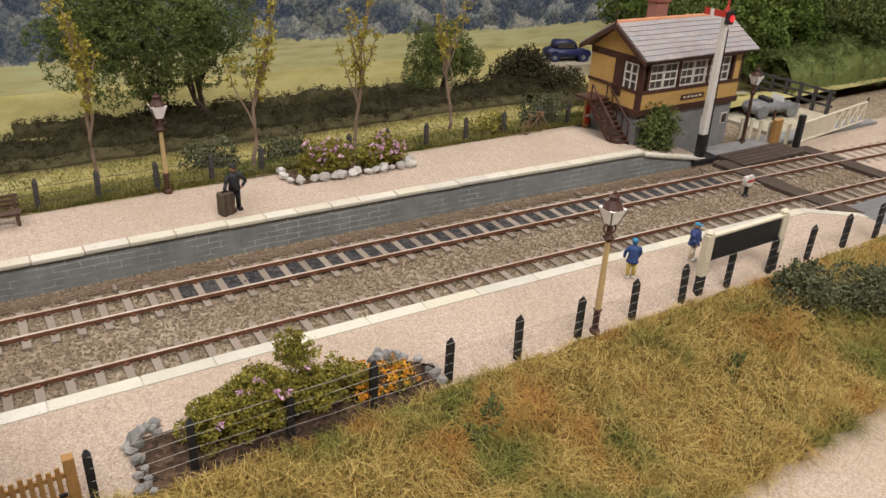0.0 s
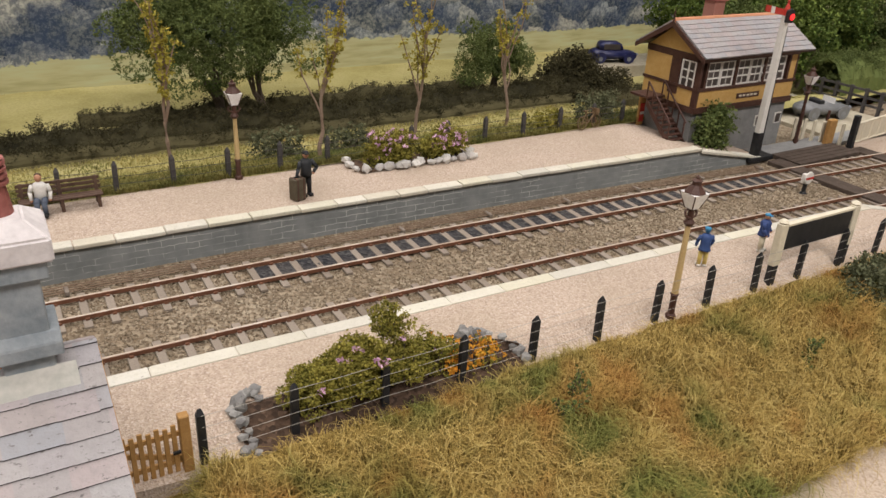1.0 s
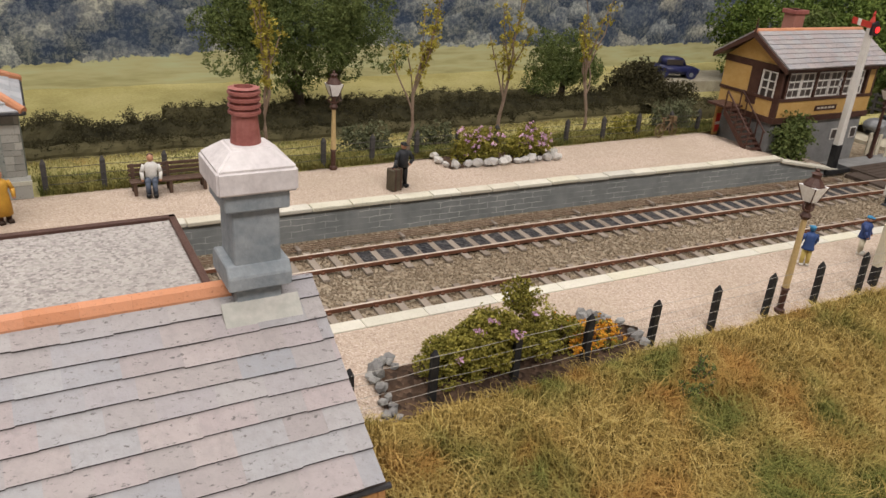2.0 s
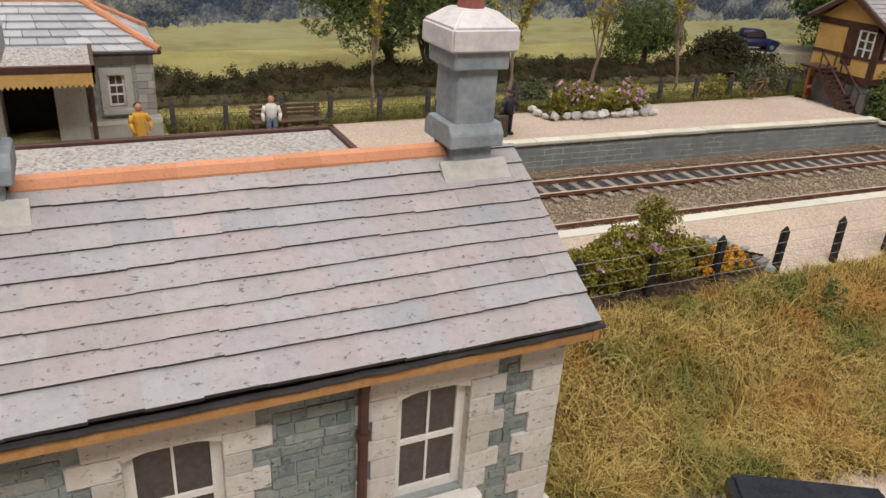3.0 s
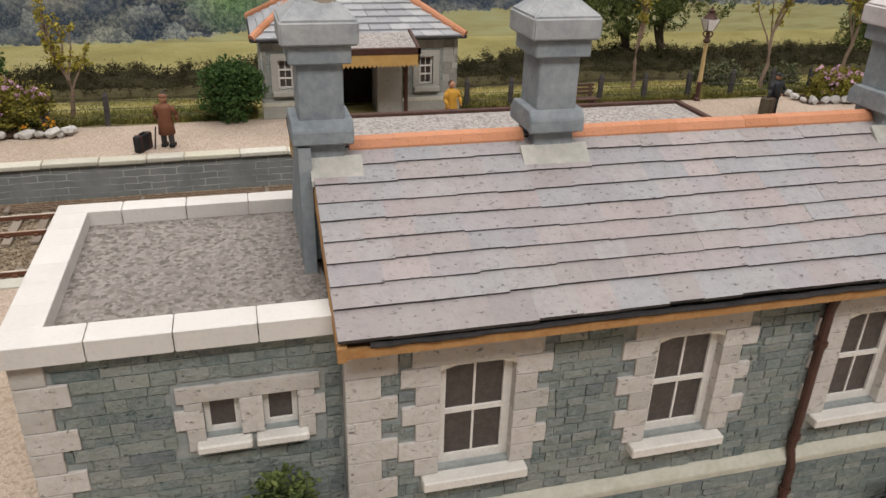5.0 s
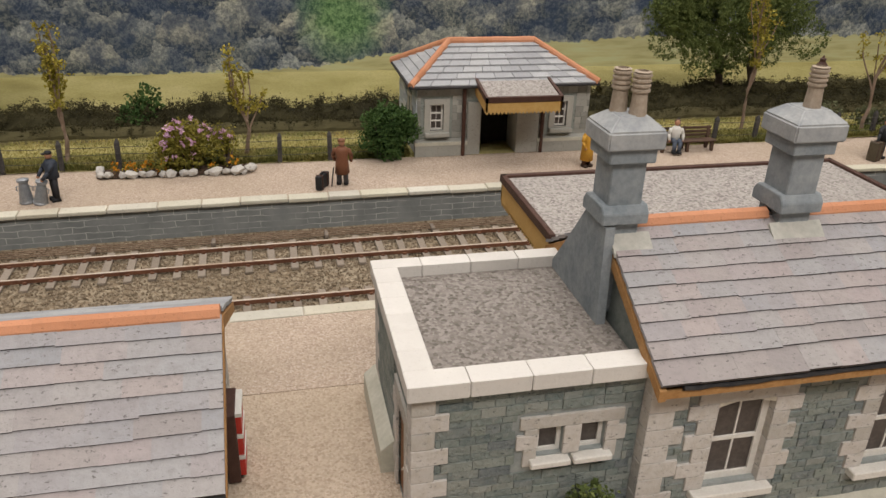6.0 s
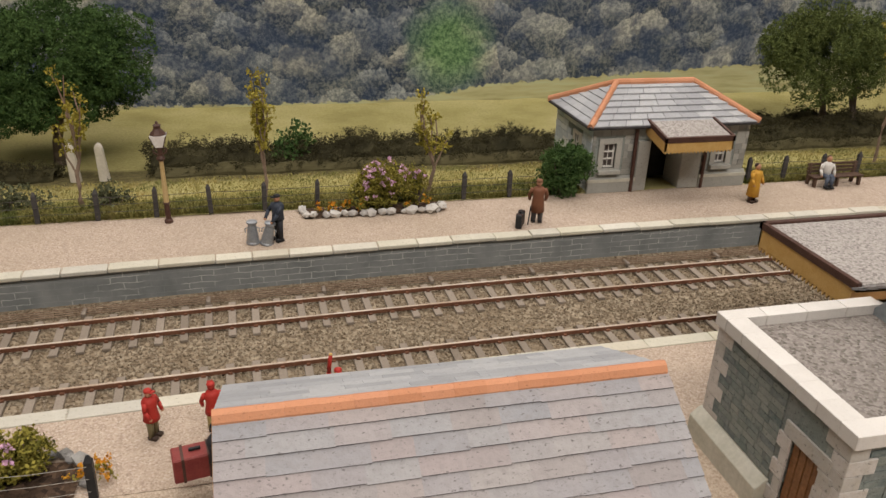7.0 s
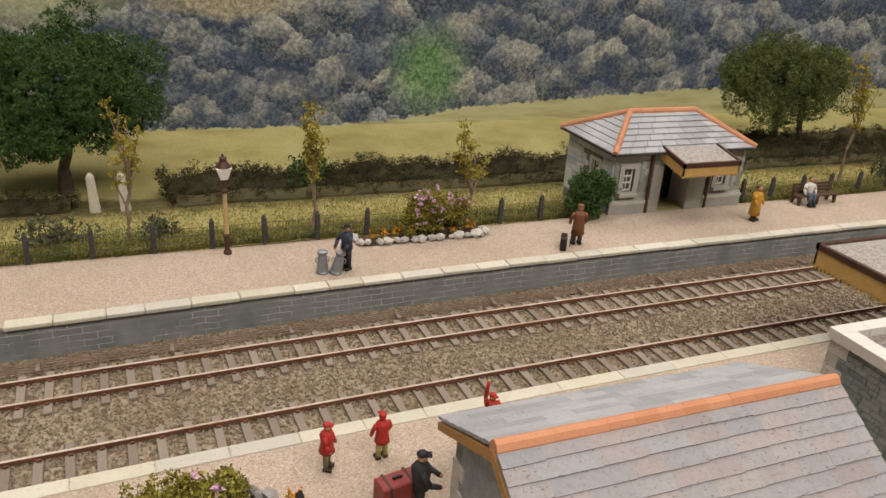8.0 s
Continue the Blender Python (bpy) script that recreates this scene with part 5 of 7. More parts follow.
part("sill_beam", box(B(), SX0 - 0.06, SY0 - 0.06, 2.2, SX1 + 0.06, SY1 + 0.06, 2.5), BROWNPAINT, sb)
part("window_rail", box(B(), SX0 - 0.05, SY0 - 0.05, 3.3, SX1 + 0.05, SY1 + 0.05, 3.45), BROWNPAINT, sb)
part("eaves_beam", box(B(), SX0 - 0.03, SY0 - 0.03, 4.72, SX1 + 0.03, SY1 + 0.03, 5.05), BROWNPAINT, sb)
# near-black block in place of the shaded room behind the windows
part("inside", box(B(), SX0 + 0.5, SY0 + 0.8, 3.4, SX1 - 0.5, SY1 - 0.1, 4.8), INSIDE_SHADE, sb)
for x in (SX0, SX0 + 0.38, SX0 + 2.55, SX0 + 4.72, SX1 - 0.75, SX1 - 0.16):
    part("post", box(B(), x, SY0 - 0.02, 3.35, x + 0.16, SY0 + 0.2, 4.75), BROWNPAINT, sb)
for a in (SX0 + 0.55, SX0 + 2.72, SX0 + 4.5):
    for k in range(2):
        sash(sb, a + 0.98 * k, a + 0.98 * k + 0.95, 3.45, 4.72, SY0 + 0.02, (1, 2), False, bar=0.045)
part("corner_panel", box(B(), SX1 - 0.6, SY0 - 0.02, 3.4, SX1 - 0.16, SY0 + 0.1, 4.75), CREAMPAINT, sb)
part("gable_wall", prism(B(), [(SY0, 3.35), (SY0, 5.0), ((SY0 + SY1) / 2, 6.35), (SY1, 5.0), (SY1, 3.35), (SY0 + 1.85, 3.35), (SY0 + 1.85, 4.75), (SY0 + 0.3, 4.75), (SY0 + 0.3, 3.35)], "x", SX0, SX0 + 0.12), CREAMPAINT, sb, "ochre boarded gable")
part("gable_wall", prism(B(), [(SY0, 3.35), (SY0, 5.0), ((SY0 + SY1) / 2, 6.35), (SY1, 5.0), (SY1, 3.35)], "x", SX1 - 0.12, SX1), CREAMPAINT, sb)
part("end_post", box(B(), SX0 - 0.03, SY0 - 0.03, 2.4, SX0 + 0.15, SY0 + 0.28, 5.0), BROWNPAINT, sb)
ew = part("end_window", box(B(), SX0 + 0.03, SY0 + 0.35, 3.4, SX0 + 0.06, SY0 + 1.2, 4.7), DIRTYGLASS, sb)
for y in (0.3, 0.72, 1.14):
    part("glazing_bar", box(B(), SX0 - 0.02, SY0 + y, 3.38, SX0 + 0.1, SY0 + y + 0.09, 4.74), WHITEPAINT, ew)
for z in (3.38, 3.8, 4.2, 4.65):
    part("glazing_bar", box(B(), SX0 - 0.01, SY0 + 0.3, z, SX0 + 0.09, SY0 + 1.2, z + 0.06), WHITEPAINT, ew)
part("door", bev(box(B(), SX0 - 0.02, SY0 + 1.3, 2.9, SX0 + 0.1, SY0 + 1.95, 4.75), 0.02), BROWNPAINT, sb, "brown glazed door")
part("roof_deck", prism(B(), [(SY0 - 0.45, 5.0), ((SY0 + SY1) / 2, 6.42), (SY1 + 0.45, 5.0), (SY1 + 0.45, 4.92), ((SY0 + SY1) / 2, 6.32), (SY0 - 0.45, 4.92)], "x", SX0 - 0.4, SX1 + 0.4), BROWNPAINT, sb)
slates(sb, SX0 - 0.42, SX1 + 0.42, SY0 - 0.45, 5.03, (SY0 + SY1) / 2, 6.45, 8, 0.5, 0)
slates(sb, SX0 - 0.42, SX1 + 0.42, SY1 + 0.45, 5.03, (SY0 + SY1) / 2, 6.45, 8, 0.6, 0)
ridge_tiles(sb, (SX0 - 0.42, (SY0 + SY1) / 2, 6.48), (SX1 + 0.42, (SY0 + SY1) / 2, 6.48), 12, 0.13)
part("bargeboard", prism(B(), [(SY0 - 0.5, 4.8), (SY0 - 0.5, 5.02), ((SY0 + SY1) / 2, 6.46), (SY1 + 0.5, 5.02), (SY1 + 0.5, 4.8), ((SY0 + SY1) / 2, 6.18)], "x", SX0 - 0.5, SX0 - 0.4), BROWNPAINT, sb, "chocolate bargeboard")
part("finial", rod(B(), (SX0 - 0.45, (SY0 + SY1) / 2, 6.3), (SX0 - 0.45, (SY0 + SY1) / 2, 7.1), 0.05, 0.02), BROWNPAINT, sb)
c = part("chimney_stack", bev(box(B(), 31.5, 28.4, 5.9, 32.3, 29.1, 7.4), 0.02), pieces("chimney_brick", [(0.30, 0.12, 0.09), (0.38, 0.17, 0.13)], 0.85), sb, "red brick chimney")
part("cap", bev(box(B(), 31.4, 28.3, 7.2, 32.4, 29.2, 7.4), 0.02), POTRED, c)
part("name_board", box(B(), 31.6, SY0 - 0.04, 2.72, 33.3, SY0 + 0.02, 2.98), BROWNPAINT, sb, "small dark name board with pale bars")
for k in range(5):
    part("lettering_bar", box(B(), 31.75 + 0.29 * k, SY0 - 0.05, 2.8, 31.95 + 0.29 * k, SY0 - 0.04, 2.9), CREAM, sb)
for x in (30.6, 33.6, 35.2):
    part("base_window", box(B(), x, SY0 + 0.05, 1.0, x + 0.5, SY0 + 0.11, 1.6), WHITEPAINT, sb)
    part("pane", box(B(), x + 0.06, SY0 + 0.04, 1.06, x + 0.44, SY0 + 0.06, 1.54), DIRTYGLASS, sb)
# outside stair
stp = part("stair", bev(box(B(), 28.5, 27.9, 2.6, 27.3, 29.2, 2.72), 0.01), BROWNPAINT, sb, "brown wooden outside stair")
for k in range(9):
    part("tread", box(B(), 27.35, 27.75 - 0.21 * k, 2.5 - 0.2 * k, 28.35, 28.0 - 0.21 * k, 2.56 - 0.2 * k), BROWNPAINT, stp)
for x in (27.3, 28.35):
    part("stringer", prism(B(), [(28.0, 2.6), (28.0, 2.3), (26.0, 0.5), (26.0, 0.8)], "x", x, x + 0.06), BROWNPAINT, stp)
    part("handrail", rod(B(), (x, 28.0, 3.5), (x, 26.1, 1.75), 0.045), BROWNPAINT, stp)
    for k in range(5):
        part("baluster", rod(B(), (x, 28.0 - 0.45 * k, 2.6 - 0.42 * k), (x, 28.0 - 0.45 * k, 3.5 - 0.42 * k), 0.04), BROWNPAINT, stp)

# ---- foliage and grass makers ----
def leaf_quads(pts, size, rnd, droop=0.0):
    """Small bent leaves at the points: a pair of triangles each, turned at random."""
    n = len(pts)
    a = rnd.normal(size=(n, 3))
    a /= np.linalg.norm(a, axis=1, keepdims=True)
    b = np.cross(a, rnd.normal(size=(n, 3)))
    b /= np.linalg.norm(b, axis=1, keepdims=True) + 1e-9
    s = size * rnd.uniform(0.55, 1.3, (n, 1))
    c = np.cross(a, b)
    v = np.stack([pts - a * s, pts + b * s * 0.6 + c * s * 0.2, pts + a * s, pts - b * s * 0.6 + c * s * 0.2], 1)
    f = np.arange(n * 4).reshape(n, 4)
    return v.reshape(-1, 3), f


def lumps(centres, radii, per, rnd, shell=0.55, flat=1.0):
    """Points in many small tufts that cover the lumps, thickest at their skin."""
    out = []
    for (cx, cy, cz), r in zip(centres, radii):
        k = max(6, int(per * 1.5 * r * r))
        d = rnd.normal(size=(k, 3))
        d /= np.linalg.norm(d, axis=1, keepdims=True)
        rad = r * (shell + (1 - shell) * rnd.random((k, 1)) ** 0.5)
        t = np.array([[cx, cy, cz]]) + d * rad * np.array([[1, 1, flat]])
        out.append(t)
    return np.concatenate(out)


def tufted(base, spread, per, rnd):
    return (base[:, None] + rnd.normal(size=(len(base), per, 3)) * spread).reshape(-1, 3)


def crown(name, centre, size, n_lumps, density, leaf, mat, parent, seed, low=-0.75, label=""):
    """A crown of many leaf clumps in an uneven ellipsoid."""
    rnd = np.random.default_rng(seed)
    cs, rs = [], []
    while len(cs) < n_lumps:
        d = rnd.normal(size=3)
        d /= np.linalg.norm(d)
        r = rnd.uniform(0.45, 0.98)
        p = d * r
        if p[2] < low:
            continue
        cs.append((centre[0] + p[0] * size[0], centre[1] + p[1] * size[1], centre[2] + p[2] * size[2]))
        rs.append(rnd.uniform(0.16, 0.30) * (size[0] + size[2]) / 2)
    pts = tufted(lumps(cs, rs, density, rnd, 0.7), leaf * 1.1, 9, rnd)
    v, f = leaf_quads(pts, leaf, rnd)
    return cloud(name, v, f, mat, parent, label)


def branchy(bm, p, d, length, r, depth, rnd, twist=0.5):
    q = p + d * length
    rod(bm, p, q, r, r * 0.65, 6)
    tips = [q]
    if depth > 0:
        for _ in range(2 + (rnd.random() < 0.4)):
            e = Vector((rnd.normal(), rnd.normal(), abs(rnd.normal()) * 0.9 + 0.2)) * twist + d
            tips += branchy(bm, q, e.normalized(), length * rnd.uniform(0.6, 0.8), r * 0.62, depth - 1, rnd, twist)
    return tips


def big_tree(x, y, z, centre, size, mat, seed, label, nl=70, dens=34, leaf=0.16, lean=(0, 0), trunks=1):
    rnd = np.random.default_rng(seed)
    t = thing("tree", x, y, z, label=label, category="tree")
    bm = B()
    for k in range(trunks):
        p = Vector((x + 2.6 * k, y, z - 0.1))
        branchy(bm, p, Vector((lean[0] - 0.25 * k, lean[1], 1)).normalized(), size[2] * 0.42, 0.42 - 0.1 * k, 3, rnd, 0.55)
    part("trunk", bm, BARK, t, "dark twisted trunk and limbs")
    crown("crown", centre, size, nl, dens, leaf, mat, t, seed + 1)
    return t


def sapling(x, y, z, h, seed, fork=0.3, leafy=1.0):
    """A slim young tree with bare pale twigs below and yellow-green tufts above."""
    rnd = np.random.default_rng(seed)
    t = thing("sapling", x, y, z, label="slim young tree with pale stem and yellow-green leaf tufts", category="tree", group="saplings")
    line, p, n = [Vector((x, y, z - 0.1))], Vector((x, y, z - 0.1)), 6
    for k in range(n):
        p = p + Vector((rnd.normal() * 0.09, rnd.normal() * 0.06, h * 0.55 / n))
        line.append(p)
    part("stem", tube(B(), line, [0.10 - 0.008 * k for k in range(n + 1)], 7), TWIG, t, "pale brown stem")
    tips = []
    for s in line[3:]:
        for _ in range(2):
            a = rnd.uniform(0, 6.28)
            d = Vector((math.cos(a) * fork, math.sin(a) * fork * 0.7, 1)).normalized()
            q, way = s, [s]
            for _ in range(5):
                q = q + d * h * 0.085 * rnd.uniform(0.7, 1.2)
                way.append(q)
                d = (d + Vector((rnd.normal() * 0.16, rnd.normal() * 0.16, 0.15))).normalized()
                tips.append(q)
            part("twig", tube(B(), way, [0.045, 0.04, 0.036, 0.031, 0.026, 0.016], 5), TWIG, t)
    pts = []
    for q in tips:
        if q.z > z + h * 0.42 and rnd.random() < 0.75 * leafy:
            pts.append((q.x, q.y, q.z))
    base = np.array(pts)
    v, f = leaf_quads(tufted(tufted(base, 0.11, 6, rnd), 0.06, 7, rnd), 0.072, rnd)
    cloud("foliage", v, f, L_YELLOW, t, "yellow-green leaf tufts")
    return t


def shrub(name, x, y, z, size, n, mat, seed, label, leaf=0.075, dens=60, flowers=0, fmat=None, parent=None, category="bush", fsize=0.075, clump=(0.28, 0.48)):
    """A clumpy bush, with flowers on its skin where wanted."""
    rnd = np.random.default_rng(seed)
    t = parent or thing(name, x, y, z, label=label, category=category)
    cs, rs = [], []
    for _ in range(n):
        d = rnd.normal(size=3)
        d /= np.linalg.norm(d)
        r = rnd.uniform(0.3, 0.85)
        cs.append((x + d[0] * r * size[0], y + d[1] * r * size[1], z + size[2] * (0.45 + 0.5 * d[2] * r)))
        rs.append(rnd.uniform(*clump) * min(size[0], size[2]))
    base = lumps(cs, rs, dens, rnd, 0.75)
    base[:, 2] = np.maximum(base[:, 2], z)
    v, f = leaf_quads(tufted(base, leaf * 0.9, 5, rnd), leaf, rnd)
    cloud("foliage", v, f, mat, t)
    bm = B()
    for c in cs[:10]:
        rod(bm, (x + (c[0] - x) * 0.2, y + (c[1] - y) * 0.2, z - 0.05), c, 0.04, 0.02, 5)
    part("stem", bm, BARK, t)
    if flowers:
        ctr = np.array([x, y, z + size[2] * 0.4])
        d = base - ctr
        score = d[:, 2] - 0.9 * d[:, 1] + rnd.normal(size=len(base)) * size[2] * 0.25
        pick = base[np.argsort(-score)[:max(flowers * 3, 8)]]
        pick = pick[rnd.permutation(len(pick))[:flowers]]
        v, f = leaf_quads(tufted(pick + np.array([0, -0.06, 0.05]), fsize * 0.6, 9, rnd), fsize, rnd)
        cloud("blossom", v, f, fmat, t, "pale pink blossom")
    return t


def blades(name, px, py, pz, h, mat, rnd, label, lean=0.9, w=0.014, kind="stuff", cat="grass"):
    """Thin bent fibres standing on the points."""
    n = len(px)
    a = rnd.uniform(0, 6.28, n)
    ln = np.abs(rnd.normal(size=n)) * lean
    hh = h * rnd.uniform(0.5, 1.35, n)
    dx, dy = np.cos(a) * ln, np.sin(a) * ln
    nx, ny = -np.sin(a) * w, np.cos(a) * w
    nrm = 1 / np.sqrt(1 + ln ** 2)
    p0 = np.stack([px, py, pz], 1)
    mid = p0 + np.stack([dx * 0.35, dy * 0.35, np.full(n, 0.62)], 1) * (hh * nrm)[:, None]
    tip = p0 + np.stack([dx * 1.15, dy * 1.15, np.full(n, 0.85)], 1) * (hh * nrm)[:, None]
    side = np.stack([nx, ny, np.zeros(n)], 1)
    v = np.stack([p0 - side, p0 + side, mid + side * 0.8, mid - side * 0.8, tip], 1).reshape(-1, 3)
    b = 5 * np.arange(n)[:, None]
    faces = np.concatenate([b + np.array([[0, 1, 2]]), b + np.array([[0, 2, 3]]), b + np.array([[3, 2, 4]])])
    ob = cloud(name, v, faces, mat, label=label, kind=kind)
    return tagged(ob, category=cat)


def tangle(name, px, py, pz, length, mat, rnd, label, w):
    """Long fibres that rise, arch over and lie across one another."""
    n = len(px)
    p = np.stack([px, py, pz], 1)
    a, turn = rnd.uniform(0, 6.28, n), rnd.normal(size=n) * 0.45
    el = rnd.uniform(0.5, 1.3, n)
    step = length * rnd.uniform(0.5, 1.25, n) / 5
    rows = []
    for k in range(6):
        side = np.stack([-np.sin(a), np.cos(a), np.zeros(n)], 1) * w * (1 - 0.13 * k)
        rows += [p - side, p + side]
        d = np.stack([np.cos(a) * np.cos(el), np.sin(a) * np.cos(el), np.sin(el)], 1)
        p = p + d * step[:, None]
        a, el = a + turn, el - rnd.uniform(0.2, 0.55, n)
    v = np.stack(rows, 1).reshape(-1, 3)
    b = 12 * np.arange(n)[:, None]
    f = np.concatenate([b + np.array([[2 * k, 2 * k + 1, 2 * k + 3, 2 * k + 2]]) for k in range(5)])
    return tagged(cloud(name, v, f, mat, label=label, kind="stuff"), category="grass")


def grass_mat(name, dry, green, warm, scale):
    m = Mat(name, 0.8, 0, 0.15)
    c = m.ramp(m.island(), (0.0, dry[0]), (0.5, dry[1]), (1.0, dry[2]))
    c = m.mix(m.ramp(m.noise(scale, 3), (0.48, (0, 0, 0)), (0.62, (0.85,) * 3)), c, m.ramp(m.island(), (0.0, green[0]), (1.0, green[1])))
    c = m.mix(m.ramp(m.noise(scale * 1.3, 2, v=m.stretch(1.0, 1.0, 0.3)), (0.55, (0, 0, 0)), (0.68, (0.7,) * 3)), c, warm)
    m.color(c)
    return m.m


G_BANK = grass_mat("bank_fibre", [(0.12, 0.08, 0.02), (0.25, 0.168, 0.045), (0.39, 0.28, 0.085)], [(0.04, 0.058, 0.012), (0.135, 0.145, 0.03)], (0.32, 0.135, 0.034), 0.36)
G_FENCE = grass_mat("fence_fibre", [(0.10, 0.10, 0.028), (0.19, 0.175, 0.05), (0.32, 0.28, 0.09)], [(0.05, 0.068, 0.018), (0.13, 0.15, 0.04)], (0.24, 0.20, 0.07), 0.5)
G_FIELD = grass_mat("field_fibre", [(0.26, 0.225, 0.07), (0.37, 0.325, 0.11), (0.46, 0.40, 0.16)], [(0.13, 0.145, 0.042), (0.24, 0.24, 0.08)], (0.44, 0.32, 0.12), 0.4)
G_STRAW = grass_mat("straw_fibre", [(0.24, 0.16, 0.042), (0.42, 0.295, 0.085), (0.60, 0.46, 0.17)], [(0.07, 0.10, 0.022), (0.20, 0.225, 0.055)], (0.42, 0.22, 0.06), 0.36)
rnd = np.random.default_rng(5)
N = 150000
px = 0.3 + 34 * rnd.random(N) ** 1.15
py = rnd.uniform(7.0, 13.45, N)
keep = np.array([(y > bank_foot(x) + 0.1 * math.sin(5 * x) - 0.12) and not (1.9 < x < 8.7 and y > 13.35) for x, y in zip(px, py)])
px, py = px[keep], py[keep]
pz = np.array([front_z(x, y) for x, y in zip(px, py)])
lump = np.array([1 + 0.75 * noise.noise(Vector((x * 1.1, y * 1.1, 4))) for x, y in zip(px, py)])
blades("rough_grass", px, py, pz, 0.50 * lump * (1 - 0.45 * np.clip((py - 12.6) / 0.85, 0, 1)), G_BANK, rnd, "tangled straw-coloured and green grass on the bank", 1.5, 0.010)
sel = rnd.permutation(len(px))[:52000]
tangle("straw", px[sel], py[sel], pz[sel], 1.2 * lump[sel] * (1 - 0.5 * np.clip((py[sel] - 12.2) / 1.1, 0, 1)), G_STRAW, rnd, "long tangled straw fibres over the grass bank", 0.0085)
N = 110000
px = rnd.uniform(-42, 31, N)
py = 29.25 + np.abs(rnd.normal(size=N)) * 0.9
keep = ~((px > -12.4) & (px < -4.2)) & (py < 33)
px, py = px[keep], py[keep]
pz = np.array([field_z(x, y) for x, y in zip(px, py)])
blades("fence_grass", px, py, pz, 0.28, G_FENCE, rnd, "long green and straw grass along the platform fence", 0.7, 0.016)
N = 60000
px, py = rnd.uniform(-44, 45, N), rnd.uniform(31, 36.4, N)
pz = np.array([field_z(x, y) for x, y in zip(px, py)])
blades("field_grass", px, py, pz, 0.14, G_FIELD, rnd, "short dry grass of the field", 1.0, 0.02)
# tufts of coarse weed standing in the bank
for k, (x, y, h) in enumerate(((9.95, 12.1, 0.95), (9.4, 11.8, 0.6), (18.0, 11.0, 0.75), (17.6, 10.75, 0.5))):
    rr = np.random.default_rng(60 + k)
    w = thing("weed", x, y, front_z(x, y), label="dry dark weed standing in the grass bank", category="plant", group="weeds")
    bm = B()
    pts = []
    for _ in range(8):
        q = Vector((x + rr.normal() * 0.24, y + rr.normal() * 0.15, front_z(x, y) + h * rr.uniform(0.6, 1.1)))
        rod(bm, (x, y, front_z(x, y) - 0.03), q, 0.02, 0.012, 4)
        for s in np.linspace(0.4, 1, 5):
            pts.append((x + (q.x - x) * s, y + (q.y - y) * s, front_z(x, y) + (q.z - front_z(x, y)) * s))
    part("stem", bm, BARK, w)
    v, f = leaf_quads(tufted(np.array(pts), 0.04, 8, rr), 0.045, rr)
    cloud("leaf", v, f, L_OLIVE, w)

# ---- trees, hedges, bushes ----
big_tree(-36.2, 41.0, -0.5, (-36.2, 41, 4.9), (5.1, 3.6, 3.5), L_DARK, 21, "broad dark green model tree in the field", 130, 90, 0.062)
big_tree(9.2, 41.0, -0.5, (9.3, 41, 4.6), (5.4, 3.2, 3.0), L_OLIVE, 31, "spreading olive green tree with two trunks", 85, 85, 0.062, (-0.1, 0), 2)
big_tree(26.8, 41.0, -0.5, (26.6, 41, 2.4), (3.2, 2.4, 2.1), L_OLIVE, 41, "low rounded olive green tree", 55, 80, 0.062)
big_tree(-44.5, 44.0, -0.5, (-44.5, 44, 4.2), (4.0, 3.0, 3.6), L_DARK, 51, "dark green tree at the field's far end", 50, 26, 0.11)
for k, (x, y, sx, sz) in enumerate(((43, 36, 4.5, 5.0), (50, 35, 5, 6.0), (58, 34, 5, 6.5), (47, 42, 6, 6.5), (66, 34, 6, 6.0), (55, 41, 6, 7.5))):
    big_tree(x, y, -0.6, (x, y, sz * 0.62), (sx, 2.8, sz * 0.62), L_WOOD if k % 2 else L_OLIVE, 70 + 3 * k, "dense mixed green woodland tree behind the crossing", 60, 20, 0.13)
for x, y, h, sd, fk, lf in ((-33.2, 30.9, 5.7, 1, 0.32, 0.8), (-26.1, 30.1, 5.7, 2, 0.2, 1.3), (-19.2, 30.3, 4.6, 3, 0.3, 1.0), (4.25, 30.9, 7.9, 4, 0.22, 1.2), (10.35, 30.0, 7.3, 5, 0.45, 1.0), (15.6, 31.2, 7.7, 6, 0.35, 1.0), (20.9, 31.2, 7.3, 7, 0.45, 0.9)):
    sapling(x, y, field_z(x, y), h, 100 + sd, fk, lf)


def hedge(name, x0, x1, y, h, depth, mat, seed, label, dens=26):
    rr = np.random.default_rng(seed)
    n = int((x1 - x0) * dens)
    xs = rr.uniform(x0, x1, n)
    hh = h * (0.75 + 0.35 * np.array([noise.noise(Vector((a * 0.45, seed, 0))) for a in xs]))
    zz = np.minimum(1, rr.random(n) * 1.35) ** 0.8
    base = np.stack([xs, y + rr.normal(size=n) * depth * 0.45 * (1 - 0.4 * zz), zz * hh], 1)
    base[:, 2] += np.array([field_z(a, y) for a in xs]) - 0.05
    v, f = leaf_quads(tufted(tufted(base, 0.12, 5, rr), 0.08, 10, rr), 0.046, rr)
    # a dense twiggy heart under the leaves
    gx = np.linspace(x0 + 0.3, x1 - 0.3, int((x1 - x0) * 4))
    arc = np.linspace(0, math.pi, 9)
    heart = []
    for a in gx:
        top = h * (0.75 + 0.35 * noise.noise(Vector((a * 0.45, seed, 0)))) * 0.93
        for w in arc:
            k = 1 + 0.16 * noise.noise(Vector((a * 2.2, w * 2.5, seed)))
            heart.append((a, y - math.cos(w) * depth * 0.52 * k, field_z(a, y) - 0.1 + top * k * math.sin(w) ** 0.6))
    q = np.array([(i * 9 + j, i * 9 + 9 + j, i * 9 + 10 + j, i * 9 + 1 + j) for i in range(len(gx) - 1) for j in range(8)])
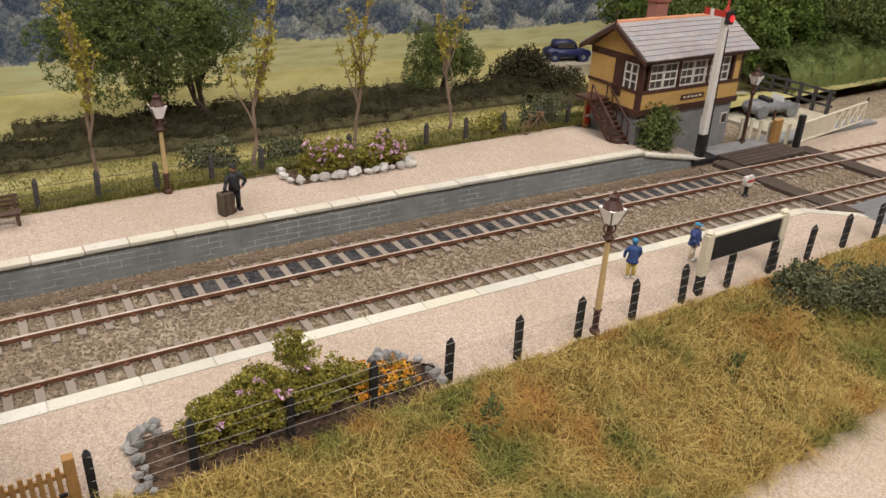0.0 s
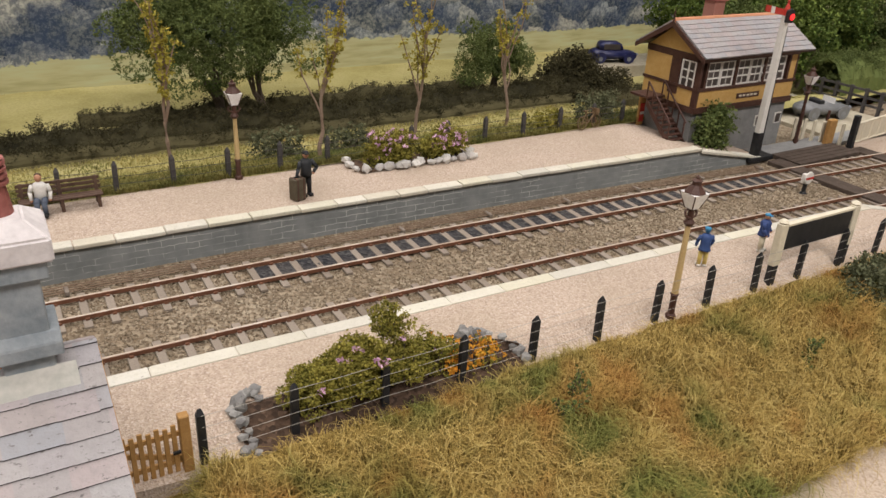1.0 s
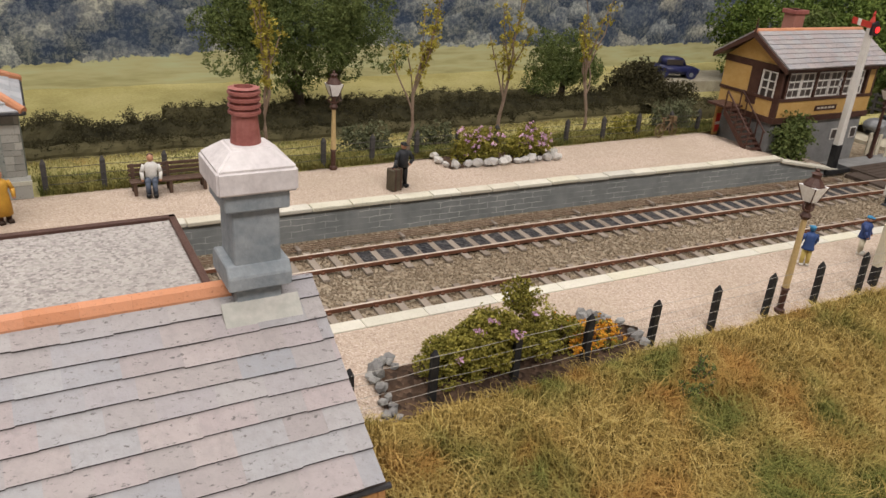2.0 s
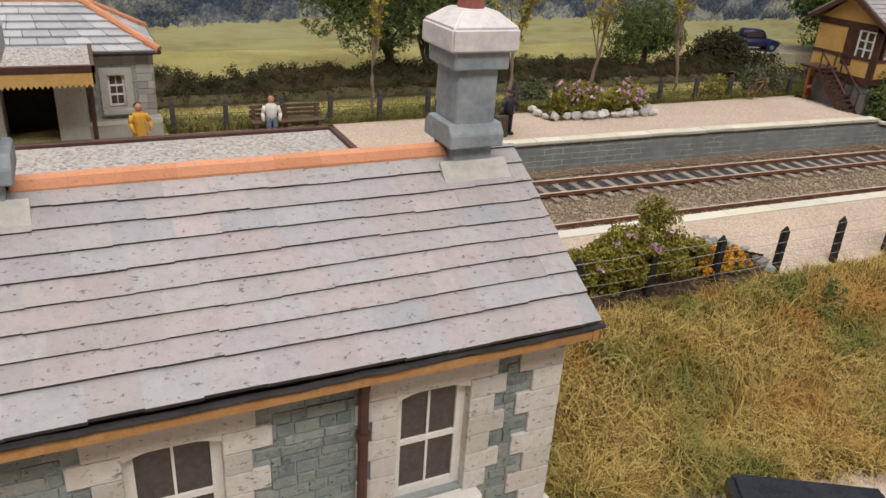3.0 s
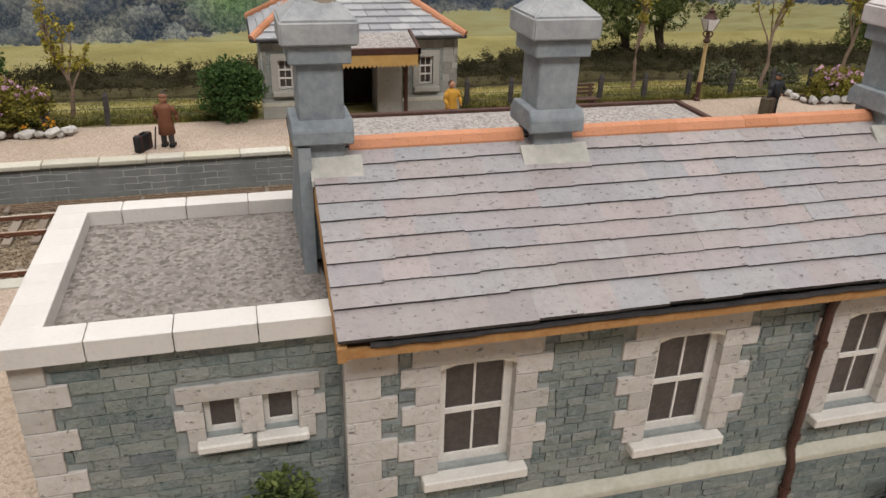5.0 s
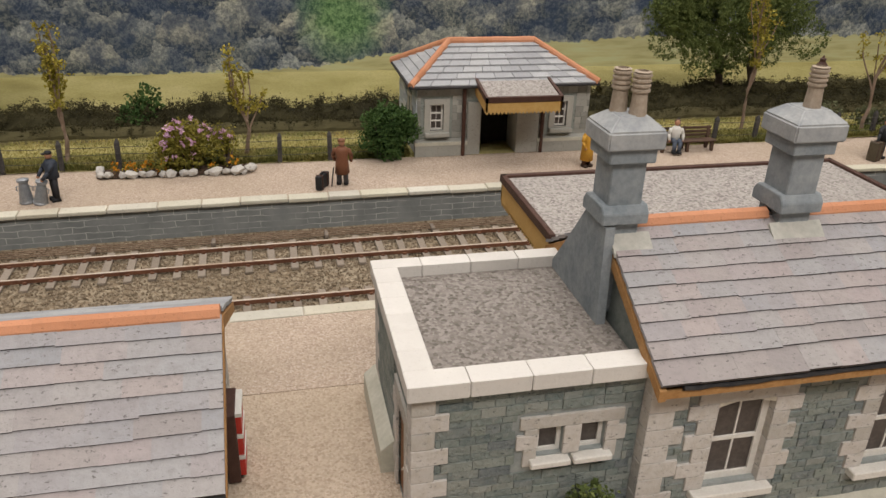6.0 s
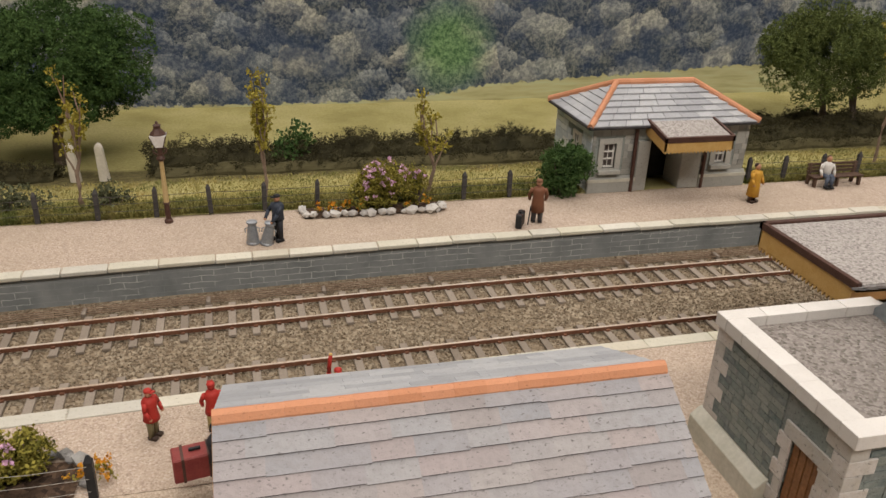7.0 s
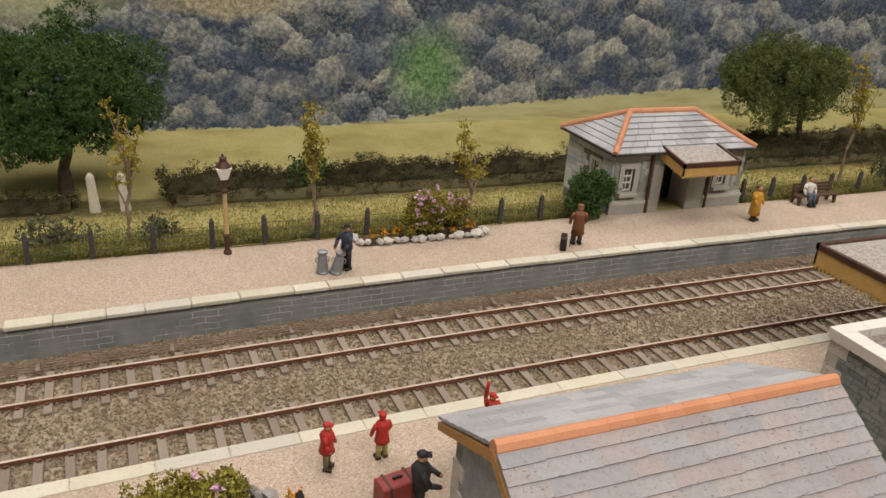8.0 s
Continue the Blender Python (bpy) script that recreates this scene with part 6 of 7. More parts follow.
    return tagged(cloud(name, np.concatenate([v, np.array(heart)]), np.concatenate([f, q + len(v)]), mat, label=label), category="hedge", kind="stuff")


hedge("hedge", -31.8, 33, 39.2, 1.6, 1.9, L_HEDGE, 3, "dark overgrown hedge across the field", 40)
hedge("hedge", -31.5, 32, 37.6, 0.75, 1.3, L_HEDGE, 4, "low scrub in front of the dark hedge", 14)
hedge("hedge", -48, -35.5, 38.0, 0.9, 1.6, L_HEDGE, 5, "low dark scrub under the big tree")
hedge("hedge", 30, 46, 36.5, 1.2, 1.8, L_HEDGE, 6, "dark hedge behind the signal box", 36)
hedge("hedge", 46.8, 72, 31.5, 3.2, 3.0, L_OLIVE, 7, "tangled green undergrowth below the woodland trees", 60)
hedge("hedge", 2, 27, 43.5, 1.0, 1.2, L_HEDGE, 8, "dark line of bushes at the field's edge", 14)
shrub("bush", 9.0, 31.3, field_z(9, 31.3), (1.3, 0.7, 1.35), 14, L_GREYBUSH, 200, "grey-green bush behind the platform fence", 0.08, 70)
shrub("bush", 12.0, 31.4, field_z(12, 31.4), (1.5, 0.7, 1.2), 14, L_GREYBUSH, 201, "grey-green bush behind the platform fence", 0.08, 70)
shrub("bush", -36.0, 31.0, field_z(-36, 31), (1.8, 0.7, 1.1), 14, L_GREYBUSH, 202, "low olive bush behind the platform fence", 0.08, 70)
shrub("bush", -32.2, 30.7, field_z(-32.2, 30.7), (0.9, 0.5, 0.9), 10, L_GREYBUSH, 203, "small olive bush behind the platform fence", 0.08, 70)
shrub("ivy_bush", -13.3, 29.2, 0.95, (1.15, 0.6, 2.9), 60, L_DARK, 204, "dark green bush against the waiting room wall", 0.06, 190)
shrub("bush", 32.2, 40.2, -0.5, (2.4, 1.2, 3.0), 34, L_HEDGE, 214, "dark rounded bush beside the far lane", 0.09, 60)
shrub("bush", 35.2, 39.4, -0.5, (1.8, 1.0, 1.7), 24, L_HEDGE, 215, "dark rounded bush beside the far lane", 0.09, 60)
shrub("bush", 29.8, 25.5, 0.1, (1.2, 0.7, 2.9), 40, L_OLIVE, 205, "dark green bush in front of the signal box", 0.09, 80)
shrub("bush", 22.6, 30.0, field_z(22.6, 30), (1.2, 0.5, 1.0), 12, L_BUSH, 206, "yellow-green bush by the fence", 0.08, 70)
shrub("bush", 26.2, 30.3, field_z(26.2, 30.3), (1.5, 0.6, 1.5), 14, L_GREYBUSH, 207, "grey-green bush behind the fence end", 0.08, 70)
shrub("bush", -24.6, 39.0, -0.3, (1.3, 0.9, 2.2), 16, L_DARK, 208, "rounded dark green bush in the hedge", 0.11, 60)
shrub("bank_bush", 23.4, 12.35, front_z(23.4, 12.3) - 0.1, (2.6, 1.0, 1.15), 40, L_GREYBUSH, 209, "dense dark green bush on the grass bank", 0.075, 140)
shrub("bank_bush", 25.6, 11.5, front_z(25.6, 11.5) - 0.1, (2.4, 1.1, 1.1), 36, L_GREYBUSH, 210, "dense dark green bush on the grass bank", 0.075, 140)
shrub("wall_bush", -12.75, 8.15, YARD_Z, (0.85, 0.45, 3.0), 60, L_OLIVE, 211, "dark green bush growing up the station wall", 0.06, 260)
rr = np.random.default_rng(9)
for by_bank in (True, False):
    xx = rr.uniform(0.5, 9, 900) if by_bank else rr.uniform(-4, -0.2, 500)
    yy = np.array([bank_foot(x) for x in xx]) + rr.normal(size=len(xx)) * 0.12 if by_bank else 8.2 - np.abs(rr.normal(size=len(xx))) * 0.09
    zz = np.array([front_z(x, y) for x, y in zip(xx, yy)])
    v, f = leaf_quads(tufted(np.stack([xx, yy, zz + 0.02], 1), 0.04, 3, rr), 0.04, rr)
    tagged(cloud("moss", v, f, L_GREYBUSH if by_bank else L_BUSH, label="green moss along the foot of the bank and wall", kind="stuff"), category="moss")


# ---- flower beds ----
def rock_mesh(seed, mat):
    rr = np.random.default_rng(seed)
    bm = B()
    bmesh.ops.create_icosphere(bm, subdivisions=1, radius=0.5)
    for v in bm.verts:
        v.co = v.co * rr.uniform(0.68, 1.28)
    bmesh.ops.scale(bm, vec=(rr.uniform(0.8, 1.25), rr.uniform(0.75, 1.0), rr.uniform(0.75, 1.05)), verts=bm.verts[:])
    return mesh_of("rock", bm, mat)


def bed(name, x, y, outline, rocks, rmat, label, rsize, soil, round_end=0):
    t = thing(name, x, y, 1.0, label=label, category="flower bed")
    bm = B()
    sxs, sys_ = [q[0] for q in soil], [q[1] for q in soil]
    sheet(bm, span(min(sxs), max(sxs), 24), span(min(sys_), max(sys_) - 0.1, 8), lambda a, b: (plat_z(a, b) if b < 20 else 1.0) + 0.05 + 0.05 * rough(a, b, 2))
    if round_end:
        for v in bm.verts:
            if v.co.x > round_end:
                v.co.y = min(v.co.y, 14.95 - 1.25 * ((v.co.x - round_end) / 1.7) ** 2)
    part("soil", bm, SOIL, t, "dark brown soil")
    ms = [rock_mesh(500 + k, rmat) for k in range(5)]
    rr = random.Random(int(abs(x * 7)))
    for a, b in zip(outline, outline[1:]):
        L = math.hypot(b[0] - a[0], b[1] - a[1])
        n = max(1, int(L / (rsize * 0.82)))
        for i in range(n):
            f = (i + rr.random() * 0.5) / n
            s = rsize * rr.uniform(0.75, 1.3)
            lay("rock", rr.choice(ms), t, a[0] + (b[0] - a[0]) * f + rr.uniform(-.05, .05), a[1] + (b[1] - a[1]) * f + rr.uniform(-.06, .06), (plat_z(a[0], a[1] + (b[1] - a[1]) * f) if y < 20 else 1.0) + s * 0.28, rr.uniform(-25, 25), rr.uniform(-25, 25), rr.uniform(0, 360), (s, s, s * 0.85))
    return t


def marigolds(t, pts, seed):
    rr = np.random.default_rng(seed)
    p = np.array(pts, float)
    v, f = leaf_quads(tufted(tufted(p - np.array([0, 0, 0.05]), 0.09, 6, rr), 0.04, 5, rr), 0.05, rr)
    cloud("marigold_leaf", v, f, L_BUSH, t)
    for q in p:
        v, f = leaf_quads(tufted(tufted(q[None] + np.array([[0, -0.02, 0.08]]), 0.10, 5, rr), 0.035, 10, rr), 0.05, rr)
        cloud("marigold", v, f, L_ORANGE, t, "orange flower head")


nb = bed("flower_bed", 5.5, 14.2, [(1.95, 13.45), (1.9, 14.3), (2.25, 15.05), (2.9, 15.3)], 0, ROCK, "flower bed of azalea and marigolds edged with grey rocks", 0.36,
         [(1.95, 13.4), (9.5, 14.85)], 8.0)
ms = [rock_mesh(520 + k, ROCK) for k in range(5)]
rr2 = random.Random(4)
for k in range(44):
    if k < 22:
        x, y = rr2.uniform(1.85, 2.75), rr2.uniform(13.45, 15.25)
        if x > 2.3 and y < 14.7:
            continue
    else:
        a = rr2.random()
        x, y = 8.0 + 1.7 * a + rr2.uniform(-.1, .1), 15.05 - 1.3 * a * a + rr2.uniform(-.12, .12)
    s = rr2.uniform(0.22, 0.42)
    lay("rock", rr2.choice(ms), nb, x, y, plat_z(x, y) + s * 0.35, rr2.uniform(-30, 30), 0, rr2.uniform(0, 360), (s, s, s * 0.9))
for x, y, z, size, n, seed, fl in ((3.55, 14.3, 0.8, (0.68, 0.6, 1.0), 14, 301, 1), (4.2, 14.2, 0.8, (0.85, 0.75, 1.5), 24, 302, 2), (5.0, 14.25, 0.8, (0.9, 0.75, 1.75), 26, 309, 3),
                                   (5.95, 14.2, 0.8, (0.85, 0.7, 1.5), 24, 310, 1), (6.9, 14.3, 0.8, (0.75, 0.6, 1.3), 18, 311, 1), (5.9, 14.4, 2.15, (0.62, 0.45, 0.8), 14, 303, 0)):
    shrub("azalea", x, y, z, size, n, L_BUSH, seed, "yellow-green azalea clump with a few lilac blossoms", 0.042, 520, fl, L_PINK, clump=(0.22, 0.44))
marigolds(nb, [(7.3 + 0.28 * (i % 6) + rr2.uniform(-.1, .1), 13.85 + 0.3 * (i // 6) + rr2.uniform(-.08, .08), 0.95 + 0.1 * (i // 6)) for i in range(20)], 320)
fb = bed("flower_bed", 13.9, 28.3, [(11.15, 29.1), (11.05, 28.0), (12.4, 27.65), (14.4, 27.6), (16.7, 27.55), (16.8, 28.4)], 0, ROCKPALE, "platform flower bed with pale rock edging", 0.46,
         [(11.2, 29.2), (11.2, 27.9), (16.7, 27.6), (16.7, 29.2)])
shrub("azalea", 12.9, 28.45, 1.0, (1.2, 0.55, 1.35), 26, L_BUSH, 304, "azalea bush covered in pink blossom", 0.065, 150, 30, L_PINK)
shrub("azalea", 15.4, 28.4, 1.0, (1.25, 0.55, 1.1), 26, L_BUSH, 305, "azalea bush covered in pink blossom", 0.065, 150, 34, L_PINK)
wb = bed("flower_bed", -21.8, 28.6, [(-24.7, 29.2), (-24.6, 28.3), (-22.4, 28.15), (-20, 28.1), (-18.95, 28.15), (-18.95, 28.9)], 0, ROCKPALE, "platform flower bed with azalea, marigolds and rock edging", 0.42,
         [(-24.6, 29.2), (-24.6, 28.2), (-19, 28.1), (-19, 29.2)])
shrub("azalea", -21.3, 28.9, 1.0, (1.35, 0.5, 2.0), 30, L_BUSH, 306, "azalea with pink blossom and sparse leaves", 0.06, 130, 46, L_PINK)
shrub("azalea", -19.9, 28.95, 1.2, (0.65, 0.4, 2.0), 16, L_BUSH, 307, "upright sparse azalea bush on the platform", 0.06, 130, 6, L_PINK)
marigolds(wb, [(-23.9 + 0.3 * i + rr2.uniform(-.1, .1), 28.6 + rr2.uniform(-.1, .15), 1.25) for i in range(6)] + [(-22.1, 28.8, 1.4), (-20.4, 28.45, 1.25), (-19.6, 28.5, 1.3)], 321)
lb = bed("flower_bed", -31.3, 14.2, [(-30.2, 13.7), (-30.3, 14.5), (-30.8, 14.9), (-32, 15.0)], 0, ROCK, "flower bed edged with grey rocks by the fence", 0.36,
         [(-33.5, 13.5), (-30.4, 14.8)])
shrub("azalea", -32.6, 14.3, 1.0, (0.95, 0.6, 1.25), 24, L_BUSH, 308, "yellow-green azalea bush with lilac blossoms", 0.055, 320, 5, L_PINK, clump=(0.24, 0.46))
shrub("azalea", -31.6, 14.35, 1.0, (0.75, 0.55, 1.55), 22, L_BUSH, 313, "yellow-green azalea bush with lilac blossoms", 0.055, 320, 4, L_PINK, clump=(0.24, 0.46))
marigolds(lb, [(-30.4 + 0.22 * i, 14.0 + 0.15 * (i % 3), 1.2) for i in range(4)], 322)


# ---- fences ----
def fence(name, posts, y, top, mat, wiremat, label, wires, wr_, bendy=False):
    t = thing(name, (posts[0] + posts[-1]) / 2, y, 0.9, label=label, category="fence")
    bm = B()
    box(bm, -0.088, -0.078, -0.75, 0.088, 0.078, 0.96)
    vs = [bm.verts.new(p) for p in ((-0.088, -0.078, 0.96), (0.088, -0.078, 0.96), (0.088, 0.078, 0.96), (-0.088, 0.078, 0.96), (-0.03, 0, 1.12), (0.03, 0, 1.12))]
    for f in ((0, 1, 5, 4), (1, 2, 5), (2, 3, 4, 5), (3, 0, 4)):
        bm.faces.new([vs[i] for i in f])
    me = mesh_of("post", bm, mat)
    rr = random.Random(3)
    for x in posts:
        lay("post", me, t, x, y, top - 1.12, rr.uniform(-2, 2), rr.uniform(-2, 2), rr.uniform(-8, 8))
    for z in wires:
        way = []
        for a, b in zip(posts, posts[1:]):
            way += [(a, y - 0.1, z + rr.uniform(-.02, .02)), ((a + b) / 2, y - 0.1, z - 0.025)]
        part("wire", tube(B(), way + [(posts[-1], y - 0.1, z)], wr_, 4), wiremat, t)
    return t


fence("platform_fence", [1.05, 3.11, 5.38, 7.56, 9.8, 12.08, 14.31, 16.5, 18.7, 20.9, 23.1, 25.3, 27.5, 29.7, 31.9], 13.74, 2.0, BLACKPAINT, WIRE, "black pointed posts with thread wires beside the platform", (0.95, 1.25, 1.58, 1.9), 0.0075)
fence("platform_fence", [-45.5, -43.2, -41, -38.8, -36.6, -34.4, -32.2, -30.0], 13.45, 2.1, BLACKPAINT, WIRE, "black pointed posts with thread wires beside the platform", (0.95, 1.25, 1.58, 1.9), 0.0075)
q0 = [-30.25 - 2.15 * k for k in range(7, 0, -1)] + [-30.25, -28.2, -26.1, -24.0, -21.9, -19.85, -17.8, -15.75, -13.7]
fence("field_fence", q0, 29.3, 2.24, GREYPOST, DARKWIRE, "weathered grey posts and dark wires behind the platform", (1.35, 1.65, 1.95), 0.011)
fence("field_fence", [-4.0, -2.1, 0.0, 1.95, 4.05, 6.2, 8.35, 10.45, 12.5, 14.5, 16.4, 18.5, 20.75, 23.0, 25.2, 27.2], 29.45, 2.24, GREYPOST, DARKWIRE, "weathered grey posts and dark wires behind the platform", (1.35, 1.65, 1.95), 0.011)

gt = thing("picket_gate", 0, 13.7, 0.6, label="orange-brown wooden picket gate between two posts", category="gate")
for x in (-1.0, 0.6):
    part("gate_post", bev(box(B(), x, 13.62, 0.5, x + 0.22, 13.84, 2.0), 0.02), GATEWOOD, gt)
for k in range(8):
    part("picket", bev(box(B(), -0.72 + 0.165 * k, 13.66, 0.62, -0.62 + 0.165 * k, 13.71, 1.78 + 0.05 * (k % 2)), 0.01), GATEWOOD, gt)
for z in (0.8, 1.5):
    part("rail", box(B(), -0.8, 13.71, z, 0.62, 13.77, z + 0.11), GATEWOOD, gt)
part("brace", prism(B(), [(-0.75, 1.38), (-0.75, 1.5), (0.6, 0.98), (0.6, 0.86)], "y", 13.71, 13.76), GATEWOOD, gt)
part("latch", box(B(), 0.42, 13.6, 1.12, 0.58, 13.66, 1.18), BLACKPAINT, gt)


# ---- lamps ----
def lamp(x, y, z, h, label, post=BUFFPAINT, big=1.0):
    t = thing("station_lamp", x, y, z, label=label, category="lamp", group="platform lamps")
    k = big
    part("base", lathe(B(), [(0.16 * k, z - 0.05), (0.16 * k, z + 0.1), (0.1 * k, z + 0.16), (0.1 * k, z + 0.75), (0.14 * k, z + 0.8), (0.09 * k, z + 0.86)], 10, x, y), BROWNPAINT, t, "chocolate painted base")
    part("post", lathe(B(), [(0.105 * k, z + 0.84), (0.075 * k, z + h - 1.45), (0.075 * k, z + h - 1.42)], 10, x, y), post, t, "buff painted tapering post")
    zt = z + h
    part("collar", lathe(B(), [(0.11 * k, zt - 1.46), (0.17 * k, zt - 1.36), (0.09 * k, zt - 1.25), (0.09 * k, zt - 0.9)], 10, x, y), BROWNPAINT, t)
    bm = B()
    for i in range(16):
        a, b = 2 * math.pi * i / 16, 2 * math.pi * (i + 1) / 16
        rod(bm, (x + 0.23 * k * math.cos(a), y + 0.06 * math.sin(a), zt - 1.08 + 0.13 * math.sin(a)), (x + 0.23 * k * math.cos(b), y + 0.06 * math.sin(b), zt - 1.08 + 0.13 * math.sin(b)), 0.035, 0.035, 5)
    part("scroll", bm, BROWNPAINT, t, "brown scrolled ladder bar")
    bm = B()
    lo, hi = 0.14 * k, 0.29 * k
    vs = [[bm.verts.new((x + a * r, y + b * r, q)) for a, b in ((-1, -1), (1, -1), (1, 1), (-1, 1))] for r, q in ((lo, zt - 0.92), (hi, zt - 0.45))]
    for i in range(4):
        j = (i + 1) % 4
        bm.faces.new((vs[0][i], vs[0][j], vs[1][j], vs[1][i]))
    bm.faces.new(vs[0][::-1])
    bm.faces.new(vs[1])
    part("lantern", bm, CLEARGLASS, t, "clear glass lantern")
    bm = B()
    for a, b in ((-1, -1), (1, -1), (1, 1), (-1, 1)):
        rod(bm, (x + a * lo, y + b * lo, zt - 0.92), (x + a * hi, y + b * hi, zt - 0.45), 0.018, 0.018, 4)
    part("lantern_frame", bm, BROWNPAINT, t)
    part("mantle", lathe(B(), [(0.04, zt - 0.9), (0.06, zt - 0.7), (0.03, zt - 0.6)], 6, x, y), WHITEPAINT, t)
    part("hood", lathe(B(), [(0.31 * k, zt - 0.46), (0.30 * k, zt - 0.42), (0.13 * k, zt - 0.22), (0.13 * k, zt - 0.12), (0.16 * k, zt - 0.1), (0.05, zt - 0.04), (0.06, zt), (0.01, zt + 0.06)], 8, x, y), BROWNPAINT, t, "brown lamp hood with finial")
    return t


lamp(14.98, 13.74, 0.58, 4.5, "buff and brown station lamp beside the fence")
lamp(6.5, 29.1, 1.0, 3.95, "buff and brown station lamp at the back of the platform")
lamp(-29.75, 28.65, 1.0, 3.95, "buff and brown station lamp at the back of the platform")
lamp(36.6, 25.4, 0.0, 4.1, "brown lamp beside the signal box", BROWNPAINT)

# ---- running-in board ----
rb = thing("name_board", 21.4, 13.85, 1.0, label="black station name board between cream posts", category="sign")
for x in (19.6, 23.4):
    part("post", bev(box(B(), x - 0.16, 13.72, 1.3, x + 0.16, 13.98, 2.78), 0.03), CREAM, rb, "cream painted post")
    part("post_foot", bev(box(B(), x - 0.14, 13.74, 0.45, x + 0.14, 13.96, 1.3), 0.02), BLACKPAINT, rb, "black painted foot")
    part("cap", lathe(B(), [(0.12, 2.78), (0.17, 2.84), (0.1, 2.91), (0.02, 2.95)], 8, x, 13.85), CREAM, rb)
part("panel", bev(box(B(), 19.76, 13.78, 1.8, 23.24, 13.92, 2.66), 0.02), BLACKPAINT, rb, "matt black panel")
part("frame", box(B(), 19.76, 13.76, 2.66, 23.24, 13.94, 2.73), CREAM, rb)


# ---- figurines: one plain mesh each ----
def figurine(name, x, y, z, h, cols, label, rz=0, coat=0.0, cap=True, seated=False, arm=None, wide=1.0):
    """cols: shoes, legs, body, head, cap. Built about its feet and joined into one mesh."""
    k = h / 1.75
    bm = B()
    mark = []

    def done(i):
        start = mark[-1] if mark else 0
        bm.faces.ensure_lookup_table()
        for f in bm.faces[start:]:
            f.material_index = i
        mark.append(len(bm.faces))

    def ball(c, r, sz=1.0):
        bmesh.ops.create_icosphere(bm, subdivisions=2, radius=r, matrix=Matrix.Translation(c) @ Matrix.Diagonal((1, 1, sz, 1)))

    hip = 0.85
    if seated:
        for s in (-1, 1):
            box(bm, s * 0.12 - 0.08, -0.62, 0.0, s * 0.12 + 0.08, -0.36, 0.1)
        done(0)
        for s in (-1, 1):
            rod(bm, (s * 0.12, -0.42, 0.05), (s * 0.12, -0.42, 0.5), 0.085, 0.1, 7)
            rod(bm, (s * 0.12, -0.46, 0.5), (s * 0.12, 0.05, 0.52), 0.11, 0.13, 7)
        done(1)
        hip = 0.48
    else:
        for s in (-1, 1):
            box(bm, s * 0.13 - 0.075, -0.2, 0.0, s * 0.13 + 0.075, 0.09, 0.11)
        done(0)
        for s in (-1, 1):
            rod(bm, (s * 0.13, 0, 0.06), (s * 0.1, 0, hip + 0.05), 0.085, 0.125, 8)
        done(1)
    low = hip - coat
    sh = hip + 0.62
    lathe(bm, [(0.27 if coat else 0.2, low), (0.24, hip), (0.205, hip + 0.25), (0.245, sh - 0.1), (0.18, sh), (0.07, sh + 0.07)], 12)
    for v in bm.verts:
        if v.co.z >= low - 0.01 and abs(v.co.x) > 0.2 and v.co.z > hip + 0.3:
            v.co.x *= 1.05
    for s in (-1, 1):
        e = Vector((s * 0.33, -0.06, hip + 0.3))
        w = Vector((s * 0.3, -0.2, hip + 0.04))
        if arm and s in arm:
            e, w = Vector(arm[s][0]), Vector(arm[s][1])
        rod(bm, (s * 0.23, 0, sh - 0.06), e, 0.085, 0.075, 7)
        rod(bm, e, w, 0.075, 0.06, 7)
    done(2)
    for s in (-1, 1):
        w = Vector((s * 0.3, -0.2, hip + 0.04))
        if arm and s in arm:
            w = Vector(arm[s][1])
        ball(w, 0.06)
    ball((0, -0.01, sh + 0.2), 0.125, 1.2)
    done(3)
    if cap:
        ball((0, 0.0, sh + 0.28), 0.135, 0.62)
        box(bm, -0.09, -0.22, sh + 0.255, 0.09, -0.08, sh + 0.285)
    else:
        ball((0, 0.04, sh + 0.25), 0.125, 1.0)
    done(4)
    bm.transform(Matrix.Diagonal((k * wide, k * wide, k, 1)))
    mats = [plain(name + "_paint", tuple(v * 0.85 for v in c), c, 0.6, 8, 20, 0.2) for c in cols]
    ob = new(name, mesh_of(name, bm, *mats, smooth=True))
    ob.matrix_basis = pose(x * U, y * U, z * U, 0, 0, rz)
    return tagged(ob, label, "figurine")


SKIN, BLK, DKB = (0.50, 0.26, 0.16), (0.02, 0.02, 0.022), (0.05, 0.03, 0.02)
NAVY, SKY, RED = (0.025, 0.035, 0.13), (0.05, 0.25, 0.45), (0.45, 0.035, 0.025)
figurine("figurine", 17.83, 15.25, 1.0, 1.36, [(0.75, 0.72, 0.65), (0.66, 0.52, 0.16), (0.04, 0.08, 0.22), (0.03, 0.12, 0.25), SKY], "painted model schoolchild in blue cap and navy blazer", 150, 0.08)
figurine("figurine", 20.7, 15.2, 1.0, 1.36, [(0.75, 0.72, 0.65), (0.72, 0.66, 0.50), (0.04, 0.07, 0.20), SKIN, SKY], "painted model schoolchild in blue cap on the platform", 20, 0.08)
figurine("figurine", -28.97, 15.3, 1.0, 1.3, [DKB, (0.20, 0.17, 0.09), RED, SKIN, RED], "painted model schoolchild in red blazer and cap", 60, 0.15)
figurine("figurine", -27.58, 15.31, 1.0, 1.3, [DKB, (0.45, 0.36, 0.15), RED, RED, RED], "painted model schoolchild in red, seen by the hut", 190, 0.15)
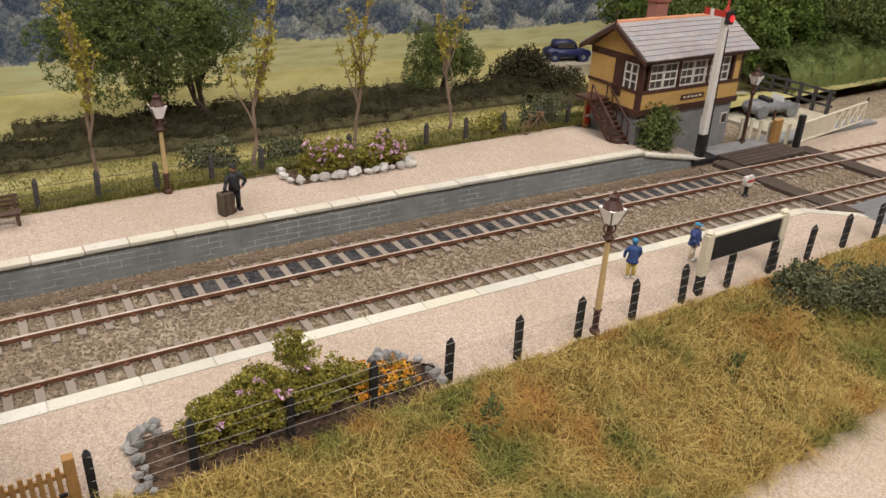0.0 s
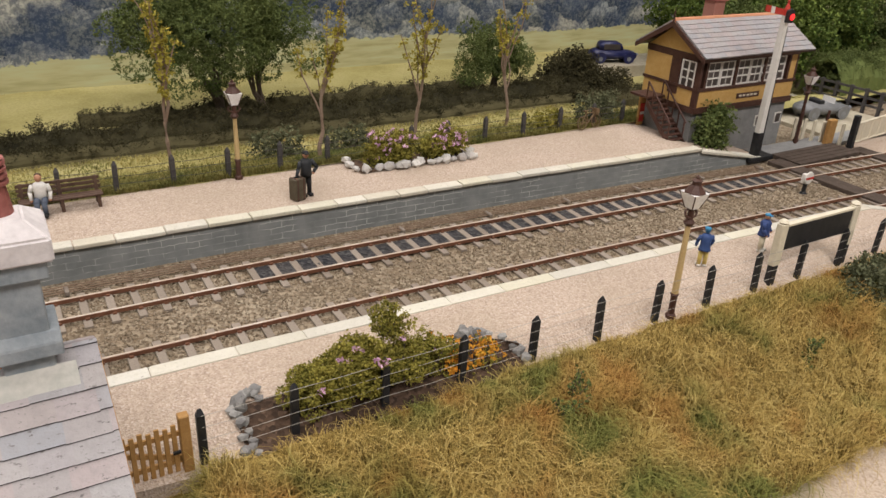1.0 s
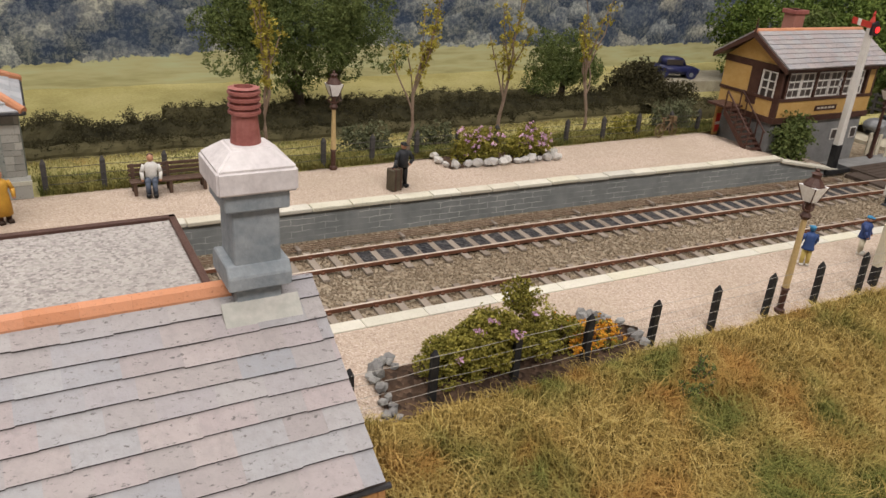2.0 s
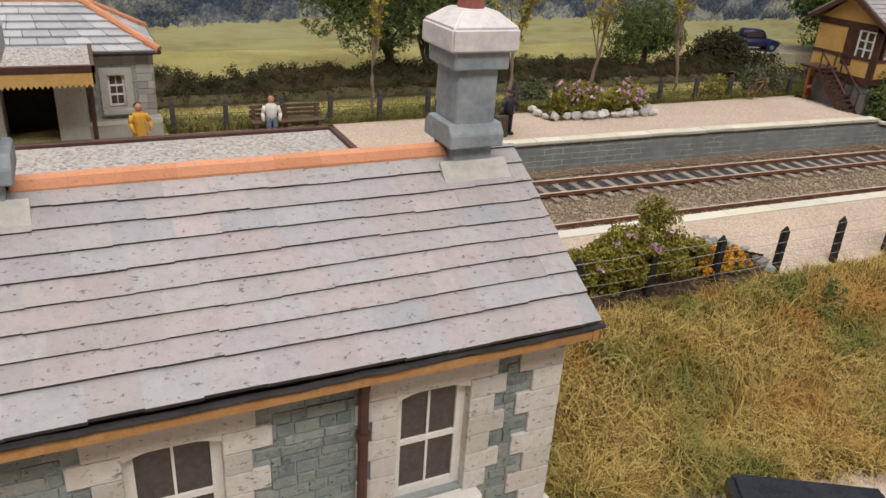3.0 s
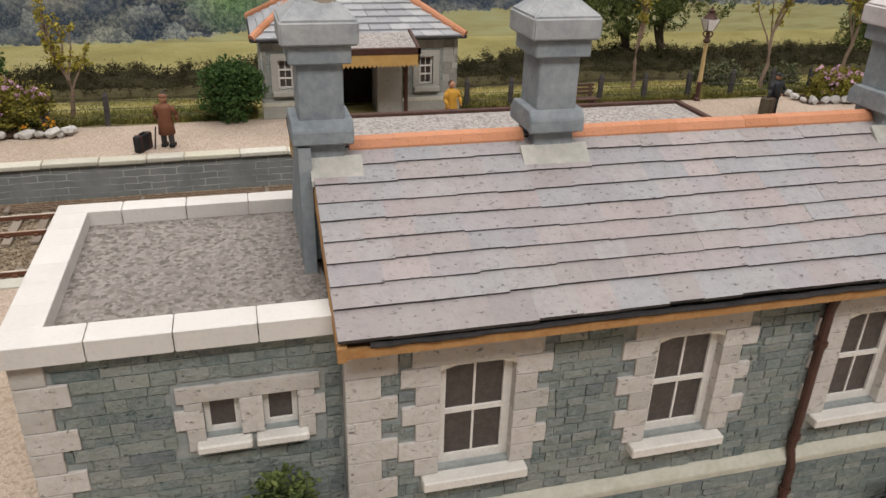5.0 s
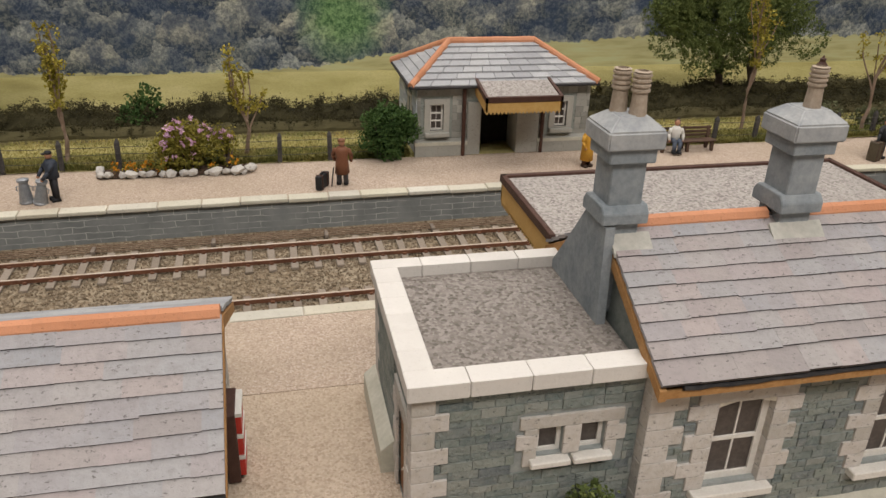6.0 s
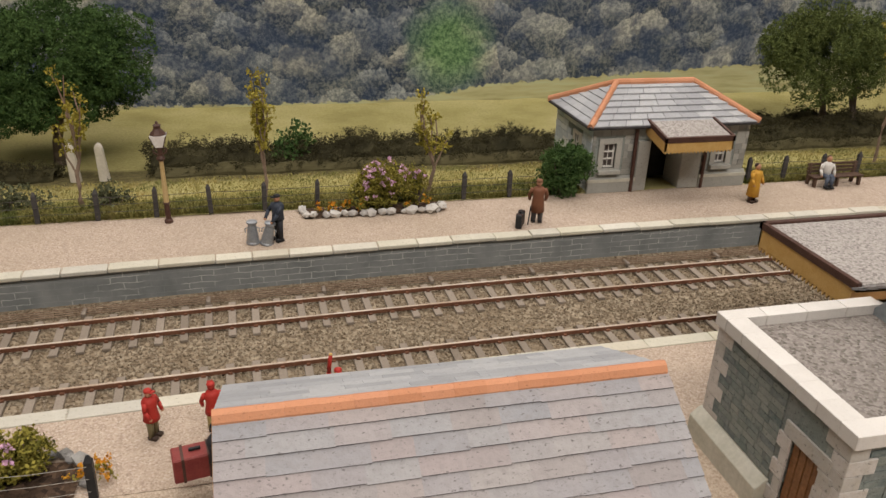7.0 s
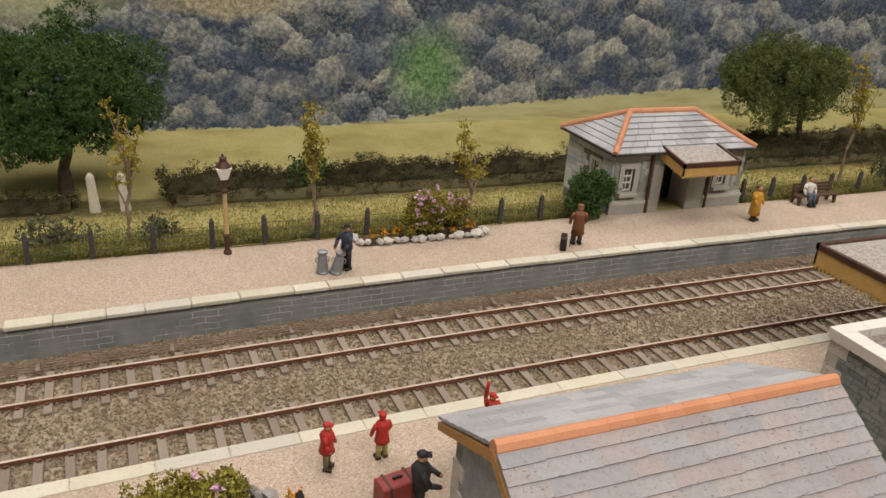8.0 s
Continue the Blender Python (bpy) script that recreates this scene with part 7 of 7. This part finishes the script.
figurine("figurine", -24.62, 15.32, 1.0, 1.32, [DKB, (0.07, 0.07, 0.08), RED, (0.62, 0.40, 0.14), RED], "painted model schoolchild in red waving a hand", 10, 0.15, arm={-1: ((-0.30, 0.0, 1.75), (-0.22, 0.0, 2.38))})
figurine("figurine", -27.35, 13.15, 1.0, 1.72, [BLK, BLK, (0.035, 0.035, 0.04), SKIN, (0.02, 0.02, 0.03)], "painted model porter in black carrying a red trunk", 70, 0.0, arm={-1: ((-0.3, -0.2, 1.1), (-0.2, -0.45, 1.0)), 1: ((0.3, -0.2, 1.1), (0.2, -0.45, 1.0))})
figurine("figurine", 8.3, 26.35, 1.0, 1.72, [BLK, BLK, (0.03, 0.032, 0.036), SKIN, BLK], "painted model man in dark suit leaning on a case", 5, 0.0, arm={-1: ((-0.36, -0.1, 1.15), (-0.5, -0.2, 0.85)), 1: ((0.46, 0.0, 1.1), (0.26, -0.1, 0.92))})
figurine("figurine", -25.65, 26.25, 1.0, 1.75, [BLK, (0.03, 0.03, 0.035), (0.04, 0.05, 0.07), SKIN, BLK], "painted model porter in dark waistcoat with milk churns", -60, 0.0, arm={-1: ((-0.3, -0.2, 1.15), (-0.2, -0.42, 0.9)), 1: ((0.3, -0.2, 1.15), (0.25, -0.42, 0.9))})
figurine("figurine", -15.52, 26.4, 1.0, 1.75, [BLK, (0.10, 0.10, 0.11), (0.21, 0.085, 0.045), SKIN, (0.24, 0.11, 0.06)], "painted model man in brown overcoat and hat", 165, 0.38, wide=1.05)
figurine("figurine", -5.3, 27.1, 1.0, 1.68, [DKB, (0.12, 0.06, 0.04), (0.62, 0.33, 0.045), SKIN, (0.06, 0.03, 0.02)], "painted model woman in long yellow coat", 20, 0.55, False, wide=1.05)
figurine("figurine", -0.62, 28.42, 1.06, 1.7, [BLK, (0.09, 0.11, 0.15), (0.72, 0.70, 0.66), SKIN, (0.10, 0.06, 0.03)], "painted model person in white shirt seated on the bench", -10, 0.0, False, True)
solo("walking_stick", rod(B(), (-15.95, 26.2, 1.0), (-15.85, 26.28, 1.75), 0.025), BLACKPAINT, "thin black walking stick beside the figurine", "stick")

# ---- luggage, churns, bench ----
def case(name, x, y, z, w, d, h, mat, label, rz):
    t = thing(name, x, y, z, rz, label, "luggage", local=True)
    part("body", bev(box(B(), -w / 2, -d / 2, 0, w / 2, d / 2, h), 0.03), mat, t)
    part("handle", bev(box(B(), -0.12, -0.03, h, 0.12, 0.03, h + 0.07), 0.01), BLACKPAINT, t)
    for s in (-1, 1):
        part("strap", box(B(), s * w * 0.28 - 0.03, -d / 2 - 0.012, -0.0, s * w * 0.28 + 0.03, d / 2 + 0.012, h + 0.012), BROWNPAINT, t)
    return t


case("suitcase", -16.3, 26.15, 1.0, 0.75, 0.24, 0.55, BLACKPAINT, "black leather suitcase standing on the platform", 60)
case("trunk", 7.86, 26.12, 1.0, 0.5, 0.42, 0.85, plain("olive_case", (0.075, 0.06, 0.04), (0.12, 0.10, 0.065), 0.7), "upright olive brown travelling case", 20)
case("trunk", -27.85, 13.3, 1.45, 0.95, 0.5, 0.6, plain("red_trunk", (0.20, 0.03, 0.03), (0.30, 0.06, 0.05), 0.45), "red-brown trunk carried by the porter", 10)
CHURN = plain("churn_metal", (0.25, 0.27, 0.30), (0.38, 0.40, 0.42), 0.45, 5, 18, 0.3, 0.6)


def churn(x, y, tilt, rz):
    t = thing("milk_churn", x, y, 1.0, rz, "dull grey metal milk churn on the platform", "churn", "milk churns", local=True)
    t.matrix_basis = pose(x * U, y * U, 1.0 * U, 0, tilt, rz)
    part("body", lathe(B(), [(0.25, 0), (0.25, 0.06), (0.23, 0.08), (0.17, 0.62), (0.14, 0.72), (0.19, 0.8)], 14), CHURN, t, smooth=False)
    part("lid", lathe(B(), [(0.2, 0.79), (0.2, 0.86), (0.06, 0.9)], 14), CHURN, t)
    for s in (-1, 1):
        bm = B()
        rod(bm, (s * 0.17, 0, 0.62), (s * 0.26, 0, 0.58), 0.02)
        rod(bm, (s * 0.26, 0, 0.58), (s * 0.24, 0, 0.42), 0.02)
        part("handle", bm, CHURN, t)


churn(-26.6, 26.15, 0, 0)
churn(-26.12, 26.0, 12, -10)


def bench(x, y, rz, label):
    t = thing("bench", x, y, 1.0, rz, label, "bench", local=True)
    for k in range(3):
        part("seat_slat", bev(box(B(), -1.35, -0.3 + 0.17 * k, 0.44, 1.35, -0.16 + 0.17 * k, 0.5), 0.01), BROWNWOOD, t)
    for k in range(3):
        part("back_slat", bev(box(B(), -1.35, 0.24 + 0.02 * k, 0.56 + 0.16 * k, 1.35, 0.29 + 0.02 * k, 0.68 + 0.16 * k), 0.01), BROWNWOOD, t)
    for s in (-1.2, 0, 1.2):
        part("leg", bev(prism(B(), [(-0.3, 0), (-0.16, 0), (-0.1, 0.36), (0.14, 0.36), (0.2, 0), (0.34, 0), (0.34, 1.02), (0.26, 1.02), (0.2, 0.44), (-0.28, 0.44)], "x", s - 0.06, s + 0.06), 0.008), BROWNWOOD, t)
    return t


bench(0.0, 28.55, 0, "dark brown slatted platform bench")

# ---- signals ----
sg = thing("semaphore_signal", 31.7, 24.25, 0.0, label="white semaphore signal post with red arm and ladder", category="signal")
part("base", bev(box(B(), 31.1, 23.95, -0.1, 32.9, 24.75, 0.15), 0.03), BLACKPAINT, sg)
part("post_foot", bev(box(B(), 31.48, 24.08, 0.1, 31.88, 24.42, 1.4), 0.02), BLACKPAINT, sg, "black painted foot")
part("post", bev(prism(B(), [(31.5, 1.4), (31.86, 1.4), (31.79, 7.3), (31.57, 7.3)], "y", 24.1, 24.4), 0.02), WHITEPAINT, sg, "white painted wooden post")
part("finial", lathe(B(), [(0.13, 7.3), (0.15, 7.4), (0.05, 7.7), (0.07, 7.8), (0.01, 7.95)], 8, 31.68, 24.25), REDPAINT, sg)
arm = part("arm", bev(prism(B(), [(29.85, 7.42), (31.35, 7.16), (31.35, 7.44), (29.85, 7.72)], "y", 24.02, 24.08), 0.01), REDPAINT, sg, "red signal arm with a white band")
part("arm_band", prism(B(), [(30.2, 7.35), (30.45, 7.31), (30.45, 7.61), (30.2, 7.66)], "y", 23.995, 24.02), WHITEPAINT, arm)
part("spectacle", bev(prism(B(), [(31.4, 6.85), (31.95, 6.8), (32.0, 7.3), (31.75, 7.5), (31.4, 7.4)], "y", 23.98, 24.1), 0.03), BLACKPAINT, sg)
m = Mat("red_signal_lamp", 0.3)
m.color((0.8, 0.02, 0.02))
m.b.inputs["Emission Color"].default_value = (1.0, 0.03, 0.03, 1)
m.b.inputs["Emission Strength"].default_value = 1.6
part("lens", lathe(B(), [(0.15, 0), (0.15, 0.03), (0.1, 0.06)], 12), m.m, sg, "glowing red signal lens")
lens = [o for o in sg.children if o.name.startswith("lens")][0]
lens.data.transform(Matrix.Translation(ORIGIN[sg] * U))
lens.matrix_basis = pose((31.75 - 31.7) * U, (23.95 - 24.25) * U, 7.1 * U, 90)
ld = part("ladder", rod(B(), (32.45, 24.7, 0.1), (32.15, 24.55, 6.5), 0.03), BLACKPAINT, sg, "thin black ladder")
part("stile", rod(B(), (32.75, 24.7, 0.1), (32.4, 24.55, 6.5), 0.03), BLACKPAINT, ld)
for k in range(20):
    f = k / 20
    part("rung", rod(B(), (32.45 - 0.3 * f, 24.7 - 0.15 * f, 0.2 + 6.2 * f), (32.75 - 0.35 * f, 24.7 - 0.15 * f, 0.2 + 6.2 * f), 0.018, 0.018, 5), BLACKPAINT, ld)
for z in (3.0, 6.5):
    part("stay", rod(B(), (31.7, 24.3, z), (32.55 - 0.05 * z, 24.65, z), 0.05), BLACKPAINT, sg)
ds = thing("ground_signal", 30.3, 20.2, -0.2, label="small white ground disc signal with red bar", category="signal")
part("pedestal", lathe(B(), [(0.18, -0.2), (0.1, -0.1), (0.1, 0.2), (0.14, 0.28)], 8, 30.3, 20.2), BLACKPAINT, ds)
bm = lathe(B(), [(0.30, 0), (0.30, 0.05), (0.26, 0.07)], 16)
bm.transform(pose(30.3, 20.12, 0.58, 90))
part("disc", bm, WHITEPAINT, ds, "white disc")
part("disc_bar", box(B(), 30.04, 20.03, 0.53, 30.56, 20.05, 0.63), REDPAINT, ds)
part("lamp_case", bev(box(B(), 30.18, 20.14, 0.28, 30.42, 20.4, 0.72), 0.02), WHITEPAINT, ds)

# ---- beside the crossing ----
cg = thing("crossing_gate", 42.5, 24.0, 0.0, label="cream wooden level crossing gate with lattice end", category="gate")
gx0, gy0, gx1, gy1 = 38.9, 23.6, 46.6, 24.5
def along(f, z):
    return (gx0 + (gx1 - gx0) * f, gy0 + (gy1 - gy0) * f, z)
part("gate_post", bev(box(B(), 38.55, 23.35, -0.2, 38.85, 23.65, 1.75), 0.03), BLACKPAINT, cg, "black gate post")
part("top_rail", rod(B(), along(0, 1.2), along(1, 1.35), 0.07, 0.07, 4), CREAM, cg)
part("bottom_rail", rod(B(), along(0, 0.15), along(1, 0.15), 0.07, 0.07, 4), CREAM, cg)
for k in range(9):
    part("upright", rod(B(), along(k / 8, 0.15), along(k / 8, 1.2 + 0.15 * k / 8), 0.05, 0.05, 4), CREAM, cg)
    if k > 3 and k < 8:
        part("lattice", rod(B(), along(k / 8, 0.15), along((k + 1) / 8, 1.3), 0.04, 0.04, 4), CREAM, cg)
        part("lattice", rod(B(), along(k / 8, 1.3), along((k + 1) / 8, 0.15), 0.04, 0.04, 4), CREAM, cg)
bm = B()
prism(bm, [(along(0, 0)[0], along(0, 0)[1]), (along(0.5, 0)[0], along(0.5, 0)[1]), (along(0.5, 0)[0], along(0.5, 0)[1] + 0.05), (along(0, 0)[0], along(0, 0)[1] + 0.05)], "z", 0.18, 1.2)
part("panel", bm, CREAM, cg, "cream boarded panel")
part("finial", rod(B(), along(1, 1.3), along(1, 1.6), 0.08, 0.03), BLACKPAINT, cg)
wg = thing("wicket_fence", 37.7, 25.0, 0.0, label="low cream boarded fence beside the crossing", category="fence")
for k in range(6):
    part("board", bev(box(B(), 36.9 + 0.3 * k, 25.9 - 0.38 * k, -0.1, 37.17 + 0.3 * k, 25.98 - 0.38 * k, 1.15), 0.01), CREAM, wg)
# plain tan upright board beside the fence
part("buff_hut", bev(box(B(), 37.75, 24.3, -0.1, 38.35, 24.6, 1.35), 0.05), GATEWOOD, wg)
for x, y in ((36.3, 25.2), (38.2, 24.9)):
    solo("marker_post", rod(B(), (x, y, -0.1), (x + 0.05, y, 1.7), 0.09, 0.08), BROWNPAINT, "dark brown wooden post by the crossing", "post")
rf = thing("rail_fence", 46.6, 29.3, 0.0, label="weathered three-rail wooden fence behind the parked car", category="fence")
for k in range(6):
    y = 26.8 + 1.05 * k
    part("post", box(B(), 46.5, y, -0.3, 46.7, y + 0.18, 1.5), GREYPOST, rf)
for z in (0.4, 0.85, 1.3):
    part("rail", box(B(), 46.52, 26.6, z, 46.62, 32.4, z + 0.14), GREYPOST, rf)
# small pillar that carries a red and white sign
wp = thing("sign_pillar", 28.3, 29.2, 1.0, label="pale board with a red and white enamel sign", category="sign")
part("board", bev(box(B(), 28.1, 29.15, 0.8, 28.5, 29.3, 2.5), 0.03), GATEWOOD, wp)
part("enamel_sign", box(B(), 28.15, 29.12, 1.0, 28.45, 29.15, 2.0), REDPAINT, wp)
part("sign_band", box(B(), 28.15, 29.11, 1.4, 28.45, 29.12, 1.55), WHITEPAINT, wp)
for x, y in ((-34.75, 37.0), (-33.45, 36.9)):
    solo("stone_gatepost", bev(prism(B(), [(x - 0.22, -0.25), (x + 0.26, -0.25), (x + 0.10, 1.65), (x - 0.06, 1.85), (x - 0.24, 1.7)], "y", y - 0.2, y + 0.2), 0.05, 2), CREAMSTONE, "pale leaning stone gatepost in the field", "gatepost", "field gateposts")


# ---- vehicles ----
def car(x, y, z, rz, paint, label, open_top=False, s=1.0):
    t = thing("model_car", x, y, z, rz, label, "car", local=True)
    bm = B()
    prism(bm, [(-1.7 * s, 0.32), (1.75 * s, 0.32), (1.8 * s, 0.75), (0.7 * s, 0.95), (-1.2 * s, 0.98), (-1.75 * s, 0.8)], "y", -0.62 * s, 0.62 * s)
    body = part("body", bev(bm, 0.09, 2), paint, t, smooth=True)
    if not open_top:
        bm = B()
        prism(bm, [(-1.2 * s, 0.95), (0.75 * s, 0.95), (0.45 * s, 1.5), (-1.0 * s, 1.52)], "y", -0.55 * s, 0.55 * s)
        part("cabin", bev(bm, 0.08, 2), paint, t, smooth=True)
        for q in (-1, 1):
            part("side_window", box(B(), -0.9 * s, q * 0.56 * s - 0.01, 1.02, 0.4 * s, q * 0.56 * s + 0.01, 1.4), DIRTYGLASS, t)
    else:
        part("seat", bev(box(B(), -0.7, -0.5, 0.9, -0.3, 0.5, 1.2), 0.05), BLACKPAINT, t)
        part("windscreen", box(B(), 0.42, -0.5, 0.95, 0.46, 0.5, 1.3), CLEARGLASS, t)
    for wx in (-1.1 * s, 1.15 * s):
        for q in (-1, 1):
            w = lathe(B(), [(0.33 * s, -0.09), (0.36 * s, 0), (0.33 * s, 0.09)], 16)
            w.transform(pose(wx, q * 0.6 * s, 0.34 * s, 90))
            tyre = part("wheel", w, BLACKPAINT, t)
            hb = lathe(B(), [(0.17 * s, -0.1), (0.17 * s, 0.1)], 12)
            hb.transform(pose(wx, q * 0.61 * s, 0.34 * s, 90))
            part("hub", hb, CHURN, tyre)
            mg = lathe(B(), [(0.4 * s, -0.12), (0.42 * s, 0.12)], 14)
            mg.transform(pose(wx, q * 0.58 * s, 0.42 * s, 90))
            part("mudguard", mg, paint, t)
    for q in (-1, 1):
        part("headlamp", lathe(B(), [(0.06, 0.6), (0.12, 0.68), (0.06, 0.76)], 8, 1.82 * s, q * 0.4), CHURN, t)
    return t


GREYCAR = plain("grey_car_paint", (0.17, 0.175, 0.18), (0.24, 0.245, 0.25), 0.35, 2, 14, 0.05, 0.0, 0.5)
BLUECAR = plain("blue_car_paint", (0.012, 0.014, 0.06), (0.025, 0.03, 0.10), 0.35, 2, 14, 0.05, 0.0, 0.5)
BLACKCAR = plain("black_car_paint", (0.015, 0.018, 0.024), (0.03, 0.034, 0.042), 0.25, 2, 14, 0.05, 0.0, 0.5)
car(42.6, 28.2, -0.02, -12, GREYCAR, "grey open-topped model sports car parked by the crossing", True)
car(39.5, 44.0, 0.36, -20, BLUECAR, "dark blue model saloon car parked on the far lane")
SANDYTRACK = plain("stony_track", (0.34, 0.30, 0.22), (0.47, 0.43, 0.33), 0.95, 1.2, 8, 0.8)
solo("far_lane", prism(B(), [(37.3, 42.6), (47, 41.6), (47, 45.5), (36.6, 46.2)], "z", -0.6, 0.36), SANDYTRACK, "pale stony track behind the hedge", "road", kind="structure")
solo("car_park", box(B(), 39.5, 25.6, -0.6, 46.3, 33, -0.02), SANDYTRACK, "stony parking place beside the crossing", "ground", kind="structure")
vn = thing("model_van", 3.44, 6.32, YARD_Z, -30, "black boxy model van with canvas roof in the yard", "van", local=True)
part("body", bev(box(B(), -1.6, -0.72, 0.3, 0.9, 0.72, 1.25), 0.05, 2), BROWNPAINT, vn)
part("roof", bev(box(B(), -1.68, -0.76, 1.25, 0.95, 0.76, 1.72), 0.10, 2), BLACKCAR, vn, "glossy black roof")
part("bonnet", bev(box(B(), 0.9, -0.5, 0.35, 2.0, 0.5, 1.0), 0.06, 2), BLACKCAR, vn)
part("rear_window", box(B(), -1.62, -0.4, 0.9, -1.6, 0.4, 1.2), DIRTYGLASS, vn)
for wx in (-1.0, 1.45):
    for q in (-1, 1):
        w = lathe(B(), [(0.36, -0.08), (0.39, 0), (0.36, 0.08)], 16)
        w.transform(pose(wx, q * 0.7, 0.38, 90))
        part("wheel", w, BLACKPAINT, vn)
part("tail_lamp", box(B(), -1.66, -0.66, 0.55, -1.6, -0.56, 0.65), REDPAINT, vn)


# ---- bicycles ----
def bicycle(x, y, z, rz, lean, mat, label):
    t = thing("bicycle", x, y, z, rz, label, "bicycle", "bicycles", local=True)
    t.matrix_basis = pose(x * U, y * U, z * U, lean, 0, rz)
    for wx in (-0.52, 0.52):
        bm = B()
        for i in range(20):
            a, b = 2 * math.pi * i / 20, 2 * math.pi * (i + 1) / 20
            rod(bm, (wx + 0.33 * math.cos(a), 0, 0.35 + 0.33 * math.sin(a)), (wx + 0.33 * math.cos(b), 0, 0.35 + 0.33 * math.sin(b)), 0.028, 0.028, 5)
        w = part("wheel", bm, mat, t)
        bm = B()
        for i in range(8):
            a = math.pi * i / 8
            rod(bm, (wx - 0.32 * math.cos(a), 0, 0.35 - 0.32 * math.sin(a)), (wx + 0.32 * math.cos(a), 0, 0.35 + 0.32 * math.sin(a)), 0.008, 0.008, 4)
        part("spoke", bm, mat, w, kind="stuff")
    bm = B()
    for p, q in (((-0.52, 0, 0.35), (-0.08, 0, 0.33)), ((-0.52, 0, 0.35), (-0.2, 0, 0.85)), ((-0.08, 0, 0.33), (-0.2, 0, 0.9)), ((-0.2, 0, 0.82), (0.36, 0, 0.82)), ((-0.08, 0, 0.33), (0.37, 0, 0.75)), ((0.34, 0, 0.95), (0.52, 0, 0.35))):
        rod(bm, p, q, 0.03, 0.03, 6)
    part("frame", bm, mat, t)
    part("saddle", bev(prism(B(), [(-0.34, 0.9), (-0.06, 0.93), (-0.06, 0.97), (-0.34, 0.99)], "y", -0.07, 0.07), 0.015), mat, t)
    bm = B()
    rod(bm, (0.34, -0.24, 1.02), (0.34, 0.24, 1.02), 0.025)
    rod(bm, (0.34, 0, 0.9), (0.34, 0, 1.02), 0.025)
    part("handlebar", bm, mat, t)
    part("basket", bev(box(B(), 0.4, -0.16, 0.72, 0.66, 0.16, 0.98), 0.02), mat, t)
    return t


bicycle(-1.3, 7.88, YARD_Z, 4, -14, BLACKPAINT, "black bicycle leaning against the station wall")
bicycle(-1.75, 7.62, YARD_Z, -4, -18, BLACKPAINT, "second black bicycle leaning on the first")
bicycle(24.7, 29.1, 1.0, 8, -10, plain("rusty_bike", (0.13, 0.08, 0.04), (0.22, 0.15, 0.08), 0.7), "rusty brown bicycle against the fence")
